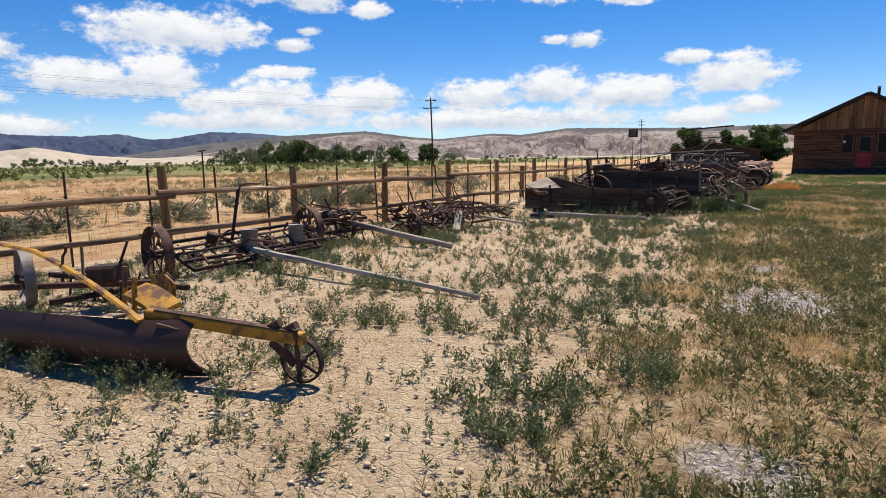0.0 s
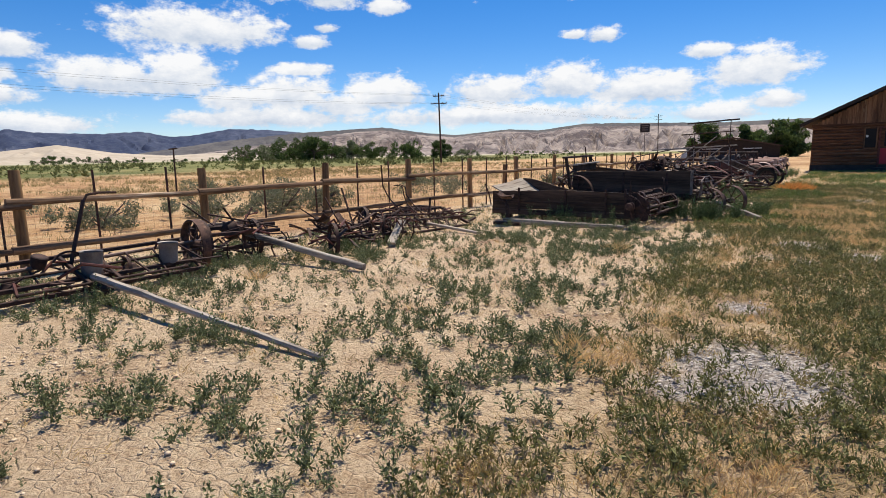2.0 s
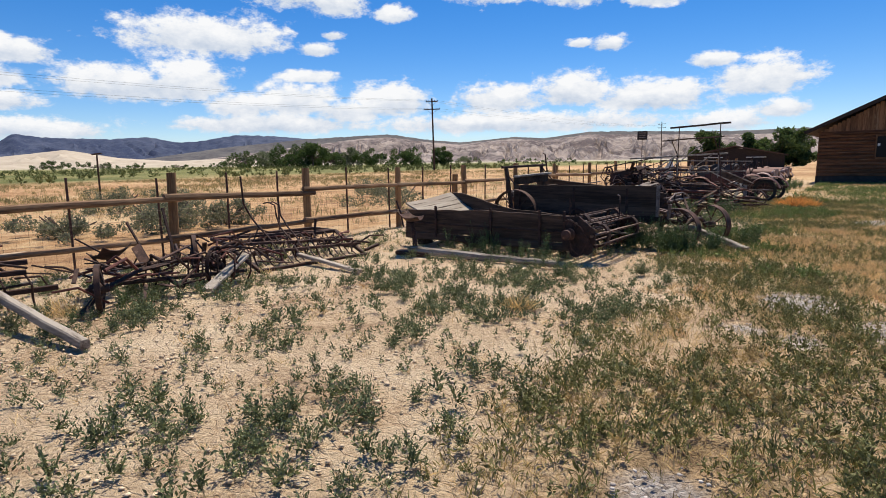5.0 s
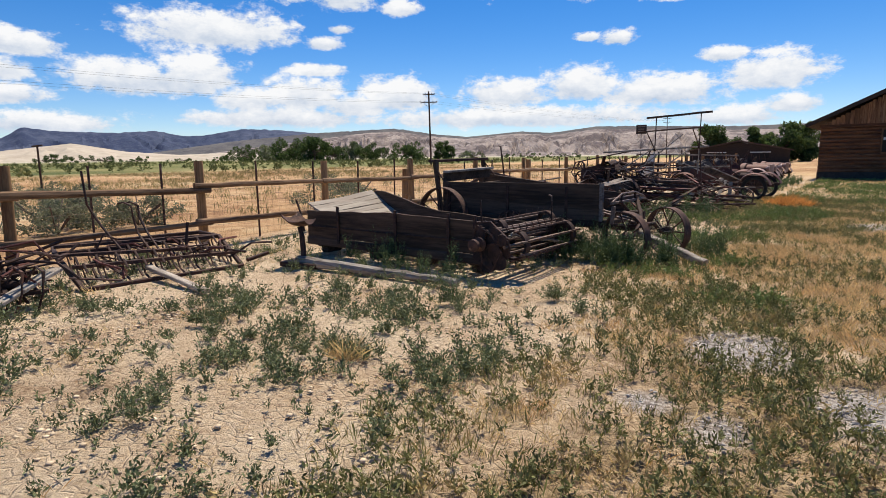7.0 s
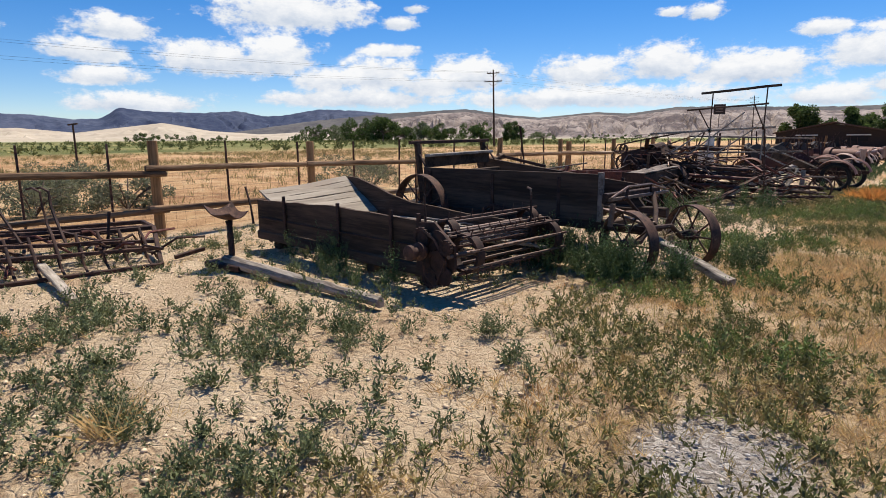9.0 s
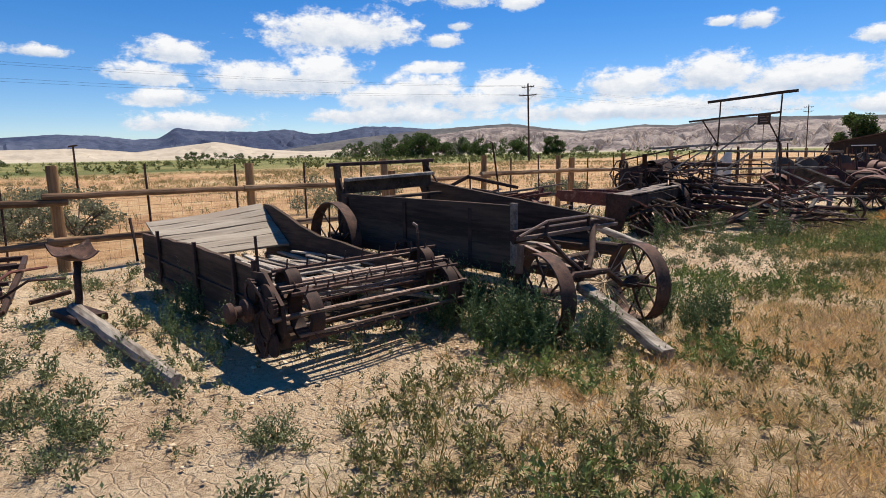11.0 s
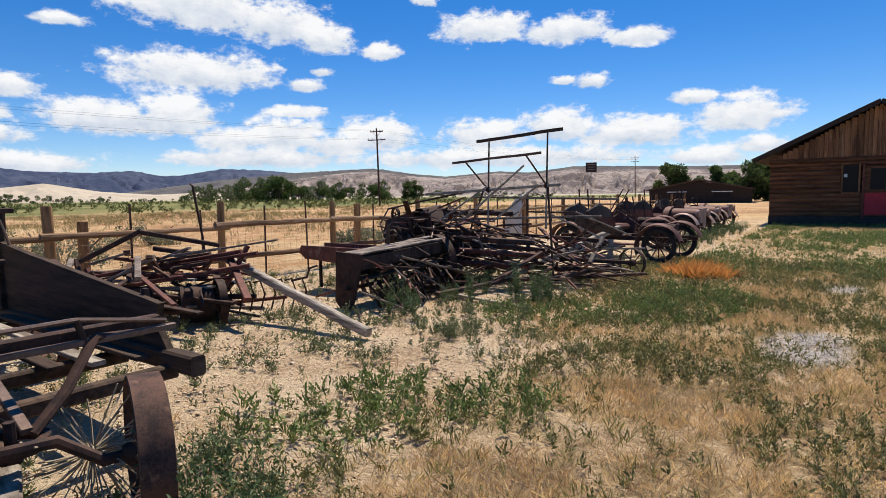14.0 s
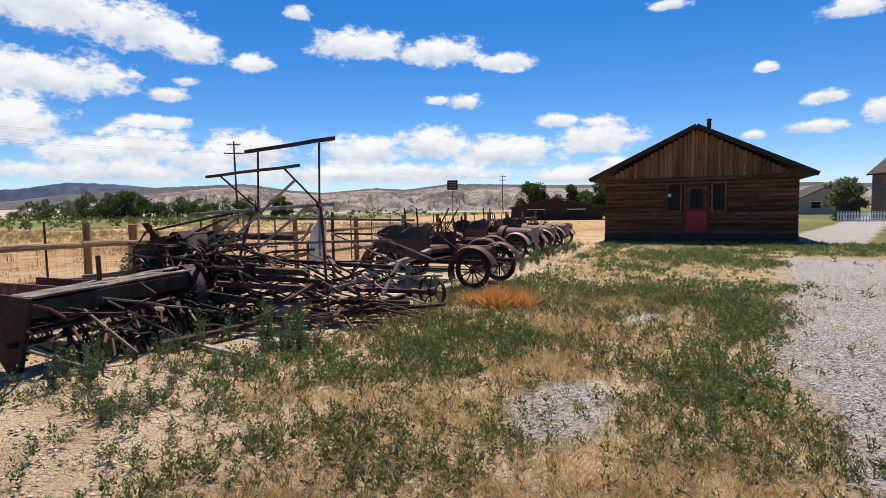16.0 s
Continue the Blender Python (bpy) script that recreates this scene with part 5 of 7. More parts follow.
def manure_spreader():
    """A low wooden spreader box with bare beater drums at its open end."""
    m = Machine("manure_spreader", -5.0, 15.9, "collapsed dark wooden manure spreader with bare beater bars", "spreader")
    xa, xb, ya, yb = -6.95, -3.45, 15.12, 16.68

    def side(name, y, top):
        n = 14
        prof = []
        for i in range(n + 1):
            t = i / n
            prof.append((xa + (xb - xa) * t, np.interp(t, *top) + random.uniform(-0.008, 0.008)))
        lo = [Vector((x, y, 0.26 + 0.02 * math.sin(x * 3))) for x, z in prof]
        mid = [Vector((x, y + random.uniform(-0.006, 0.006), (z + 0.26) / 2)) for x, z in prof]
        hi = [Vector((x, y, z)) for x, z in prof]
        s = Shape().sheet([lo, mid, hi], 0.045)
        return m.p(name, s, DARK_WOOD, "dark split side board")

    near = side("side_board", ya, ((0, 0.5, 1.0), (0.68, 0.73, 0.70)))
    side("side_board", yb, ((0, 0.06, 0.2, 0.38, 0.55, 0.7, 1.0), (0.93, 0.92, 0.80, 0.64, 0.60, 0.56, 0.52)))
    for x in (-6.2, -5.0, -4.05, -3.62):
        m.p("stake", Shape().bar((x, ya - 0.045, 0.2), (x, ya - 0.045, 0.78), 0.045, 0.03, (0, 1, 0)), DARK_IRON)
    m.p("side_rail", Shape().bar((xa + 0.05, ya - 0.03, 0.44), (xb, ya - 0.03, 0.44), 0.03, 0.02), DARK_IRON)
    m.p("sill", Shape().bar((xa, ya, 0.2), (xb + 0.2, ya, 0.2), 0.09, 0.12), DARK_WOOD)
    m.p("sill", Shape().bar((xa, yb, 0.2), (xb + 0.2, yb, 0.2), 0.09, 0.12), DARK_WOOD)
    for x in (-6.7, -5.6, -4.6, -3.7):
        m.p("cross_sill", Shape().bar((x, ya, 0.16), (x, yb, 0.16), 0.08, 0.09), DARK_WOOD)
        m.p("block", Shape().bar((x, ya + 0.1, 0.06), (x, ya + 0.4, 0.06), 0.14, 0.12), DARK_WOOD)
        m.p("block", Shape().bar((x, yb - 0.4, 0.06), (x, yb - 0.1, 0.06), 0.14, 0.12), DARK_WOOD)
    # sloping end board of seven planks
    for i in range(7):
        t0, t1 = i / 7, (i + 1) / 7 - 0.012
        lo, hi = Vector((-6.22, 0, 0.44)), Vector((-7.02, 0, 0.80))
        p, q = lo.lerp(hi, t0), lo.lerp(hi, t1)
        rise, lift = 0.13, random.uniform(-0.006, 0.006)
        row = lambda v, t: [(v.x + 0.004 * math.sin(k * 2.3 + i), ya + 0.05 + (yb - ya - 0.08) * k / 6, v.z + lift + rise * t * (k / 6) ** 1.5 + 0.004 * math.sin(k * 1.7 + 2 * i)) for k in range(7)]
        m.p("end_plank", Shape().sheet([row(p, t0), row(q, t1)], 0.028), PLANK_WOOD, "bleached tan-grey plank")
    # floor slats, some fallen
    for i in range(9):
        y = ya + 0.12 + i * 0.165
        dz = random.uniform(-0.05, 0.03)
        m.p("floor_slat", Shape().bar((-6.4 + random.uniform(-0.1, 0.3), y, 0.36 + dz), (-3.6 + random.uniform(-0.6, 0.1), y + random.uniform(-0.1, 0.1), 0.30 - dz), 0.07, 0.03, (0, 0, 1), 0.15, 4, 0.008), GREY_WOOD_X if i % 3 else DARK_WOOD)
    for i in range(5):
        x = -4.6 + 0.25 * i
        m.p("cross_slat", Shape().bar((x, ya + 0.1, 0.39), (x + 0.15, yb - 0.1, 0.42), 0.05, 0.025), GREY_WOOD)
    for i in range(16):
        y = ya + 0.10 + i * 0.09
        x = -5.9 + 0.9 * random.random()
        m.p("apron_slat", Shape().bar((x, y, 0.40 + random.uniform(-0.02, 0.05)), (x + random.uniform(0.7, 1.7), y + random.uniform(0.05, 0.35), 0.36 + random.uniform(-0.05, 0.06)), random.uniform(0.03, 0.06), 0.022, (0, 0, 1), 0.15, 3, 0.006), GREY_WOOD_X if i % 3 else GREY_WOOD)
    for i in range(5):
        m.p("broken_slat", Shape().bar((-4.3 + 0.2 * i, 15.6 + 0.16 * i, 0.36), (-3.5 + 0.1 * i, 16.0 + 0.14 * i, 0.46 - 0.04 * i), 0.07, 0.025), GREY_WOOD)
    # beaters: horizontal bars between two spiders
    def beater(cx, cz, R, count, off):
        for k in range(count):
            a = 2 * math.pi * k / count + off
            x, z = cx + R * math.cos(a), cz + R * math.sin(a)
            bar = m.p("beater_bar", Shape().bar((x, ya - 0.02, z), (x, yb + 0.02, z), 0.026, 0.024, (0, 0, 1), 0.15, 4, 0.004), RUST if k % 2 else BRIGHT_IRON)
            for j in range(9):
                y = ya + 0.1 + j * 0.17
                m.p("beater_tooth", Shape().rod((x, y, z), (x + 0.08 * math.cos(a), y, z + 0.08 * math.sin(a)), 0.009, 0.005, 5), RUST, "", bar)
        for y in (ya + 0.12, yb - 0.12):
            m.p("beater_spider", Shape().hoop((cx, y, cz), (0, 1, 0), R + 0.005, 0.11, 0.03, 20), DARK_IRON)
        m.p("beater_shaft", Shape().rod((cx, ya - 0.14, cz), (cx, yb + 0.15, cz), 0.022, None, 10), BRIGHT_IRON)
    beater(-3.12, 0.42, 0.19, 7, 0.3)
    beater(-3.38, 0.60, 0.13, 5, 0.1)
    m.p("pulley", Shape().lathe((-3.45, ya - 0.36, 0.44), (0, 1, 0), [(0, 0.03), (0.015, 0.075), (0.05, 0.08), (0.07, 0.05), (0.12, 0.045), (0.14, 0.09), (0.18, 0.09), (0.2, 0.04), (0.34, 0.035)], 18), RUST)
    for dx, z, r in ((-0.13, 0.56, 0.10), (0.08, 0.34, 0.12), (-0.02, 0.17, 0.09), (0.20, 0.50, 0.07)):
        g = m.p("gear", Shape().hoop((-3.36 + dx, ya - 0.13, z), (0, 1, 0), r, 0.035, 0.03, 18), DARK_IRON)
        m.p("gear_web", Shape().lathe((-3.36 + dx, ya - 0.15, z), (0, 1, 0), [(0, 0.02), (0.01, 0.04), (0.015, r * 0.9), (0.03, r * 0.9), (0.06, 0.03)], 14), DARK_IRON, "", g)
        for k in range(14):
            a = 2 * math.pi * k / 14
            m.p("gear_tooth", Shape().bar((-3.36 + dx + r * 0.97 * math.cos(a), ya - 0.148, z + r * 0.97 * math.sin(a)), (-3.36 + dx + r * 0.97 * math.cos(a), ya - 0.112, z + r * 0.97 * math.sin(a)), 0.022, 0.022), DARK_IRON, "", g)
    m.p("chain", Shape().tube([(-3.49, ya - 0.14, 0.66), (-3.3, ya - 0.14, 0.56), (-3.16, ya - 0.14, 0.36), (-3.3, ya - 0.14, 0.1), (-3.44, ya - 0.14, 0.2), (-3.52, ya - 0.14, 0.5)], 0.014, 5), RUST)
    m.p("sprocket", Shape().lathe((-3.30, ya - 0.12, 0.50), (0, 1, 0), [(0, 0.05), (0.01, 0.15), (0.03, 0.15), (0.05, 0.05)], 22), DARK_IRON)
    m.p("sprocket", Shape().lathe((-3.2, ya - 0.14, 0.22), (0, 1, 0), [(0, 0.04), (0.01, 0.10), (0.03, 0.10), (0.05, 0.04)], 18), DARK_IRON)
    m.p("bearing_plate", Shape().plate([(-3.62, ya - 0.07, 0.22), (-3.3, ya - 0.07, 0.10), (-3.08, ya - 0.07, 0.30), (-3.1, ya - 0.07, 0.52), (-3.36, ya - 0.07, 0.72), (-3.58, ya - 0.07, 0.7)], 0.03, (0, 1, 0)), DARK_IRON)
    m.p("bearing_plate", Shape().plate([(-3.5, yb + 0.05, 0.1), (-3.05, yb + 0.05, 0.1), (-3.0, yb + 0.05, 0.45), (-3.2, yb + 0.05, 0.62), (-3.5, yb + 0.05, 0.6)], 0.03, (0, 1, 0)), DARK_IRON)
    m.rods("rod", DARK_IRON, 0.012, ((-3.5, ya - 0.06, 0.6), (-3.52, ya - 0.06, 0.98)), ((-3.2, 16.38, 0.62), (-3.2, 16.38, 0.93)))
    m.p("rod_hook", Shape().tube([(-3.2, 16.38, 0.9), (-3.2, 16.37, 0.96), (-3.24, 16.36, 0.98)], 0.014), BRIGHT_IRON)
    m.p("lever", Shape().tube([(-6.95, ya - 0.1, 0.35), (-7.0, ya - 0.1, 0.6), (-7.12, ya - 0.1, 0.86)], 0.016), DARK_IRON)


def box_wagon():
    """The wheeled spreader wagon with iron wheels, arch and short broken tongue."""
    m = Machine("spreader_wagon", -4.3, 17.9, "dark wooden spreader wagon on rusted iron wheels with a broken tongue", "wagon")
    xa, xb, ya, yb = -6.1, -2.82, 17.2, 18.72
    for i, (z0, z1) in enumerate(((0.55, 0.815), (0.81, 1.09))):
        m.p("side_plank", Shape().bar((-5.75, ya, (z0 + z1) / 2), (xb, ya - 0.04, (z0 + z1) / 2 + 0.01), 0.04, z1 - z0, (0, 0, 1), 0.1, 6, 0.004), DARK_WOOD)
    rows = [[(xa + 0.1, yb, 0.5), (-4.6, yb, 0.5), (xb - 0.1, yb, 0.5)], [(xa + 0.1, yb + 0.01, 1.0), (-4.6, yb + 0.01, 0.94), (xb - 0.3, yb, 0.74)], [(xa, yb, 1.22), (-5.3, yb, 1.12), (xb - 0.25, yb, 0.88)]]
    m.p("side_plank", Shape().sheet(rows, 0.045), DARK_WOOD, "tall dark side board, higher at the rear")
    m.p("corner_post", Shape().bar((xb + 0.02, ya - 0.03, 0.55), (xb + 0.02, ya - 0.03, 1.12), 0.07, 0.05, (0, 1, 0)), BROWN_GREY)
    for x in (-5.6, -4.4, -3.35):
        m.p("stake", Shape().bar((x, ya - 0.04, 0.45), (x, ya - 0.04, 1.05), 0.05, 0.035, (0, 1, 0)), DARK_IRON)
        m.p("stake", Shape().bar((x, yb + 0.04, 0.45), (x, yb + 0.04, 0.95), 0.05, 0.035, (0, 1, 0)), DARK_IRON)
    for y in (ya, yb):
        m.p("sill", Shape().bar((xa, y, 0.5), (xb + 0.15, y, 0.52), 0.1, 0.13), DARK_WOOD)
    for i in range(8):
        y = ya + 0.1 + i * 0.18
        m.p("floor_slat", Shape().bar((-5.7 + random.uniform(0, 0.4), y, 0.56), (-3.1 + random.uniform(-0.9, 0.1), y, 0.56 + random.uniform(-0.05, 0.05)), 0.09, 0.03), DARK_WOOD if i % 3 else GREY_WOOD_X)
    for x in (-5.4, -4.5, -3.6, -2.95):
        m.p("cross_sill", Shape().bar((x, ya, 0.45), (x, yb, 0.45), 0.09, 0.09), DARK_WOOD)
    # rear arch
    m.p("arch_post", Shape().bar((-5.85, ya + 0.06, 0.55), (-6.0, ya + 0.08, 1.44), 0.07, 0.08), DARK_WOOD)
    m.p("arch_post", Shape().bar((-5.8, yb - 0.03, 0.55), (-5.92, yb, 1.46), 0.07, 0.08), DARK_WOOD)
    m.p("arch_bar", Shape().bar((-6.02, ya - 0.05, 1.45), (-5.9, yb + 0.12, 1.475), 0.06, 0.05), DARK_IRON)
    m.rods("brace", DARK_IRON, 0.014, ((-5.9, yb, 1.42), (-5.45, yb, 0.95)), ((-5.98, ya + 0.1, 1.3), (-5.7, ya, 1.05)))
    m.p("end_plank", Shape().bar((-5.78, ya + 0.05, 1.16), (-5.72, yb - 0.08, 1.20), 0.03, 0.16), DARK_WOOD)
    m.p("end_plank", Shape().bar((-5.74, ya + 0.05, 1.26), (-5.66, yb - 0.1, 1.30), 0.12, 0.04), GREY_WOOD)
    m.p("end_plank", Shape().bar((-5.6, ya + 0.05, 1.0), (-5.5, yb - 0.1, 1.03), 0.10, 0.04), DARK_WOOD)
    m.wheel((-5.6, 16.97, 0.50), (0, 1, 0), 0.505, 0.15, 14, None, hub=0.09, hub_len=0.24)
    m.wheel((-5.6, 18.98, 0.50), (0, 1, 0), 0.505, 0.15, 14, None, hub=0.09, hub_len=0.24)
    m.rods("rear_axle", DARK_IRON, 0.03, ((-5.6, 16.9, 0.50), (-5.6, 19.05, 0.50)))
    axd = (0.26, 1, 0)
    m.wheel((-2.38, 17.07, 0.36), axd, 0.365, 0.15, 10, None, hub=0.07, hub_len=0.22)
    m.wheel((-2.10, 18.10, 0.36), (0.38, 1, 0), 0.365, 0.15, 10, None, hub=0.07, hub_len=0.22)
    m.p("front_axle", Shape().tube([(-2.40, 17.0, 0.36), (-2.33, 17.25, 0.36), (-2.30, 17.4, 0.50), (-2.20, 17.75, 0.50), (-2.15, 17.92, 0.36), (-2.08, 18.18, 0.36)], 0.03, 8), DARK_IRON)
    m.p("front_bolster", Shape().bar((-2.62, 16.95, 0.86), (-2.72, 18.5, 0.84), 0.06, 0.09), DARK_IRON)
    m.p("front_angle", Shape().bar((-2.52, 16.95, 0.80), (-2.54, 16.95, 0.55), 0.05, 0.05), BRIGHT_IRON)
    m.p("front_rail", Shape().bar((-2.56, 16.95, 0.84), (-2.62, 18.55, 0.82), 0.035, 0.035), BRIGHT_IRON)
    truss = [(-2.54, 16.95, 0.86), (-2.55, 17.34, 0.96), (-2.60, 18.02, 0.95), (-2.62, 18.5, 0.86)]
    m.p("truss_rod", Shape().tube(truss, 0.014, 6), BRIGHT_IRON)
    m.p("hound", Shape().tube([(-2.66, 17.0, 0.80), (-2.55, 17.3, 0.84), (-2.42, 17.45, 0.62), (-2.36, 17.58, 0.50)], 0.03, 8, 0.8), DARK_IRON)
    m.p("hound", Shape().tube([(-2.70, 18.4, 0.80), (-2.60, 18.1, 0.84), (-2.46, 17.9, 0.64), (-2.38, 17.72, 0.50)], 0.03, 8, 0.8), DARK_IRON)
    m.rods("strut", DARK_IRON, 0.018, ((-2.55, 17.34, 0.96), (-2.55, 17.3, 0.80)), ((-2.60, 18.02, 0.95), (-2.60, 18.06, 0.80)))
    for y in (17.5, 17.7):
        m.p("reach_bar", Shape().bar((-3.0, y + 0.05, 0.66), (-2.38, y, 0.52), 0.05, 0.03), BRIGHT_IRON)
    m.p("turntable", Shape().hoop((-2.42, 17.64, 0.47), (0, 0, 1), 0.16, 0.05, 0.04, 20), DARK_IRON)
    m.p("king_bolt", Shape().rod((-2.40, 17.64, 0.3), (-2.40, 17.64, 0.58), 0.025), DARK_IRON)
    m.p("under_beam", Shape().bar((-5.6, 17.95, 0.42), (-2.4, 17.64, 0.42), 0.09, 0.09), DARK_WOOD)
    m.p("tongue", Shape().bar((-2.36, 17.60, 0.36), (-1.33, 17.24, 0.06), 0.12, 0.09, (0, 0, 1), 0.14, 8, 0.006), GREY_WOOD_X, "short splintered grey wooden tongue")
    m.p("chain_wheel", Shape().hoop((-4.3, ya - 0.12, 0.42), (0, 1, 0), 0.24, 0.03, 0.03, 26), DARK_IRON)
    m.p("drag_board", Shape().bar((-5.3, ya - 0.15, 0.55), (-4.4, ya - 0.35, 0.1), 0.06, 0.03), GREY_WOOD)
    m.p("apron_bar", Shape().bar((-5.0, ya - 0.2, 0.25), (-3.2, ya - 0.15, 0.3), 0.05, 0.05), DARK_IRON)


manure_spreader()
box_wagon()


def tumbleweed(x, y, z, r, seed, label):
    rng = np.random.default_rng(seed)
    s = Shape()
    for i in range(70):
        d = Vector(rng.normal(size=3))
        d.normalize()
        p0 = Vector((x, y, z)) + d * r * 0.1
        bend = Vector(rng.normal(size=3)) * r * 0.25
        s.tube([p0, p0 + d * r * 0.5 + bend * 0.4, p0 + d * r * rng.uniform(0.8, 1.1) + bend], 0.004, 4)
    o = Vector((x, y, 0))
    s.v = [(q[0] - o.x, q[1] - o.y, q[2]) for q in s.v]
    ob = part("tumbleweed", s, TUMBLE)
    ob.matrix_world = Matrix.Translation(o)
    tagged(ob, label, "tumbleweed", "", "stuff")


tumbleweed(-2.35, 17.95, 0.34, 0.30, 5, "pale dry tumbleweed caught under the wagon axle")


def wrecked_mower():
    cx, cy = -6.3, 20.6
    m = Machine("wrecked_mower", cx, cy, "collapsed pile of red-brown mower frame with a long wooden tongue", "mower wreck")
    m.p("tongue", Shape().bar((-6.35, 21.45, 0.72), (-3.70, 21.36, 0.06), 0.10, 0.10, (0, 0, 1), 0.16, 8, 0.006), GREY_WOOD_X, "long weathered wooden tongue")
    m.bars("frame_beam", RED_IRON, 0.09, 0.05, ((-7.5, 20.1, 0.55), (-6.0, 21.4, 0.86)), ((-6.9, 20.0, 0.45), (-5.7, 21.3, 0.70)), ((-7.2, 20.4, 0.62), (-6.2, 20.7, 0.58)), ((-6.0, 21.5, 0.92), (-6.1, 21.2, 0.4)), ((-5.2, 20.9, 0.36), (-6.1, 21.3, 0.75)))
    m.bars("beam", DARK_IRON, 0.06, 0.06, ((-7.4, 20.0, 0.78), (-6.9, 20.55, 1.16)), ((-6.92, 20.55, 1.14), (-6.5, 21.4, 0.92)), ((-7.5, 20.0, 0.8), (-7.05, 19.9, 0.10)), ((-7.1, 20.8, 0.9), (-6.2, 21.6, 0.7)), ((-6.9, 19.9, 0.7), (-6.8, 20.1, 0.15)), ((-6.7, 20.7, 0.3), (-5.6, 21.3, 0.3)), ((-7.3, 20.9, 0.35), (-6.1, 20.4, 0.3)))
    m.bars("plank", GREY_WOOD, 0.11, 0.03, ((-7.3, 20.3, 0.5), (-6.3, 20.9, 0.52)), ((-6.9, 20.5, 0.4), (-5.9, 20.9, 0.46)))
    m.bars("plank", RED_IRON, 0.10, 0.04, ((-6.8, 20.7, 0.66), (-5.8, 21.5, 0.84)), ((-7.0, 20.2, 0.35), (-6.0, 20.9, 0.3)))
    m.p("red_fork", Shape().tube([(-7.1, 19.95, 0.72), (-6.95, 19.98, 0.45), (-6.85, 20.0, 0.2), (-6.7, 20.05, 0.05)], 0.04, 6, 0.6), RED_IRON)
    m.wheel((-7.0, 20.15, 0.28), (0.4, 1, 0), 0.28, 0.08, 8, DARK_IRON)
    m.wheel((-5.85, 20.95, 0.27), (0.4, 1, 0), 0.28, 0.10, 8, DARK_IRON)
    m.p("gear_drum", Shape().lathe((-6.2, 20.6, 0.24), (0.5, 1, 0), [(0, 0.1), (0.02, 0.24), (0.4, 0.24), (0.42, 0.1)], 20), DARK_IRON)
    m.p("gear_drum", Shape().lathe((-6.7, 20.2, 0.3), (0.5, 1, 0), [(0, 0.08), (0.02, 0.18), (0.3, 0.18), (0.32, 0.1)], 20), DARK_IRON)
    for k in range(8):
        a = Vector((-6.2 + 0.07 * k, 21.2 + 0.12 * k, 0.42))
        m.p("tine", Shape().tube([a, a + Vector((0.12, 0.02, 0.03)), a + Vector((0.18, 0.04, -0.15)), a + Vector((0.08, 0.04, -0.38))], 0.013, 6), DARK_IRON)
    m.p("lever", Shape().tube([(-7.15, 21.6, 0.5), (-7.18, 21.58, 1.0), (-7.24, 21.5, 1.75), (-7.30, 21.5, 1.78)], 0.022, 6, 0.7), DARK_IRON, "tall iron lever")
    for k in range(9):
        a = Vector((random.uniform(-7.3, -5.9), random.uniform(20.0, 21.4), random.uniform(0.2, 0.75)))
        m.rods("rod", DARK_IRON if k % 2 else RED_IRON, 0.016, (a, a + Vector((random.uniform(-0.6, 0.6), random.uniform(-0.6, 0.6), random.uniform(-0.15, 0.15)))))
    rng = random.Random(31)
    for k in range(64):
        a = Vector((rng.uniform(-7.6, -6.2), rng.uniform(19.9, 21.3), rng.uniform(0.10, 0.85)))
        b = a + Vector((rng.uniform(0.2, 1.0), rng.uniform(-0.5, 0.7), rng.uniform(-0.3, 0.3)))
        b.z = max(b.z, 0.06)
        m.p("frame_piece", Shape().bar(a, b, rng.uniform(0.04, 0.10), rng.uniform(0.02, 0.05)), (RED_IRON, DARK_IRON, BROWN_GREY, RUST)[k % 4])
    m.p("hook", Shape().tube([(-5.5, 21.8, 0.45), (-5.3, 21.9, 0.5), (-5.25, 21.9, 0.62), (-5.15, 21.95, 0.66)], 0.016), DARK_IRON)


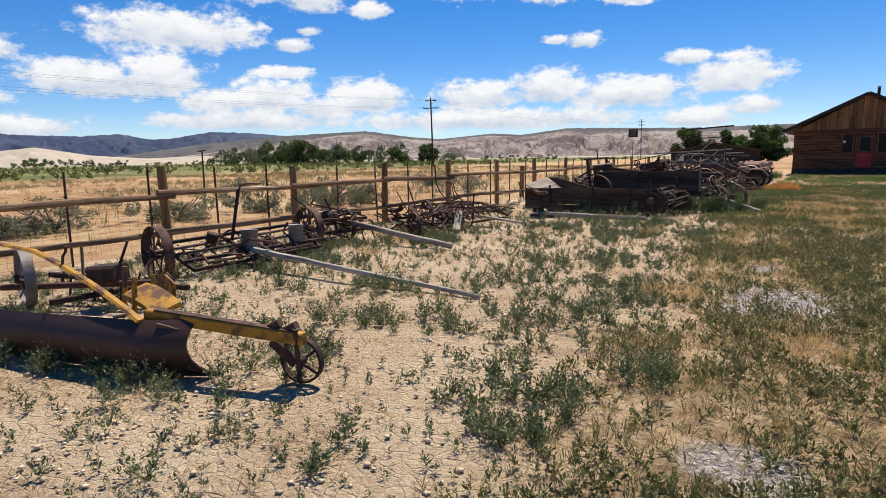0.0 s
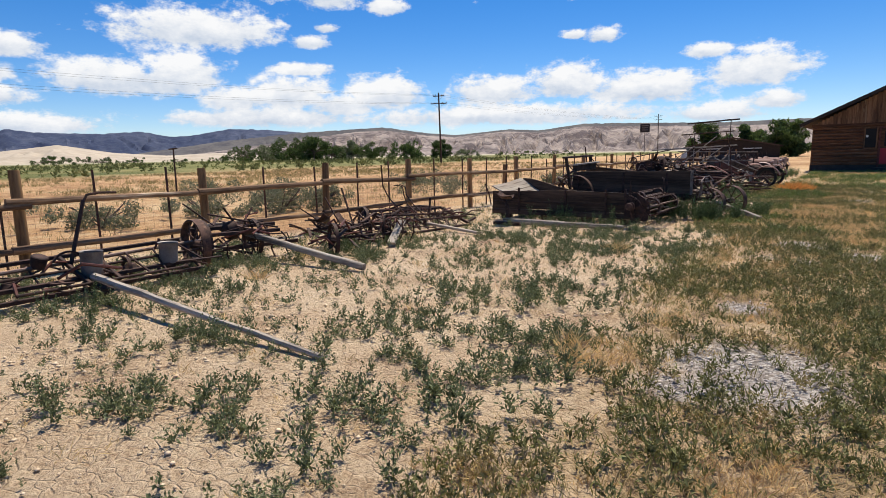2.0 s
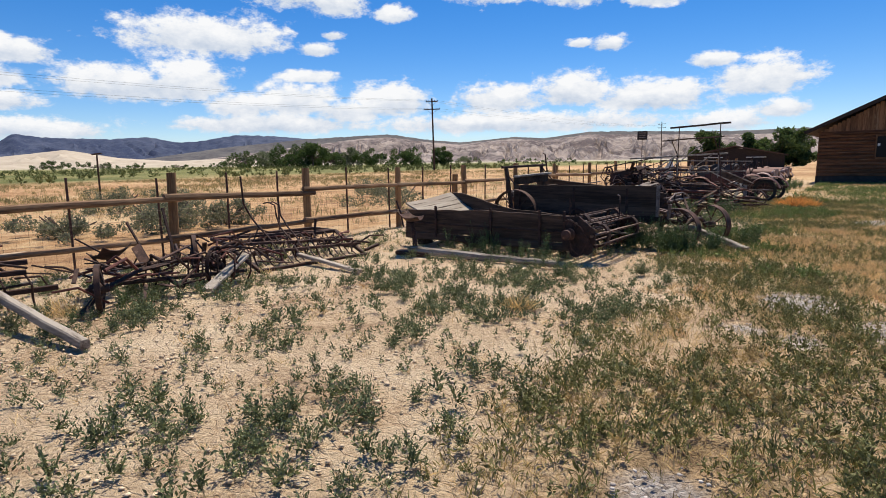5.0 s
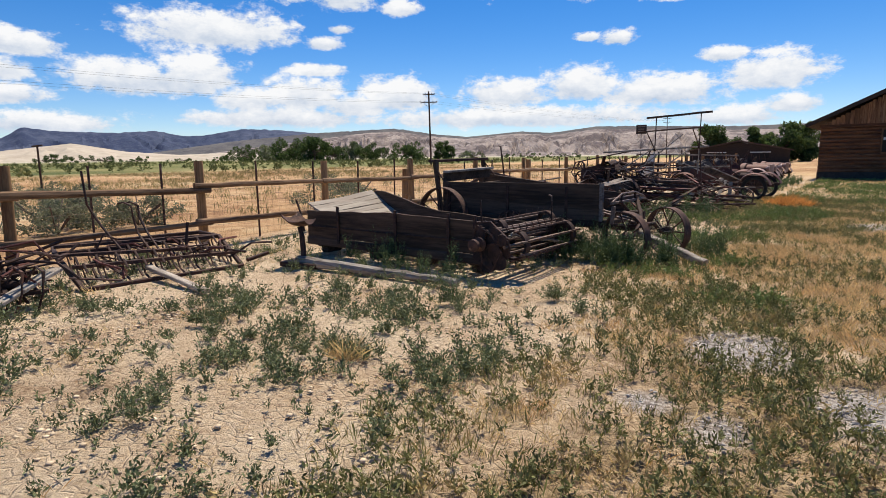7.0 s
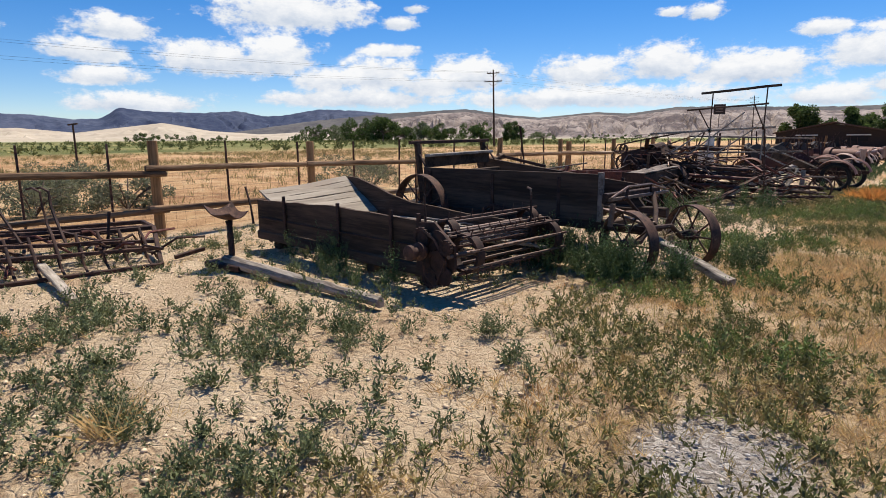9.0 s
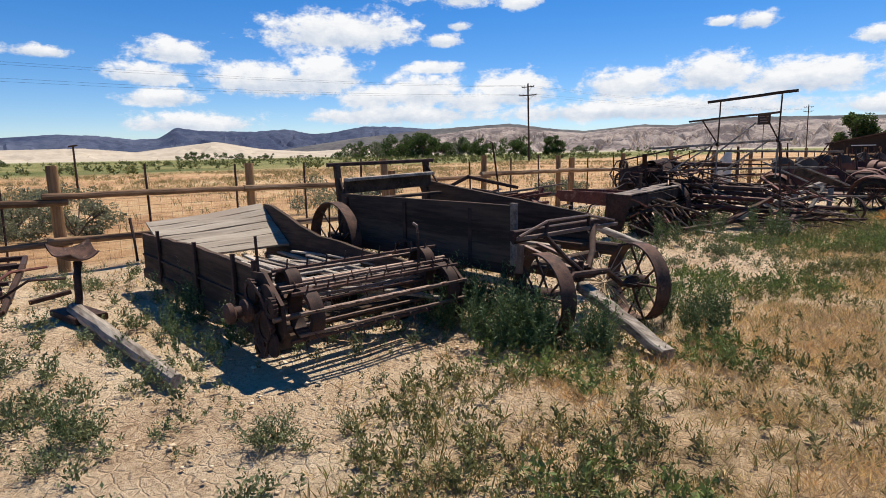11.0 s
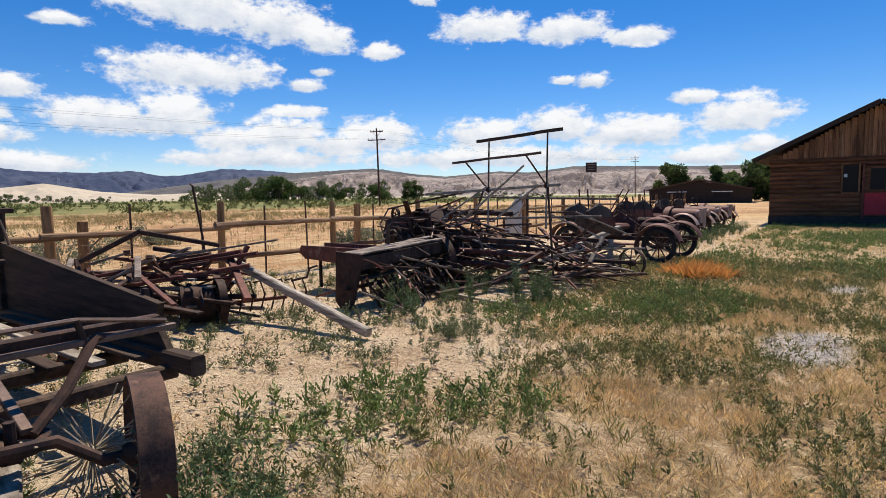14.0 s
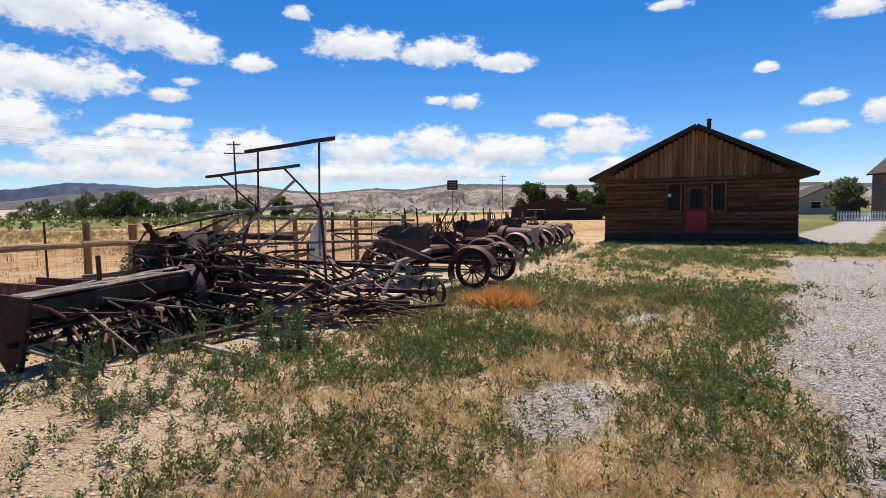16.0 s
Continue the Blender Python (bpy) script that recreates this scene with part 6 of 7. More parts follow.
def grain_drill():
    m = Machine("grain_drill", -5.3, 23.5, "broken grain drill with red trough and grey wooden seed box", "grain drill")
    a, b = Vector((-5.02, 22.45, 0.6)), Vector((-5.25, 25.0, 0.66))
    for dx, z0, z1 in ((0.18, 0.56, 0.74), (-0.20, 0.42, 0.78)):
        m.p("box_side", Shape().bar(a + Vector((dx, 0, z0 / 2 + z1 / 2 - 0.6)), b + Vector((dx, 0, z0 / 2 + z1 / 2 - 0.6)), 0.03, z1 - z0, (0, 0, 1), 0.1, 6, 0.006), DARK_WOOD)
    for dx, w, f, drop in ((-0.12, 0.12, 1.0, 0.0), (0.01, 0.11, 0.72, 0.012), (0.13, 0.13, 0.9, 0.02)):
        m.p("lid_board", Shape().bar(a + Vector((dx, 0, 0.175)), a.lerp(b, f) + Vector((dx - 0.02, 0, 0.2 - drop)), w, 0.028, (0, 0, 1), 0.2, 10, 0.01), BROWN_GREY, "weathered grey-brown lid board")
    m.p("lid_board", Shape().bar((-4.72, 23.1, 0.70), (-4.55, 24.7, 0.28), 0.12, 0.025, (0, 0, 1), 0.2, 6, 0.01), BROWN_GREY, "slipped grey-brown lid board")
    m.p("box_floor", Shape().bar(a + Vector((0, 0, -0.18)), b + Vector((0, 0, -0.18)), 0.4, 0.03), DARK_WOOD)
    m.p("end_plate", Shape().plate([(-4.76, 22.42, 0.78), (-5.26, 22.42, 0.80), (-5.30, 22.42, 0.1), (-5.20, 22.42, 0.0), (-4.98, 22.42, 0.02), (-4.86, 22.42, 0.4)], 0.04, (0, 1, 0)), DARK_IRON)
    m.p("end_plate", Shape().plate([(-5.0, 25.0, 0.84), (-5.5, 25.0, 0.84), (-5.5, 25.0, 0.1), (-5.2, 25.0, 0.05), (-5.05, 25.0, 0.4)], 0.04, (0, 1, 0)), DARK_IRON)
    trough = m.p("trough", Shape().loft([[(-7.15, y, 0.62), (-7.0, y, 0.52), (-5.75, y, 0.46), (-5.62, y, 0.74), (-7.1, y, 0.74)] for y in (23.35, 23.40)]), RED_IRON, "rusted red sheet trough")
    m.p("trough_side", Shape().bar((-7.1, 23.9, 0.64), (-5.7, 23.9, 0.64), 0.03, 0.22), RED_IRON, "", trough)
    m.p("trough_floor", Shape().bar((-7.05, 23.63, 0.52), (-5.7, 23.63, 0.5), 0.5, 0.02), RED_IRON, "", trough)
    m.p("trough_end", Shape().bar((-5.68, 23.38, 0.62), (-5.68, 23.9, 0.62), 0.02, 0.22), RED_IRON, "", trough)
    m.bars("leg", DARK_IRON, 0.05, 0.05, ((-5.75, 23.4, 0.5), (-5.7, 23.4, 0.0)), ((-6.9, 23.6, 0.5), (-6.9, 23.6, 0.0)), ((-5.1, 24.0, 0.42), (-5.1, 24.0, 0.0)))
    m.bars("stake", DARK_WOOD, 0.05, 0.04, ((-5.25, 23.5, 0.6), (-5.2, 23.45, 1.12)))
    for k in range(12):
        y = 22.65 + 0.19 * k
        x = -4.85 - 0.06 * k / 12
        m.p("seed_tube", Shape().tube([(x - 0.1, y, 0.42), (x, y, 0.3), (x + 0.12, y + 0.05, 0.16), (x + 0.16, y + 0.1, 0.03)], 0.02, 6), DARK_IRON)
        m.p("disc", Shape().lathe((x + 0.12, y + 0.05, 0.13), (0.3, 1, 0), [(0, 0.03), (0.008, 0.13), (0.014, 0.13), (0.02, 0.03)], 14), DARK_IRON)
        if k % 2:
            q = random.uniform(-0.25, 0.25)
            m.p("drag_bar", Shape().bar((x + 0.05, y, 0.42), (x + 0.35 + abs(q), y + q - 0.2, 0.03), 0.03, 0.02), RUST if k % 3 else BRIGHT_IRON)
    m.bars("slat", BROWN_GREY, 0.04, 0.025, ((-4.75, 22.35, 0.28), (-4.30, 22.75, 0.02)), ((-4.7, 22.9, 0.6), (-4.3, 23.2, 0.1)), ((-4.85, 23.3, 0.62), (-4.45, 23.9, 0.12)))
    loose_iron(m, 61, 80, (-5.3, 22.5, 0.05), (-4.45, 25.0, 0.62))
    m.rods("axle", DARK_IRON, 0.03, ((-5.0, 22.3, 0.3), (-5.2, 25.3, 0.3)))


wrecked_mower()
grain_drill()


def grain_binder():
    m = Machine("grain_binder", -4.8, 25.8, "wrecked grain binder with a tall wooden reel and tangled rusted frame", "binder")
    hub_l, hub_r = Vector((-4.79, 25.74, 1.65)), Vector((-3.57, 25.58, 1.70))
    ax = (hub_r - hub_l).normalized()
    c = (hub_l + hub_r) / 2
    s, u = Vector((0, 1, 0)), Vector((0, 0, 1))
    m.p("reel_shaft", Shape().bar(hub_l - ax * 1.6, hub_r + ax * 0.25, 0.05, 0.05), GREY_WOOD, "weathered reel shaft")
    for k, R, w in ((0, 0.89, 0.026), (1, 0.89, 0.022), (3, 0.72, 0.03)):
        a = radians(88 + 60 * k)
        d = s * math.cos(a) + u * math.sin(a)
        for h in (hub_l, hub_r):
            m.p("reel_arm", Shape().bar(h, h + d * R, w, 0.022, ax), DARK_WOOD if k < 2 else GREY_WOOD)
        if k < 2:
            m.p("reel_bat", Shape().bar(c + d * R - ax * 0.9, c + d * R + ax * 0.9, 0.055 if k == 0 else 0.038, 0.03, s, 0.15, 5, 0.006), DARK_WOOD, "long wooden reel slat")
    for h in (hub_l, hub_r):
        m.p("reel_hub", Shape().lathe(h - ax * 0.03, ax, [(0, 0.02), (0.01, 0.05), (0.05, 0.05), (0.06, 0.02)], 12), DARK_IRON)
    # frame
    m.bars("reel_post", RUST, 0.032, 0.03, ((-5.4, 25.7, 0.3), (-4.9, 25.75, 1.65)), ((-3.4, 25.5, 0.15), (-3.55, 25.58, 1.7)))
    m.bars("brace", GREY_WOOD, 0.05, 0.03, ((-5.6, 25.2, 1.05), (-4.75, 25.6, 1.70)), ((-5.05, 25.3, 1.12), (-4.0, 25.6, 2.05)), ((-4.5, 25.4, 1.1), (-3.7, 25.55, 1.72)))
    m.bars("long_rail", BROWN_GREY, 0.045, 0.04, ((-6.2, 25.3, 1.10), (-3.0, 26.6, 1.16)), ((-5.5, 26.3, 1.52), (-2.9, 27.2, 1.45)))
    m.bars("frame_bar", DARK_IRON, 0.07, 0.07, ((-6.4, 24.9, 0.35), (-2.6, 26.4, 0.25)), ((-6.5, 26.2, 0.4), (-2.7, 27.2, 0.30)), ((-6.3, 25.0, 0.75), (-3.6, 25.6, 0.62)), ((-6.3, 26.4, 0.85), (-3.2, 27.0, 0.7)), ((-5.2, 24.7, 0.3), (-4.9, 26.8, 0.32)), ((-3.2, 25.4, 0.22), (-3.0, 27.2, 0.24)))
    m.bars("cutter_bar", DARK_IRON, 0.12, 0.05, ((-4.05, 24.95, 0.16), (-2.45, 27.3, 0.10)), ((-4.4, 23.6, 0.10), (-4.0, 25.1, 0.16)))
    for k in range(16):
        p = Vector((-4.05, 24.95, 0.18)).lerp(Vector((-2.45, 27.3, 0.12)), (k + 0.5) / 16)
        m.p("guard_finger", Shape().rod(p, p + Vector((0.16, -0.11, -0.01)), 0.016, 0.005, 5), DARK_IRON)
    for k in range(7):
        p = Vector((-4.3, 25.4, 0.24)).lerp(Vector((-2.9, 27.2, 0.22)), k / 6)
        m.p("platform_slat", Shape().bar(p, p + Vector((-1.0, 0.5, 0.05 + 0.02 * k)), 0.07, 0.02), BROWN_GREY if k % 2 else DARK_WOOD)
    # elevator deck and gear side
    for k in range(6):
        z = 0.55 + 0.14 * k
        x = -5.1 - 0.2 * k
        m.p("deck_board", Shape().bar((x, 25.0, z), (x - 0.06, 26.6, z + 0.03), 0.16, 0.025), DARK_WOOD if k % 2 else RUST)
    m.p("hood", Shape().sheet([[(-6.35 + 0.62 * a + 0.10 * math.sin(b * 3.14), 25.3 + 0.6 * b, 0.85 + 0.48 * math.sin(math.pi * (0.12 + 0.76 * a)) + 0.05 * b) for a in (0, 0.2, 0.4, 0.6, 0.8, 1.0)] for b in (0, 0.3, 0.6, 1.0)], 0.012), DARK_IRON, "dark rusted sheet-iron hood")
    m.p("side_sheet", Shape().sheet([[(-6.7 + 0.7 * a, 25.05 + 0.05 * b, 0.35 + 0.75 * b + 0.18 * a * b) for a in (0, 0.5, 1)] for b in (0, 0.5, 1)], 0.012), DARK_IRON)
    for x, y, z, R in ((-7.0, 25.75, 1.19, 0.14), (-6.85, 25.4, 0.85, 0.2), (-6.3, 25.0, 0.8, 0.16), (-5.6, 25.0, 0.7, 0.12), (-4.9, 25.2, 0.55, 0.14), (-6.0, 24.95, 1.05, 0.1)):
        g = m.p("gear", Shape().hoop((x, y, z), (0.3, 1, 0), R, 0.05, 0.03, 22), DARK_IRON)
        for k in range(5):
            a = 2 * math.pi * k / 5
            m.p("gear_spoke", Shape().rod((x, y, z), (x + R * 0.9 * math.cos(a), y - 0.3 * R * 0.9 * math.cos(a), z + R * 0.9 * math.sin(a)), 0.012, None, 5), DARK_IRON, "", g)
    m.wheel((-5.25, 24.75, 0.44), (0.25, 1, 0), 0.45, 0.16, 12, DARK_IRON, hub=0.09)
    m.wheel((-2.75, 27.5, 0.26), (0.25, 1, 0), 0.27, 0.08, 8, DARK_IRON)
    m.rods("roller", RED_IRON, 0.045, ((-5.0, 24.95, 0.62), (-3.5, 25.35, 0.55)), ((-5.1, 24.9, 0.42), (-3.7, 25.2, 0.38)))
    m.rods("roller", RUST, 0.05, ((-5.2, 25.2, 0.8), (-3.8, 25.6, 0.74)), ((-6.0, 25.9, 1.25), (-4.6, 26.3, 1.2)))
    m.p("divider_board", Shape().bar((-4.2, 24.6, 0.06), (-3.55, 25.35, 0.62), 0.16, 0.03), RUST)
    m.p("tongue", Shape().bar((-4.08, 24.95, 0.18), (-3.62, 29.3, 0.80), 0.10, 0.10, (0, 0, 1), 0.16, 8, 0.008), GREY_WOOD, "long grey wooden pole")
    m.bars("upright", GREY_WOOD, 0.10, 0.03, ((-3.35, 26.9, 0.25), (-3.2, 27.2, 0.75)), ((-3.1, 27.3, 0.2), (-3.1, 27.35, 0.7)))
    m.bars("side_board", DARK_WOOD, 0.04, 0.16, ((-3.9, 27.6, 1.05), (-3.2, 28.3, 0.75)))
    m.bars("rake_arm", GREY_WOOD, 0.05, 0.03, ((-3.9, 27.6, 1.2), (-3.0, 28.2, 0.72)), ((-4.3, 26.9, 1.25), (-3.2, 27.7, 0.6)))
    rng = random.Random(7)
    for k in range(90):
        a = Vector((rng.uniform(-6.9, -2.9) if k % 2 else rng.uniform(-5.2, -2.9), rng.uniform(24.9, 27.2), rng.uniform(0.15, 1.15)))
        if a.x > -4.6:
            a.z *= 0.72
        b = a + Vector((rng.uniform(-0.9, 0.9), rng.uniform(-0.5, 0.5), rng.uniform(-0.35, 0.3)))
        b.z = max(b.z, 0.05)
        mat = (DARK_IRON, RUST, BROWN_GREY, RED_IRON, BRIGHT_IRON)[k % 5]
        if k % 3:
            m.p("rod", Shape().rod(a, b, rng.uniform(0.010, 0.022), None, 6), mat)
        else:
            m.p("strap", Shape().bar(a, b, rng.uniform(0.03, 0.07), 0.012), mat)
    for k in range(70):
        a = Vector((rng.uniform(-4.5, -2.9), rng.uniform(25.4, 27.6), rng.uniform(0.08, 0.72)))
        b = a + Vector((rng.uniform(-0.7, 0.7), rng.uniform(-0.5, 0.5), rng.uniform(-0.3, 0.25)))
        b.z = max(b.z, 0.04)
        m.p("frame_piece", Shape().bar(a, b, rng.uniform(0.03, 0.08), rng.uniform(0.014, 0.04)), (RED_IRON, DARK_IRON, RUST, DARK_WOOD, RED_IRON, BROWN_GREY)[k % 6])
    for k in range(7):
        a = Vector((rng.uniform(-6.6, -5.4), rng.uniform(24.9, 25.3), rng.uniform(0.4, 1.1)))
        m.p("spring_wire", Shape().tube([a, a + Vector((0.1, -0.15, 0.1)), a + Vector((0.3, -0.2, -0.05)), a + Vector((0.4, -0.25, -0.3))], 0.008, 5), BRIGHT_IRON)
    m.p("finger_bracket", Shape().tube([(-6.9, 25.3, 0.75), (-7.2, 25.5, 1.0), (-7.15, 25.7, 1.3), (-6.6, 25.9, 1.42), (-5.6, 26.2, 1.62)], 0.02), DARK_IRON)


grain_binder()


def scrap_heap():
    """Rods, straps, wheels and plates heaped between the drill and the binder."""
    m = Machine("scrap_heap", -5.7, 25.5, "dark tangled heap of rusted iron straps, rods and gears", "scrap")
    rng = random.Random(23)
    for k in range(240):
        a = Vector((rng.uniform(-6.5, -4.7), rng.uniform(24.8, 26.3), rng.uniform(0.05, 1.35)))
        top = 1.46 - 0.62 * abs(a.x + 5.75)
        a.z = min(a.z, top)
        b = a + Vector((rng.uniform(-0.6, 0.6), rng.uniform(-0.5, 0.5), rng.uniform(-0.3, 0.3)))
        b.z = min(max(b.z, 0.03), top + 0.15)
        mat = (DARK_IRON, DARK_IRON, RUST, RED_IRON, DARK_WOOD, BRIGHT_IRON)[k % 6]
        if k % 3 == 0:
            m.p("strap", Shape().bar(a, b, rng.uniform(0.04, 0.10), 0.014), mat)
        elif k % 3 == 1:
            m.p("rod", Shape().rod(a, b, rng.uniform(0.010, 0.024), None, 6), mat)
        else:
            c = a.lerp(b, 0.5) + Vector((rng.uniform(-0.15, 0.15), rng.uniform(-0.15, 0.15), rng.uniform(0.0, 0.12)))
            m.p("bent_rod", Shape().tube([a, c, b], rng.uniform(0.010, 0.02), 6), mat)
    for k in range(9):
        c = Vector((rng.uniform(-6.3, -5.0), rng.uniform(24.9, 25.7), rng.uniform(0.2, 1.0)))
        m.p("ring", Shape().hoop(c, (rng.uniform(-1, 1), 1, rng.uniform(-0.4, 0.4)), rng.uniform(0.08, 0.2), 0.04, 0.025, 20), DARK_IRON)
    for k in range(16):
        c = Vector((rng.uniform(-6.3, -5.2), rng.uniform(25.1, 26.1), rng.uniform(0.1, 0.85)))
        m.p("plate", Shape().plate([c, c + Vector((0.35, 0.05, 0.1)), c + Vector((0.3, 0.1, 0.4)), c + Vector((-0.05, 0.08, 0.33))], 0.012), DARK_IRON if k % 2 else RED_IRON)


scrap_heap()
sheet_rows = [[(-6.28 + 0.55 * a - 0.1 * b * a, 28.9 + 0.1 * math.sin(a * 5 + b * 2), 0.55 + 1.02 * b * (0.45 + 0.55 * a) + 0.03 * math.sin(a * 9)) for a in (0, 0.25, 0.5, 0.75, 1)] for b in (0, 0.33, 0.66, 1)]
canvas = part("canvas_sheet", Shape().sheet(sheet_rows, 0.006), CANVAS)
tagged(canvas, "bleached white canvas sheet draped over an iron frame", "canvas")
rack = Machine("iron_rack", -6.0, 29.0, "rusted iron rack standing behind the binder", "rack")
rack.bars("post", DARK_IRON, 0.05, 0.05, ((-6.35, 29.0, 0), (-6.3, 28.95, 1.0)), ((-5.70, 29.0, 0), (-5.68, 28.97, 1.6)), ((-4.6, 29.4, 0), (-4.6, 29.4, 1.2)))
rack.bars("rail", DARK_IRON, 0.05, 0.04, ((-6.35, 29.0, 0.55), (-4.6, 29.4, 0.55)), ((-5.7, 29.0, 1.15), (-4.6, 29.4, 1.12)))


# ---- old automobiles in a row ----
def old_car(x, y, rz, pale, label, top, stripped=False):
    e = thing("old_car", x, y, 0, rz, label, "car", "rusted cars in a row")
    body = part("body", Shape().sheet([[(-1.0 - 1.0 * t, sy, z) for t in (0, 0.5, 1)] for sy, z in ((-0.62, 0.55), (-0.64, 0.8), (-0.62, 0.98), (-0.6, 0.80), (-0.55, 0.55), (0.55, 0.55), (0.6, 0.8), (0.62, 0.98), (0.64, 0.8), (0.62, 0.55))], 0.02), CAR_BODY, e)
    for sx in (-1.05, 1.05):
        part("frame_rail", Shape().bar((0.55, sx * 0.38, 0.5), (-2.5, sx * 0.4, 0.52), 0.05, 0.1), DARK_IRON, e)
    if not stripped:
        part("cowl", Shape().sheet([[(-0.75 + 0.02 * i, 0.55 * math.cos(math.pi * j / 8), 0.55 + 0.52 * math.sin(math.pi * j / 8)) for j in range(9)] for i in (0, 10)], 0.015), CAR_BODY, e)
    part("engine", Shape().bar((-0.55, 0, 0.68), (0.2, 0, 0.66), 0.3, 0.34, (0, 0, 1), 0.2), DARK_IRON, e)
    if not stripped:
        part("radiator", Shape().bar((0.38, 0, 0.42), (0.40, 0, 1.02), 0.5, 0.09, (1, 0, 0), 0.25), CAR_PALE if pale else DARK_IRON, e)
    if not stripped:
        part("hood", Shape().sheet([[(-0.7 + 1.0 * i, 0.34 * math.cos(math.pi * j / 8) * (1 - 0.2 * i), 0.72 + 0.30 * math.sin(math.pi * j / 8) * (1 - 0.1 * i)) for j in range(9)] for i in (0, 0.5, 1)], 0.012), CAR_BODY, e)
    for px, pz in ((-1.35, 0.72), (-1.95, 0.74)):
        seat = part("seat", Shape().bar((px, -0.52, pz), (px, 0.52, pz), 0.5, 0.18, (0, 0, 1), 0.35), SEAT_CLOTH if px < -1.5 else CAR_BODY, e)
        part("seat_back", Shape().sheet([[(px - 0.26 - 0.1 * b, 0.60 * a, pz + 0.05 + 0.48 * b * (1 - 0.25 * a * a)) for a in (-1, -0.6, 0, 0.6, 1)] for b in (0, 0.4, 0.8, 1)], 0.09), SEAT_CLOTH, seat)
    for sx in (-1, 1):
        part("windscreen_post", Shape().bar((-0.72, sx * 0.52, 0.95), (-0.80, sx * 0.52, 1.45), 0.035, 0.03), DARK_IRON, e)
        if top:
            part("roof_bow", Shape().bar((-2.1, sx * 0.55, 0.95), (-2.15, sx * 0.55, 1.68), 0.04, 0.03), DARK_IRON, e)
            part("roof_bow", Shape().bar((-1.3, sx * 0.55, 0.95), (-0.9, sx * 0.55, 1.66), 0.04, 0.03), DARK_IRON, e)
        for wx in (0.05, -2.15):
            R = 0.39
            c = (wx, sx * 0.72, R)
            wheel = part("wheel", Shape().hoop(c, (0, 1, 0), R - 0.06, 0.06, 0.025, 26), RUST, e)
            s = Shape()
            pr = [(0.052 * math.cos(2 * math.pi * k / 8), 0.058 * math.sin(2 * math.pi * k / 8)) for k in range(8)]
            s.loft([[(c[0] + (R - 0.055 + p[1]) * math.cos(a), c[1] + p[0], c[2] + (R - 0.055 + p[1]) * math.sin(a)) for p in pr] for a in [2 * math.pi * i / 26 for i in range(26)]], closed=True)
            part("tyre", s, RUBBER, wheel)
            part("hub", Shape().lathe((c[0], c[1] - 0.09, c[2]), (0, 1, 0), [(0, 0.03), (0.03, 0.06), (0.14, 0.07), (0.18, 0.04)], 12), DARK_IRON, wheel)
            for k in range(12):
                a = 2 * math.pi * k / 12
                part("spoke", Shape().rod((c[0] + 0.05 * math.cos(a), c[1], c[2] + 0.05 * math.sin(a)), (c[0] + (R - 0.07) * math.cos(a), c[1], c[2] + (R - 0.07) * math.sin(a)), 0.017, 0.013, 6), RUST, wheel)
            FR = 0.50
            a0, a1 = (15, 205) if wx > -1 else (0, 175)
            rows = []
            for i in range(13):
                a = radians(a0 + (a1 - a0) * i / 12)
                rows.append([(c[0] + FR * math.cos(a), c[1] + w, c[2] + 0.02 + FR * 0.98 * math.sin(a) - 0.05 * abs(w) / 0.14) for w in (-0.14, -0.05, 0.05, 0.14)])
            part("fender", Shape().sheet(rows, 0.012), CAR_PALE if pale and wx > -1 else CAR_BODY, e, "curved rusted fender")
        if not stripped:
            part("headlamp", Shape().lathe((0.42, sx * 0.42, 0.86), (1, 0, 0), [(-0.12, 0.03), (-0.06, 0.09), (0.02, 0.115), (0.05, 0.12), (0.04, 0.10)], 18), CAR_PALE if pale else CAR_BODY, e)
        part("running_board", Shape().bar((-0.4, sx * 0.72, 0.40), (-1.8, sx * 0.72, 0.40), 0.24, 0.03), CAR_BODY, e)
    part("axle", Shape().rod((0.05, -0.8, 0.39), (0.05, 0.8, 0.39), 0.03), DARK_IRON, e)
    part("axle", Shape().rod((-2.15, -0.8, 0.39), (-2.15, 0.8, 0.39), 0.035), DARK_IRON, e)
    part("steering_column", Shape().rod((-0.5, -0.25, 0.75), (-1.1, -0.25, 1.15), 0.018), DARK_IRON, e)
    part("steering_wheel", Shape().hoop((-1.1, -0.25, 1.15), (-0.8, 0, 0.55), 0.2, 0.025, 0.025, 20), DARK_IRON, e)
    return e


old_car(-2.90, 30.55, -4, False, "rusted open-top car body with a large fender over the front wheel", False, True)
old_car(-4.0, 33.8, 9, False, "red-brown rusted open car with bare roof bows", True, True)
old_car(-3.9, 37.2, -8, True, "rusted open car with a bleached pale front fender", False)
old_car(-4.0, 40.2, 6, True, "rusted open car with bare roof bows and pale fenders", True)
old_car(-4.1, 43.3, -5, True, "rusted open car with pale fenders near the barn", False)

# ---- ground cover ----
RNG = np.random.default_rng(11)


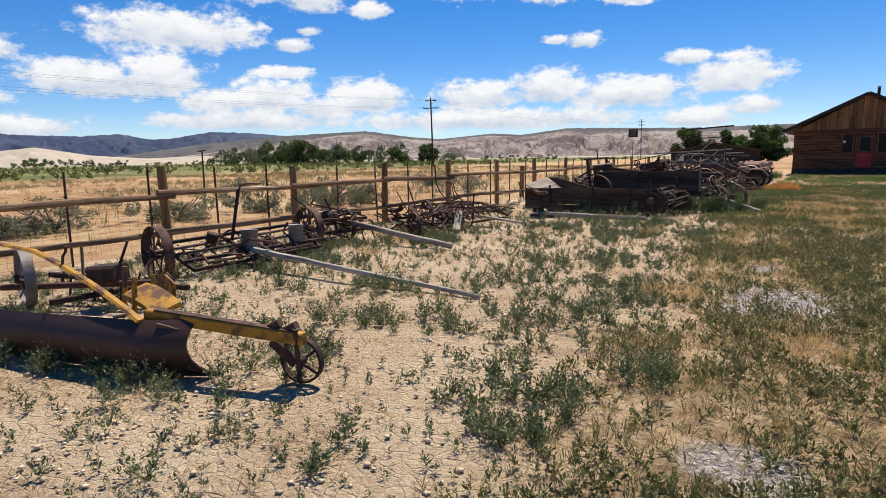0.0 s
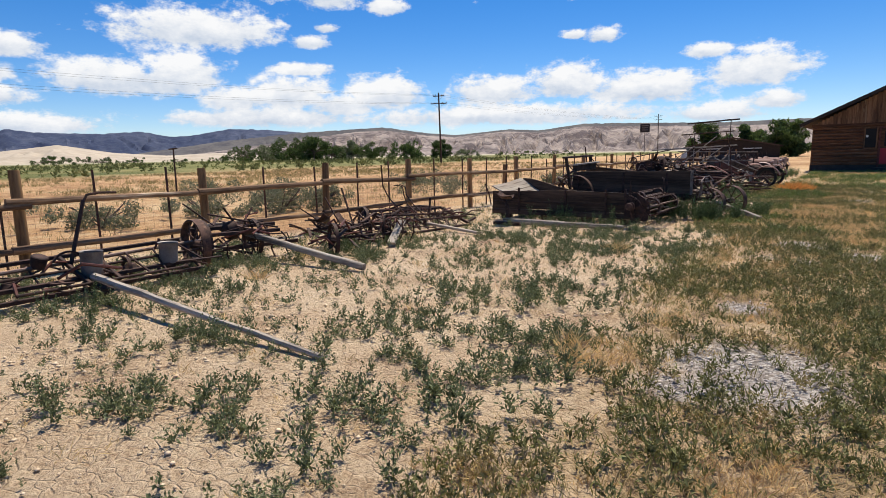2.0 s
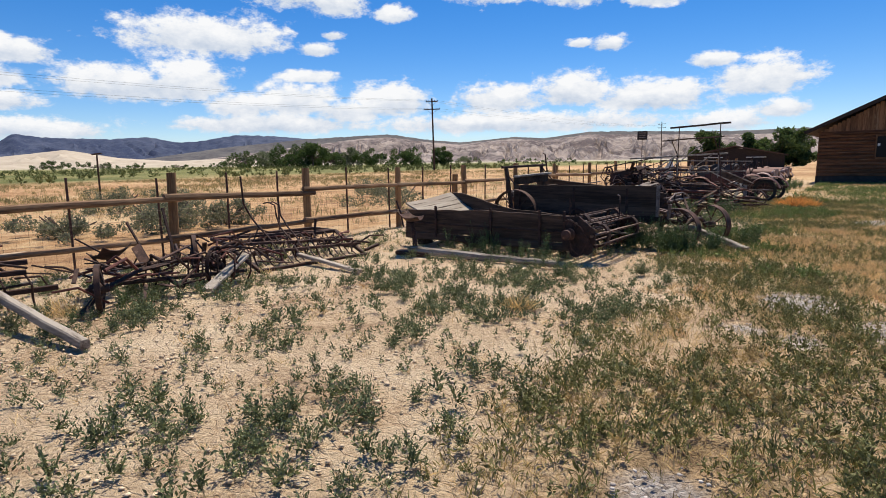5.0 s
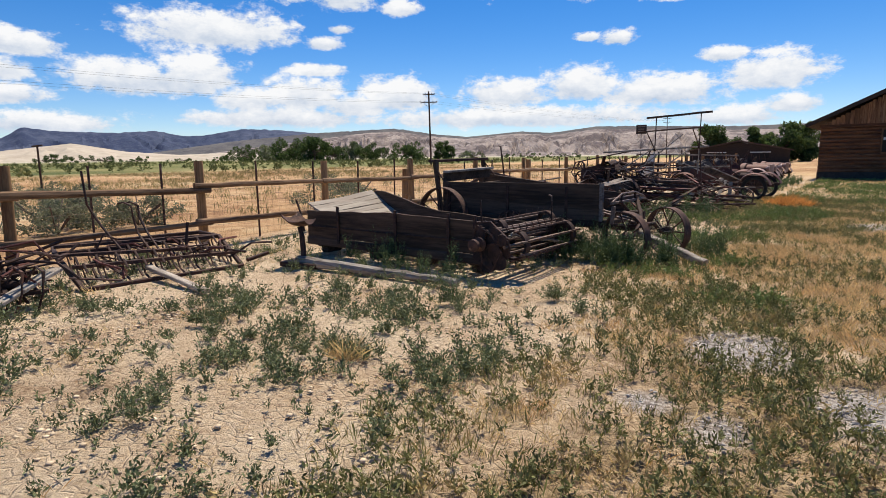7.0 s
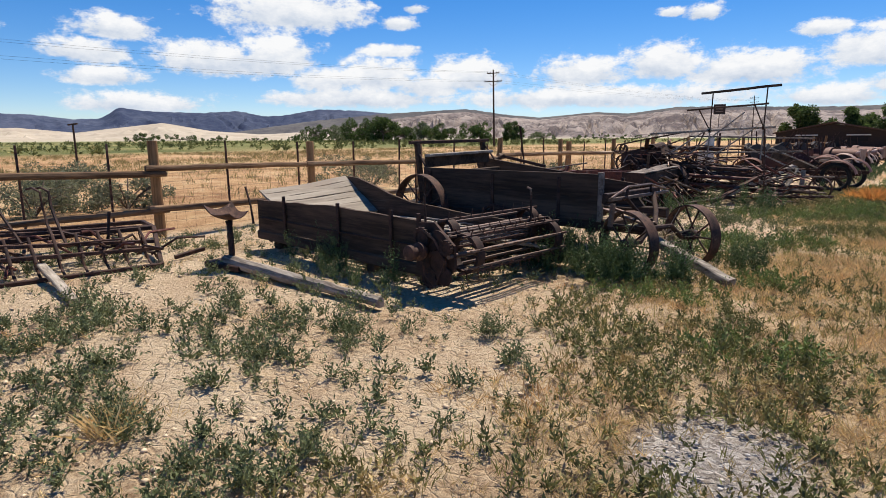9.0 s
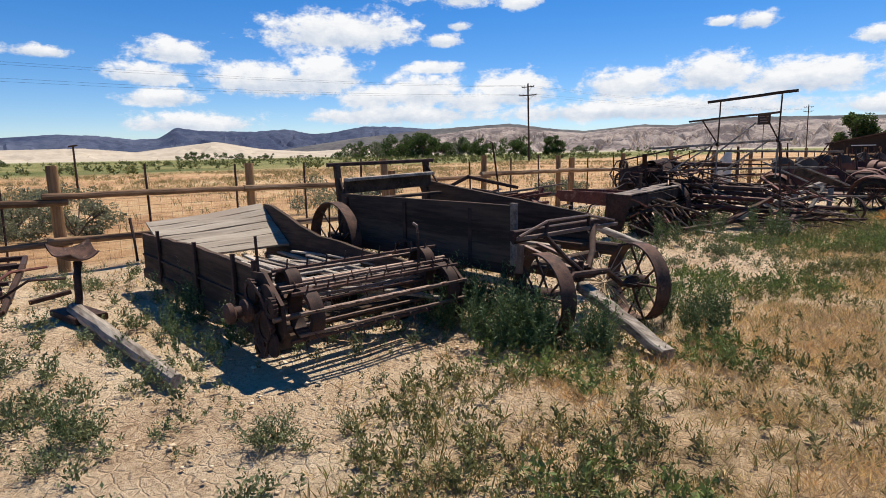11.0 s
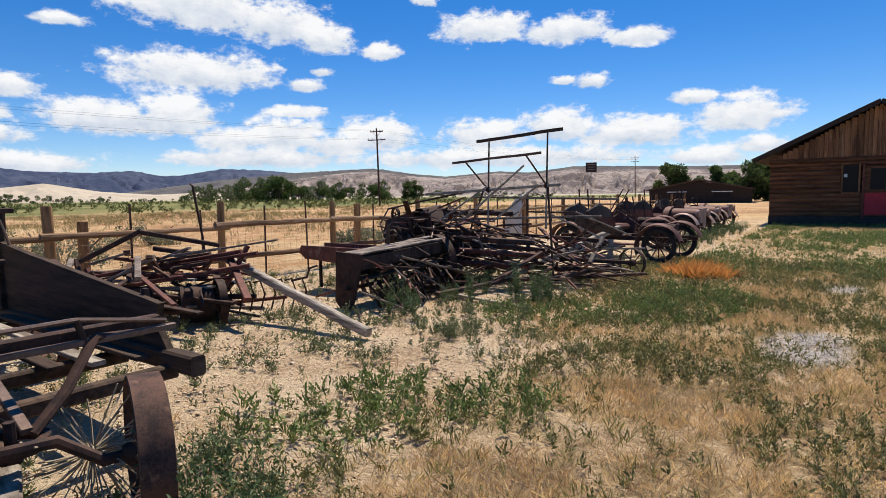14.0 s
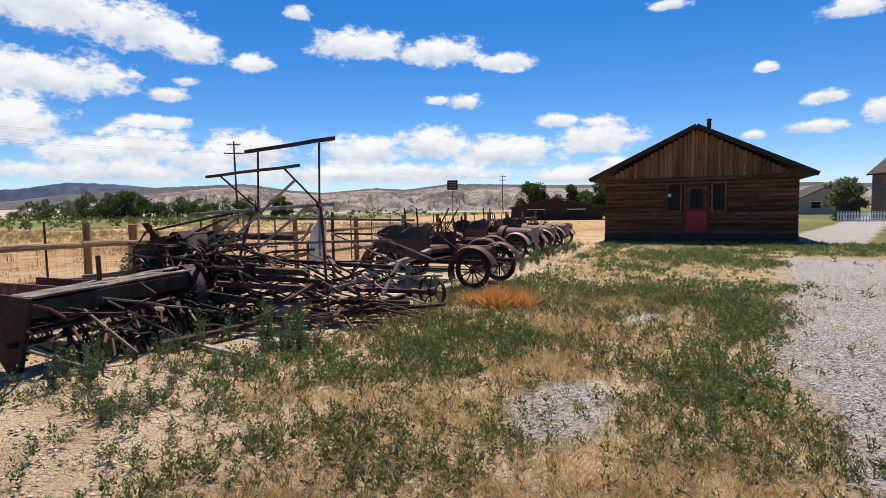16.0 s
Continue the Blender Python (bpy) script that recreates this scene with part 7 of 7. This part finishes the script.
def value_noise(x, y, scale, seed):
    """Smooth noise in 0..1 on arrays, two octaves."""
    out = np.zeros_like(x)
    for o, w in ((1.0, 0.65), (2.3, 0.35)):
        u, v = x * scale * o + seed * 7.3, y * scale * o + seed * 3.1
        i, j = np.floor(u), np.floor(v)
        f, g = u - i, v - j
        f, g = f * f * (3 - 2 * f), g * g * (3 - 2 * g)

        def h(a, b):
            s = np.sin(a * 127.1 + b * 311.7 + seed * 17.7) * 43758.5453
            return s - np.floor(s)
        out += w * ((h(i, j) * (1 - f) + h(i + 1, j) * f) * (1 - g) + (h(i, j + 1) * (1 - f) + h(i + 1, j + 1) * f) * g)
    return out


def leaves(base, direction, length, width, rng):
    """Narrow two-triangle leaves that start at base."""
    n = len(base)
    d = direction / np.linalg.norm(direction, axis=1)[:, None]
    s = np.cross(d, rng.normal(size=(n, 3)))
    s /= np.linalg.norm(s, axis=1)[:, None] + 1e-9
    mid = base + d * (length * 0.45)[:, None]
    tip = base + d * length[:, None] - np.array([0, 0, 1]) * (length * 0.12)[:, None]
    v = np.stack([base, mid + s * (width / 2)[:, None], tip, mid - s * (width / 2)[:, None]], 1).reshape(-1, 3)
    k = np.arange(n)[:, None] * 4
    f = np.concatenate([k + np.array([[0, 1, 2]]), k + np.array([[0, 2, 3]])], 1).reshape(-1, 3)
    return v, f


def bush_template(rng, stems, per, spread, height, leaf, wide):
    """A low weed: stems that fan out from the root, leaves all along them."""
    base, dirs, lens = [], [], []
    for _ in range(stems):
        a, q = rng.uniform(0, 6.28), rng.uniform(0.15, 1.0) ** 0.7
        top = np.array([math.cos(a) * spread * q, math.sin(a) * spread * q, height * (1.08 - 0.55 * q * q) * rng.uniform(0.7, 1.1)])
        for i in range(per):
            t = (i + rng.random()) / per
            t = 0.12 + 0.88 * t
            p = np.array([top[0] * t, top[1] * t, top[2] * t ** 0.8])
            base.append(p)
            d = np.array([top[0], top[1], top[2]]) / np.linalg.norm(top)
            dirs.append(d * 0.7 + rng.normal(size=3) * 0.6 + np.array([0, 0, 0.25]))
            lens.append(leaf * rng.uniform(0.6, 1.3) * (1.1 - 0.4 * t))
    lens = np.array(lens)
    return leaves(np.array(base), np.array(dirs), lens, lens * wide, rng)


def blade_template(rng, count, spread, height, width, lean):
    """A tuft of upright blades."""
    a = rng.uniform(0, 6.28, count)
    q = rng.random(count) ** 0.6 * spread
    base = np.stack([np.cos(a) * q, np.sin(a) * q, np.zeros(count)], 1)
    d = np.stack([rng.normal(size=count) * lean, rng.normal(size=count) * lean, np.ones(count)], 1)
    ln = height * rng.uniform(0.5, 1.15, count)
    return leaves(base, d, ln, np.full(count, width) * rng.uniform(0.7, 1.3, count), rng)


def scatter(name, templates, pts, scale, mat, label, category):
    """All the plants of one kind as one joined mesh; pts is (n, 2)."""
    vs, fs, off = [], [], 0
    n = len(pts)
    pick = RNG.integers(0, len(templates), n)
    rot = RNG.uniform(0, 6.28, n)
    for k, (tv, tf) in enumerate(templates):
        idx = np.where(pick == k)[0]
        if not len(idx):
            continue
        c, s = np.cos(rot[idx]), np.sin(rot[idx])
        sc = scale[idx]
        x = (tv[None, :, 0] * c[:, None] - tv[None, :, 1] * s[:, None]) * sc[:, None] + pts[idx, 0:1]
        y = (tv[None, :, 0] * s[:, None] + tv[None, :, 1] * c[:, None]) * sc[:, None] + pts[idx, 1:2]
        z = tv[None, :, 2] * (sc * RNG.uniform(0.8, 1.15, len(idx)))[:, None] - 0.01 + 0 * x
        vs.append(np.stack([x, y, z], 2).reshape(-1, 3))
        fs.append((tf[None] + (np.arange(len(idx)) * len(tv))[:, None, None]).reshape(-1, 3) + off)
        off += len(idx) * len(tv)
    return stuff_mesh(name, np.concatenate(vs), np.concatenate(fs), mat, label, category)


def spots(n, x0, x1, y0, y1):
    return np.stack([RNG.uniform(x0, x1, n), RNG.uniform(y0, y1, n)], 1)


def edge_x(y):
    """Where the bare clay gives way to the grassy side of the yard."""
    return np.interp(y, [-2, 3, 4, 5.5, 6.6, 8.5, 12.7, 14.6, 15.7, 17, 18.5, 20.5, 22, 24, 30], [-1.0, -1.0, -0.75, -0.68, -0.96, -1.3, -1.22, -1.62, -1.9, -2.2, -2.2, -1.75, -1.75, -2.9, -3.2])


def keep(p, prob):
    return p[RNG.random(len(p)) < prob]


def inside(p, cx, cy, rx, ry):
    return ((p[:, 0] - cx) / rx) ** 2 + ((p[:, 1] - cy) / ry) ** 2


def clay_side(p):
    wob = (value_noise(p[:, 0], p[:, 1], 0.9, 3) - 0.5) * 1.3
    return np.clip((edge_x(p[:, 1]) + wob - p[:, 0]) / 0.5 + 0.5, 0, 1)


STRAW_ZONES = ((-0.6, 18.5, 0.95, 0.75), (0.35, 16.4, 0.55, 0.9), (-1.15, 18.1, 0.35, 0.4), (-0.45, 21.0, 0.8, 0.55), (-0.9, 19.3, 0.55, 0.5), (-0.35, 26.6, 0.75, 0.7), (1.1, 22.0, 1.0, 0.9),
               (-0.9, 8.35, 0.3, 0.28), (-1.05, 7.0, 0.3, 0.6), (0.45, 14.8, 0.4, 0.6), (0.1, 20.0, 0.6, 0.5), (-1.5, 16.3, 0.35, 0.3), (0.9, 44.4, 2.6, 1.2), (-0.2, 24.6, 0.6, 0.5), (0.3, 5.6, 0.3, 0.4))


def straw_zone(p):
    q = np.clip((value_noise(p[:, 0], p[:, 1], 0.7, 9) - 0.63) * 5, 0, 0.8)
    for cx, cy, rx, ry in STRAW_ZONES:
        ragged = 0.9 * (value_noise(p[:, 0], p[:, 1], 2.2, 13) - 0.5)
        q = np.maximum(q, np.clip(1.5 - inside(p, cx, cy, rx, ry) + ragged, 0, 1))
    return q


def gravel_patch(p):
    q = np.zeros(len(p))
    for cx, cy, rx, ry in GRAVEL_PATCHES:
        q = np.maximum(q, np.clip(1.3 - 1.1 * inside(p, cx, cy, rx, ry), 0, 0.72))
    drive = np.clip((p[:, 0] - 1.95 - np.clip((p[:, 1] - 28) / 12, 0, 1) * 1.6 - 1.6 * (value_noise(p[:, 0], p[:, 1], 0.6, 31) - 0.5)) * 3, 0, 0.97) * (p[:, 1] > 20) * (p[:, 1] < 40)
    return np.maximum(q, drive)



def bare_spot(p):
    q = np.zeros(len(p))
    for cx, cy, rx, ry in ((-1.75, 11.1, 0.85, 0.7), (-0.95, 5.5, 0.45, 0.9), (-2.0, 15.2, 0.8, 0.5), (-2.6, 14.0, 0.7, 0.4), (-2.2, 4.0, 0.6, 0.5), (-2.7, 20.2, 0.7, 0.6), (-1.9, 19.9, 0.4, 0.4)):
        q = np.maximum(q, np.clip(1.5 - inside(p, cx, cy, rx, ry), 0, 0.85))
    return q


big = [bush_template(RNG, 14, 8, RNG.uniform(0.09, 0.15), RNG.uniform(0.11, 0.17), 0.036, 0.38) for _ in range(9)]
mound = [bush_template(RNG, 30, 14, 0.19, 0.22, 0.032, 0.34) for _ in range(5)]
small = [bush_template(RNG, 4, 7, 0.045, 0.11, 0.034, 0.36) for _ in range(8)]
leafy = [bush_template(RNG, 5, 6, 0.06, 0.105, 0.036, 0.34) for _ in range(8)]
far_leafy = [bush_template(RNG, 5, 5, 0.12, 0.13, 0.065, 0.36) for _ in range(6)]
tall = [bush_template(RNG, 15, 20, 0.14, 0.52, 0.045, 0.26) for _ in range(5)]
tuft = [blade_template(RNG, 9, 0.06, 0.105, 0.0065, 0.40) for _ in range(6)]
dry = [blade_template(RNG, 11, 0.075, 0.115, 0.0055, 0.55) for _ in range(6)]
dead = [blade_template(RNG, 70, 0.16, 0.34, 0.008, 0.55) for _ in range(3)]

# grey-green weeds on the clay, in loose colonies with bare ground between
p = spots(17000, -9.0, 0.0, 0.6, 27)
patchy = np.clip((value_noise(p[:, 0], p[:, 1], 0.55, 5) - 0.30) * 2.4, 0.12, 1) * np.clip((value_noise(p[:, 0], p[:, 1], 1.9, 15) - 0.36) * 4.5, 0.04, 1)
p = keep(p, clay_side(p) * (1 - bare_spot(p)) * patchy * np.interp(p[:, 1], [3, 6, 8, 12, 13.5, 18, 20], [0.8, 0.9, 1.0, 0.9, 0.45, 0.36, 0.45]))
scatter("clay_weeds", big, p, RNG.uniform(0.65, 1.35, len(p)), WEED, "grey-green leafy weeds scattered over the clay", "weeds")
# a few larger mounds
mounds = np.array([(-3.0, 10.48), (-2.74, 12.0), (-2.92, 13.68), (-0.78, 3.35), (-0.98, 2.95), (-0.55, 4.4), (-0.6, 4.56), (-3.9, 11.6), (-2.1, 14.4), (-4.1, 5.6), (-4.35, 5.5), (-3.8, 5.65), (-5.2, 5.0), (-2.24, 14.55),
                   (-2.04, 14.85), (-2.8, 13.5), (-3.1, 13.0), (-2.35, 18.6), (-4.5, 13.5), (-4.0, 2.25), (-4.5, 2.1), (-3.6, 2.35), (-3.3, 2.35), (-3.1, 2.75), (-4.9, 1.9), (-3.15, 3.4), (-3.7, 4.1), (-3.0, 3.6), (-3.4, 22.9), (-2.6, 23.2), (-2.2, 21.4), (-3.1, 22.0), (-2.9, 21.9), (-1.55, 21.9)])
p = np.concatenate([mounds + RNG.normal(size=mounds.shape) * 0.07 for _ in range(2)])
scatter("weed_mounds", mound, p, RNG.uniform(0.7, 1.15, len(p)), WEED, "larger rounded dark green weed clumps on the clay", "weeds")
p = spots(15000, -9.0, 0.0, 0.6, 27)
p = keep(p, clay_side(p) * np.clip((value_noise(p[:, 0], p[:, 1], 1.3, 6) - 0.30) * 2.2, 0.06, 0.75) * np.interp(p[:, 1], [11, 14], [1, 0.55]))
scatter("weed_sprouts", small, p, RNG.uniform(0.45, 1.15, len(p)), WEED, "small grey-green weed sprouts on bare clay", "weeds")
# the grassy side
p = spots(42000, -4.2, 3.2, 0.6, 31)
g = (1 - clay_side(p)) * (1 - gravel_patch(p)) * (1 - 0.82 * straw_zone(p))
p = keep(p, g * np.interp(p[:, 1], [0, 20, 31], [1, 0.95, 0.7]) * np.clip((value_noise(p[:, 0], p[:, 1], 1.4, 41) - 0.22) * 2.6, 0.15, 1))
scatter("yard_weeds", leafy, p, RNG.uniform(0.7, 1.45, len(p)), YARD_WEED, "dense low olive-green weeds on the grassy side of the yard", "weeds")
p = spots(22000, -4.2, 3.2, 0.6, 31)
p = keep(p, (1 - clay_side(p)) * (1 - gravel_patch(p)) * (1 - 0.6 * straw_zone(p)) * 0.6)
scatter("yard_grass", tuft, p, RNG.uniform(0.6, 1.3, len(p)), GRASS, "yellow-green grass tufts in the yard", "grass")
p = spots(40000, -5.0, 3.2, 0.6, 31)
p = keep(p, (1 - 0.85 * clay_side(p)) * (1 - 0.85 * gravel_patch(p)) * (0.22 + 0.7 * straw_zone(p)))
scatter("dry_grass", dry, p, RNG.uniform(0.55, 1.15, len(p)), STRAW, "dry straw-coloured grass tufts", "grass")
p = spots(16000, -2.2, 2.4, 5.0, 29)
p = keep(p, np.clip(straw_zone(p) - 0.35, 0, 0.65))
scatter("orange_grass", dry, p, RNG.uniform(0.6, 1.2, len(p)), ORANGE_STRAW, "orange-tinged dry grass in worn drifts", "grass")
# fresher patches among the weeds, and the far end of the yard
fresh = ((-1.9, 16.6, 0.8, 0.5), (-1.2, 17.6, 0.5, 0.4), (-2.3, 19.6, 0.7, 0.9), (-1.5, 20.4, 0.5, 0.6), (-2.6, 23.4, 0.9, 0.7), (-1.3, 25.2, 0.9, 1.6), (-0.5, 15.4, 0.5, 0.4), (1.5, 24.6, 0.5, 1.6), (1.9, 28.0, 0.5, 2.0))
p = spots(9000, -3.6, 2.6, 14.5, 31)
near_fresh = np.max([np.clip(1.4 - inside(p, *f), 0, 1) for f in fresh], axis=0)
p = keep(p, near_fresh * 0.85)
scatter("fresh_weeds", leafy, p, RNG.uniform(1.0, 1.9, len(p)), LAWN_WEED, "fresh green weed patches beside the machinery", "weeds")
p = spots(9500, -3.6, 10, 29, 47)
p = keep(p, (1 - gravel_patch(p)) * (1 - 0.9 * straw_zone(p)) * np.clip((value_noise(p[:, 0], p[:, 1], 0.6, 51) - 0.22) * 2.6, 0.08, 1) * (p[:, 0] > -2.4))
scatter("end_weeds", far_leafy, p, RNG.uniform(0.8, 1.4, len(p)), LAWN_WEED, "green weeds in front of the log building", "weeds")
p = spots(9000, -3.6, 10, 29, 47)
p = keep(p, (1 - 0.9 * gravel_patch(p)) * (0.25 + 0.6 * straw_zone(p)))
scatter("end_straw", dry, p, RNG.uniform(0.9, 1.5, len(p)), STRAW, "dry straw grass in front of the log building", "grass")
# tall dark weeds between the spreaders, by the wheels and the drill
parts_of = []
for cx, cy, rx, ry, n in ((-2.75, 16.80, 0.75, 0.38, 78), (-3.9, 16.95, 0.9, 0.2, 26), (-1.7, 18.15, 0.4, 0.35, 14), (-1.9, 17.0, 0.35, 0.15, 10), (-4.1, 23.1, 0.5, 0.9, 16), (-3.5, 24.2, 0.8, 0.4, 16), (-4.4, 14.75, 0.9, 0.28, 12), (-3.0, 13.7, 0.2, 0.2, 4),
                         (-0.62, 4.25, 0.22, 0.25, 6), (-5.3, 15.0, 0.8, 0.2, 8), (-6.2, 9.7, 0.5, 0.9, 8), (-5.9, 5.3, 0.6, 0.5, 8), (-3.3, 29.0, 0.3, 0.5, 4), (-3.0, 33.5, 0.35, 2.2, 26), (-3.1, 39.5, 0.4, 4.0, 44)):
    a, q = RNG.uniform(0, 6.28, n), np.sqrt(RNG.random(n))
    parts_of.append(np.stack([cx + rx * q * np.cos(a), cy + ry * q * np.sin(a)], 1))
p = np.concatenate(parts_of)
scatter("tall_weeds", tall, p, RNG.uniform(0.7, 1.15, len(p)) * np.where(p[:, 1] < 14.9, 0.62, 1.0), WEED_TALL, "tall dark green weeds grown up round the machinery", "weeds")
# bristly dry clumps
p = np.stack([-1.75 + 0.24 * RNG.normal(size=26), 28.1 + 0.16 * RNG.normal(size=26)], 1)
scatter("russet_weeds", dead, p, RNG.uniform(0.9, 1.4, len(p)), RUSSET, "bristly orange-brown dead weed clumps", "weeds")
p = np.array([[-2.72, 11.9], [-2.78, 12.0], [-2.6, 11.95], [-6.7, 8.9], [-6.5, 9.0], [-1.15, 6.9], [-5.9, 7.4], [-1.3, 7.1]])
scatter("straw_clumps", dead, p, RNG.uniform(0.5, 0.85, len(p)), STRAW, "bristly pale straw clumps on the clay", "weeds")
p = keep(spots(900, -9.2, -6.5, 0, 30), 0.5)
scatter("fence_straw", dry, p, RNG.uniform(0.8, 1.6, len(p)), STRAW, "dry straw grass along the foot of the fence", "grass")

# range land beyond the fence
p = spots(22000, -62, -9.6, -25, 85)
p = keep(p, np.clip((value_noise(p[:, 0], p[:, 1], 0.16, 61) - 0.34) * 3, 0.04, 1) * np.clip(0.15 + (-p[:, 0] - 14) / 24, 0.18, 1))
field = [blade_template(RNG, 12, 0.22, 0.42, 0.02, 0.3) for _ in range(5)]
scatter("range_grass", field, p, RNG.uniform(0.5, 1.1, len(p)), FIELD_GRASS, "dry golden grass on the range beyond the fence", "grass")
p = spots(4200, -230, -60, -90, 210)
shrub = [bush_template(RNG, 7, 5, 0.9, 1.0, 0.5, 0.5) for _ in range(5)]
p = keep(p, np.clip((value_noise(p[:, 0], p[:, 1], 0.05, 71) - 0.35) * 3, 0.03, 0.8))
scatter("field_scrub", shrub, p, RNG.uniform(0.4, 1.0, len(p)), FIELD_GREEN, "low green scrub across the hay land", "scrub")


def sagebrush(x, y, r, h, seed):
    rng = np.random.default_rng(seed)
    t = thing("sagebrush", x, y, 0, 0, "grey-green sagebrush growing on the dry range", "bush", "bushes beyond the fence")
    for k in range(9):
        a = rng.uniform(0, 6.28)
        part("stem", Shape().tube([(0, 0, -0.03), (math.cos(a) * r * 0.3, math.sin(a) * r * 0.3, h * 0.35), (math.cos(a) * r * 0.7, math.sin(a) * r * 0.7, h * rng.uniform(0.5, 0.9))], 0.014, 5), BARK, t)
    blobs = [(rng.normal() * 0.62 * r, rng.normal() * 0.62 * r, h * rng.uniform(0.12, 0.85) * rng.uniform(0.6, 1.1), r * rng.uniform(0.14, 0.30)) for _ in range(22)]
    v, f = leaf_cloud(rng, blobs, 4200, 0.055)
    v[:, 2] = np.abs(v[:, 2])
    np_part("foliage", v, f, SAGE, t)


for k, (x, y, r, h) in enumerate(((-14.85, 6.3, 1.0, 0.75), (-14.7, 5.2, 0.7, 0.5), (-14.6, 9.2, 0.9, 0.7), (-13.5, 15.4, 0.8, 0.8), (-13.2, 22.0, 1.2, 1.0), (-13.3, 13.6, 0.9, 0.9), (-15.0, 14.4, 1.0, 0.9), (-14.2, 11.9, 0.8, 0.6), (-19.0, 27.0, 1.0, 0.8), (-21.0, 16.0, 1.0, 0.8), (-12.4, 30.0, 0.8, 0.6))):
    sagebrush(x, y, r, h, 300 + k)

# clods on the clay and stones on the drive
def pebbles(name, pts, size, mat, label):
    base = np.array([[1, 0, 0], [-1, 0, 0], [0, 1, 0], [0, -1, 0], [0, 0, 1], [0, 0, -1]], float)
    tri = np.array([[0, 2, 4], [2, 1, 4], [1, 3, 4], [3, 0, 4], [2, 0, 5], [1, 2, 5], [3, 1, 5], [0, 3, 5]])
    n = len(pts)
    r = size * RNG.uniform(0.4, 1.4, n) ** 1.5
    j = base[None] * (r[:, None, None] * RNG.uniform(0.6, 1.2, (n, 6, 1))) * np.array([1, 1, 0.55])
    a = RNG.uniform(0, 6.28, n)
    x = j[..., 0] * np.cos(a)[:, None] - j[..., 1] * np.sin(a)[:, None] + pts[:, 0:1]
    y = j[..., 0] * np.sin(a)[:, None] + j[..., 1] * np.cos(a)[:, None] + pts[:, 1:2]
    v = np.stack([x, y, j[..., 2] + 0.002], 2).reshape(-1, 3)
    f = (tri[None] + (np.arange(n) * 6)[:, None, None]).reshape(-1, 3)
    stuff_mesh(name, v, f, mat, label, "stones")


p = spots(22000, -8.5, 0.8, 1.0, 26)
p = keep(p, clay_side(p) * np.clip((value_noise(p[:, 0], p[:, 1], 1.1, 81) - 0.25) * 2.2, 0.05, 1))
pebbles("clay_clods", p, 0.018, CLOD, "crumbled pale clay clods on the bare ground")
p = spots(60000, -1.5, 6.0, 1.0, 34)
p = keep(p, gravel_patch(p) * np.interp(p[:, 1], [0, 26, 34], [1, 1, 0.5]))
pebbles("gravel", p, 0.013, PEBBLE, "loose grey gravel of the drive and worn patches")
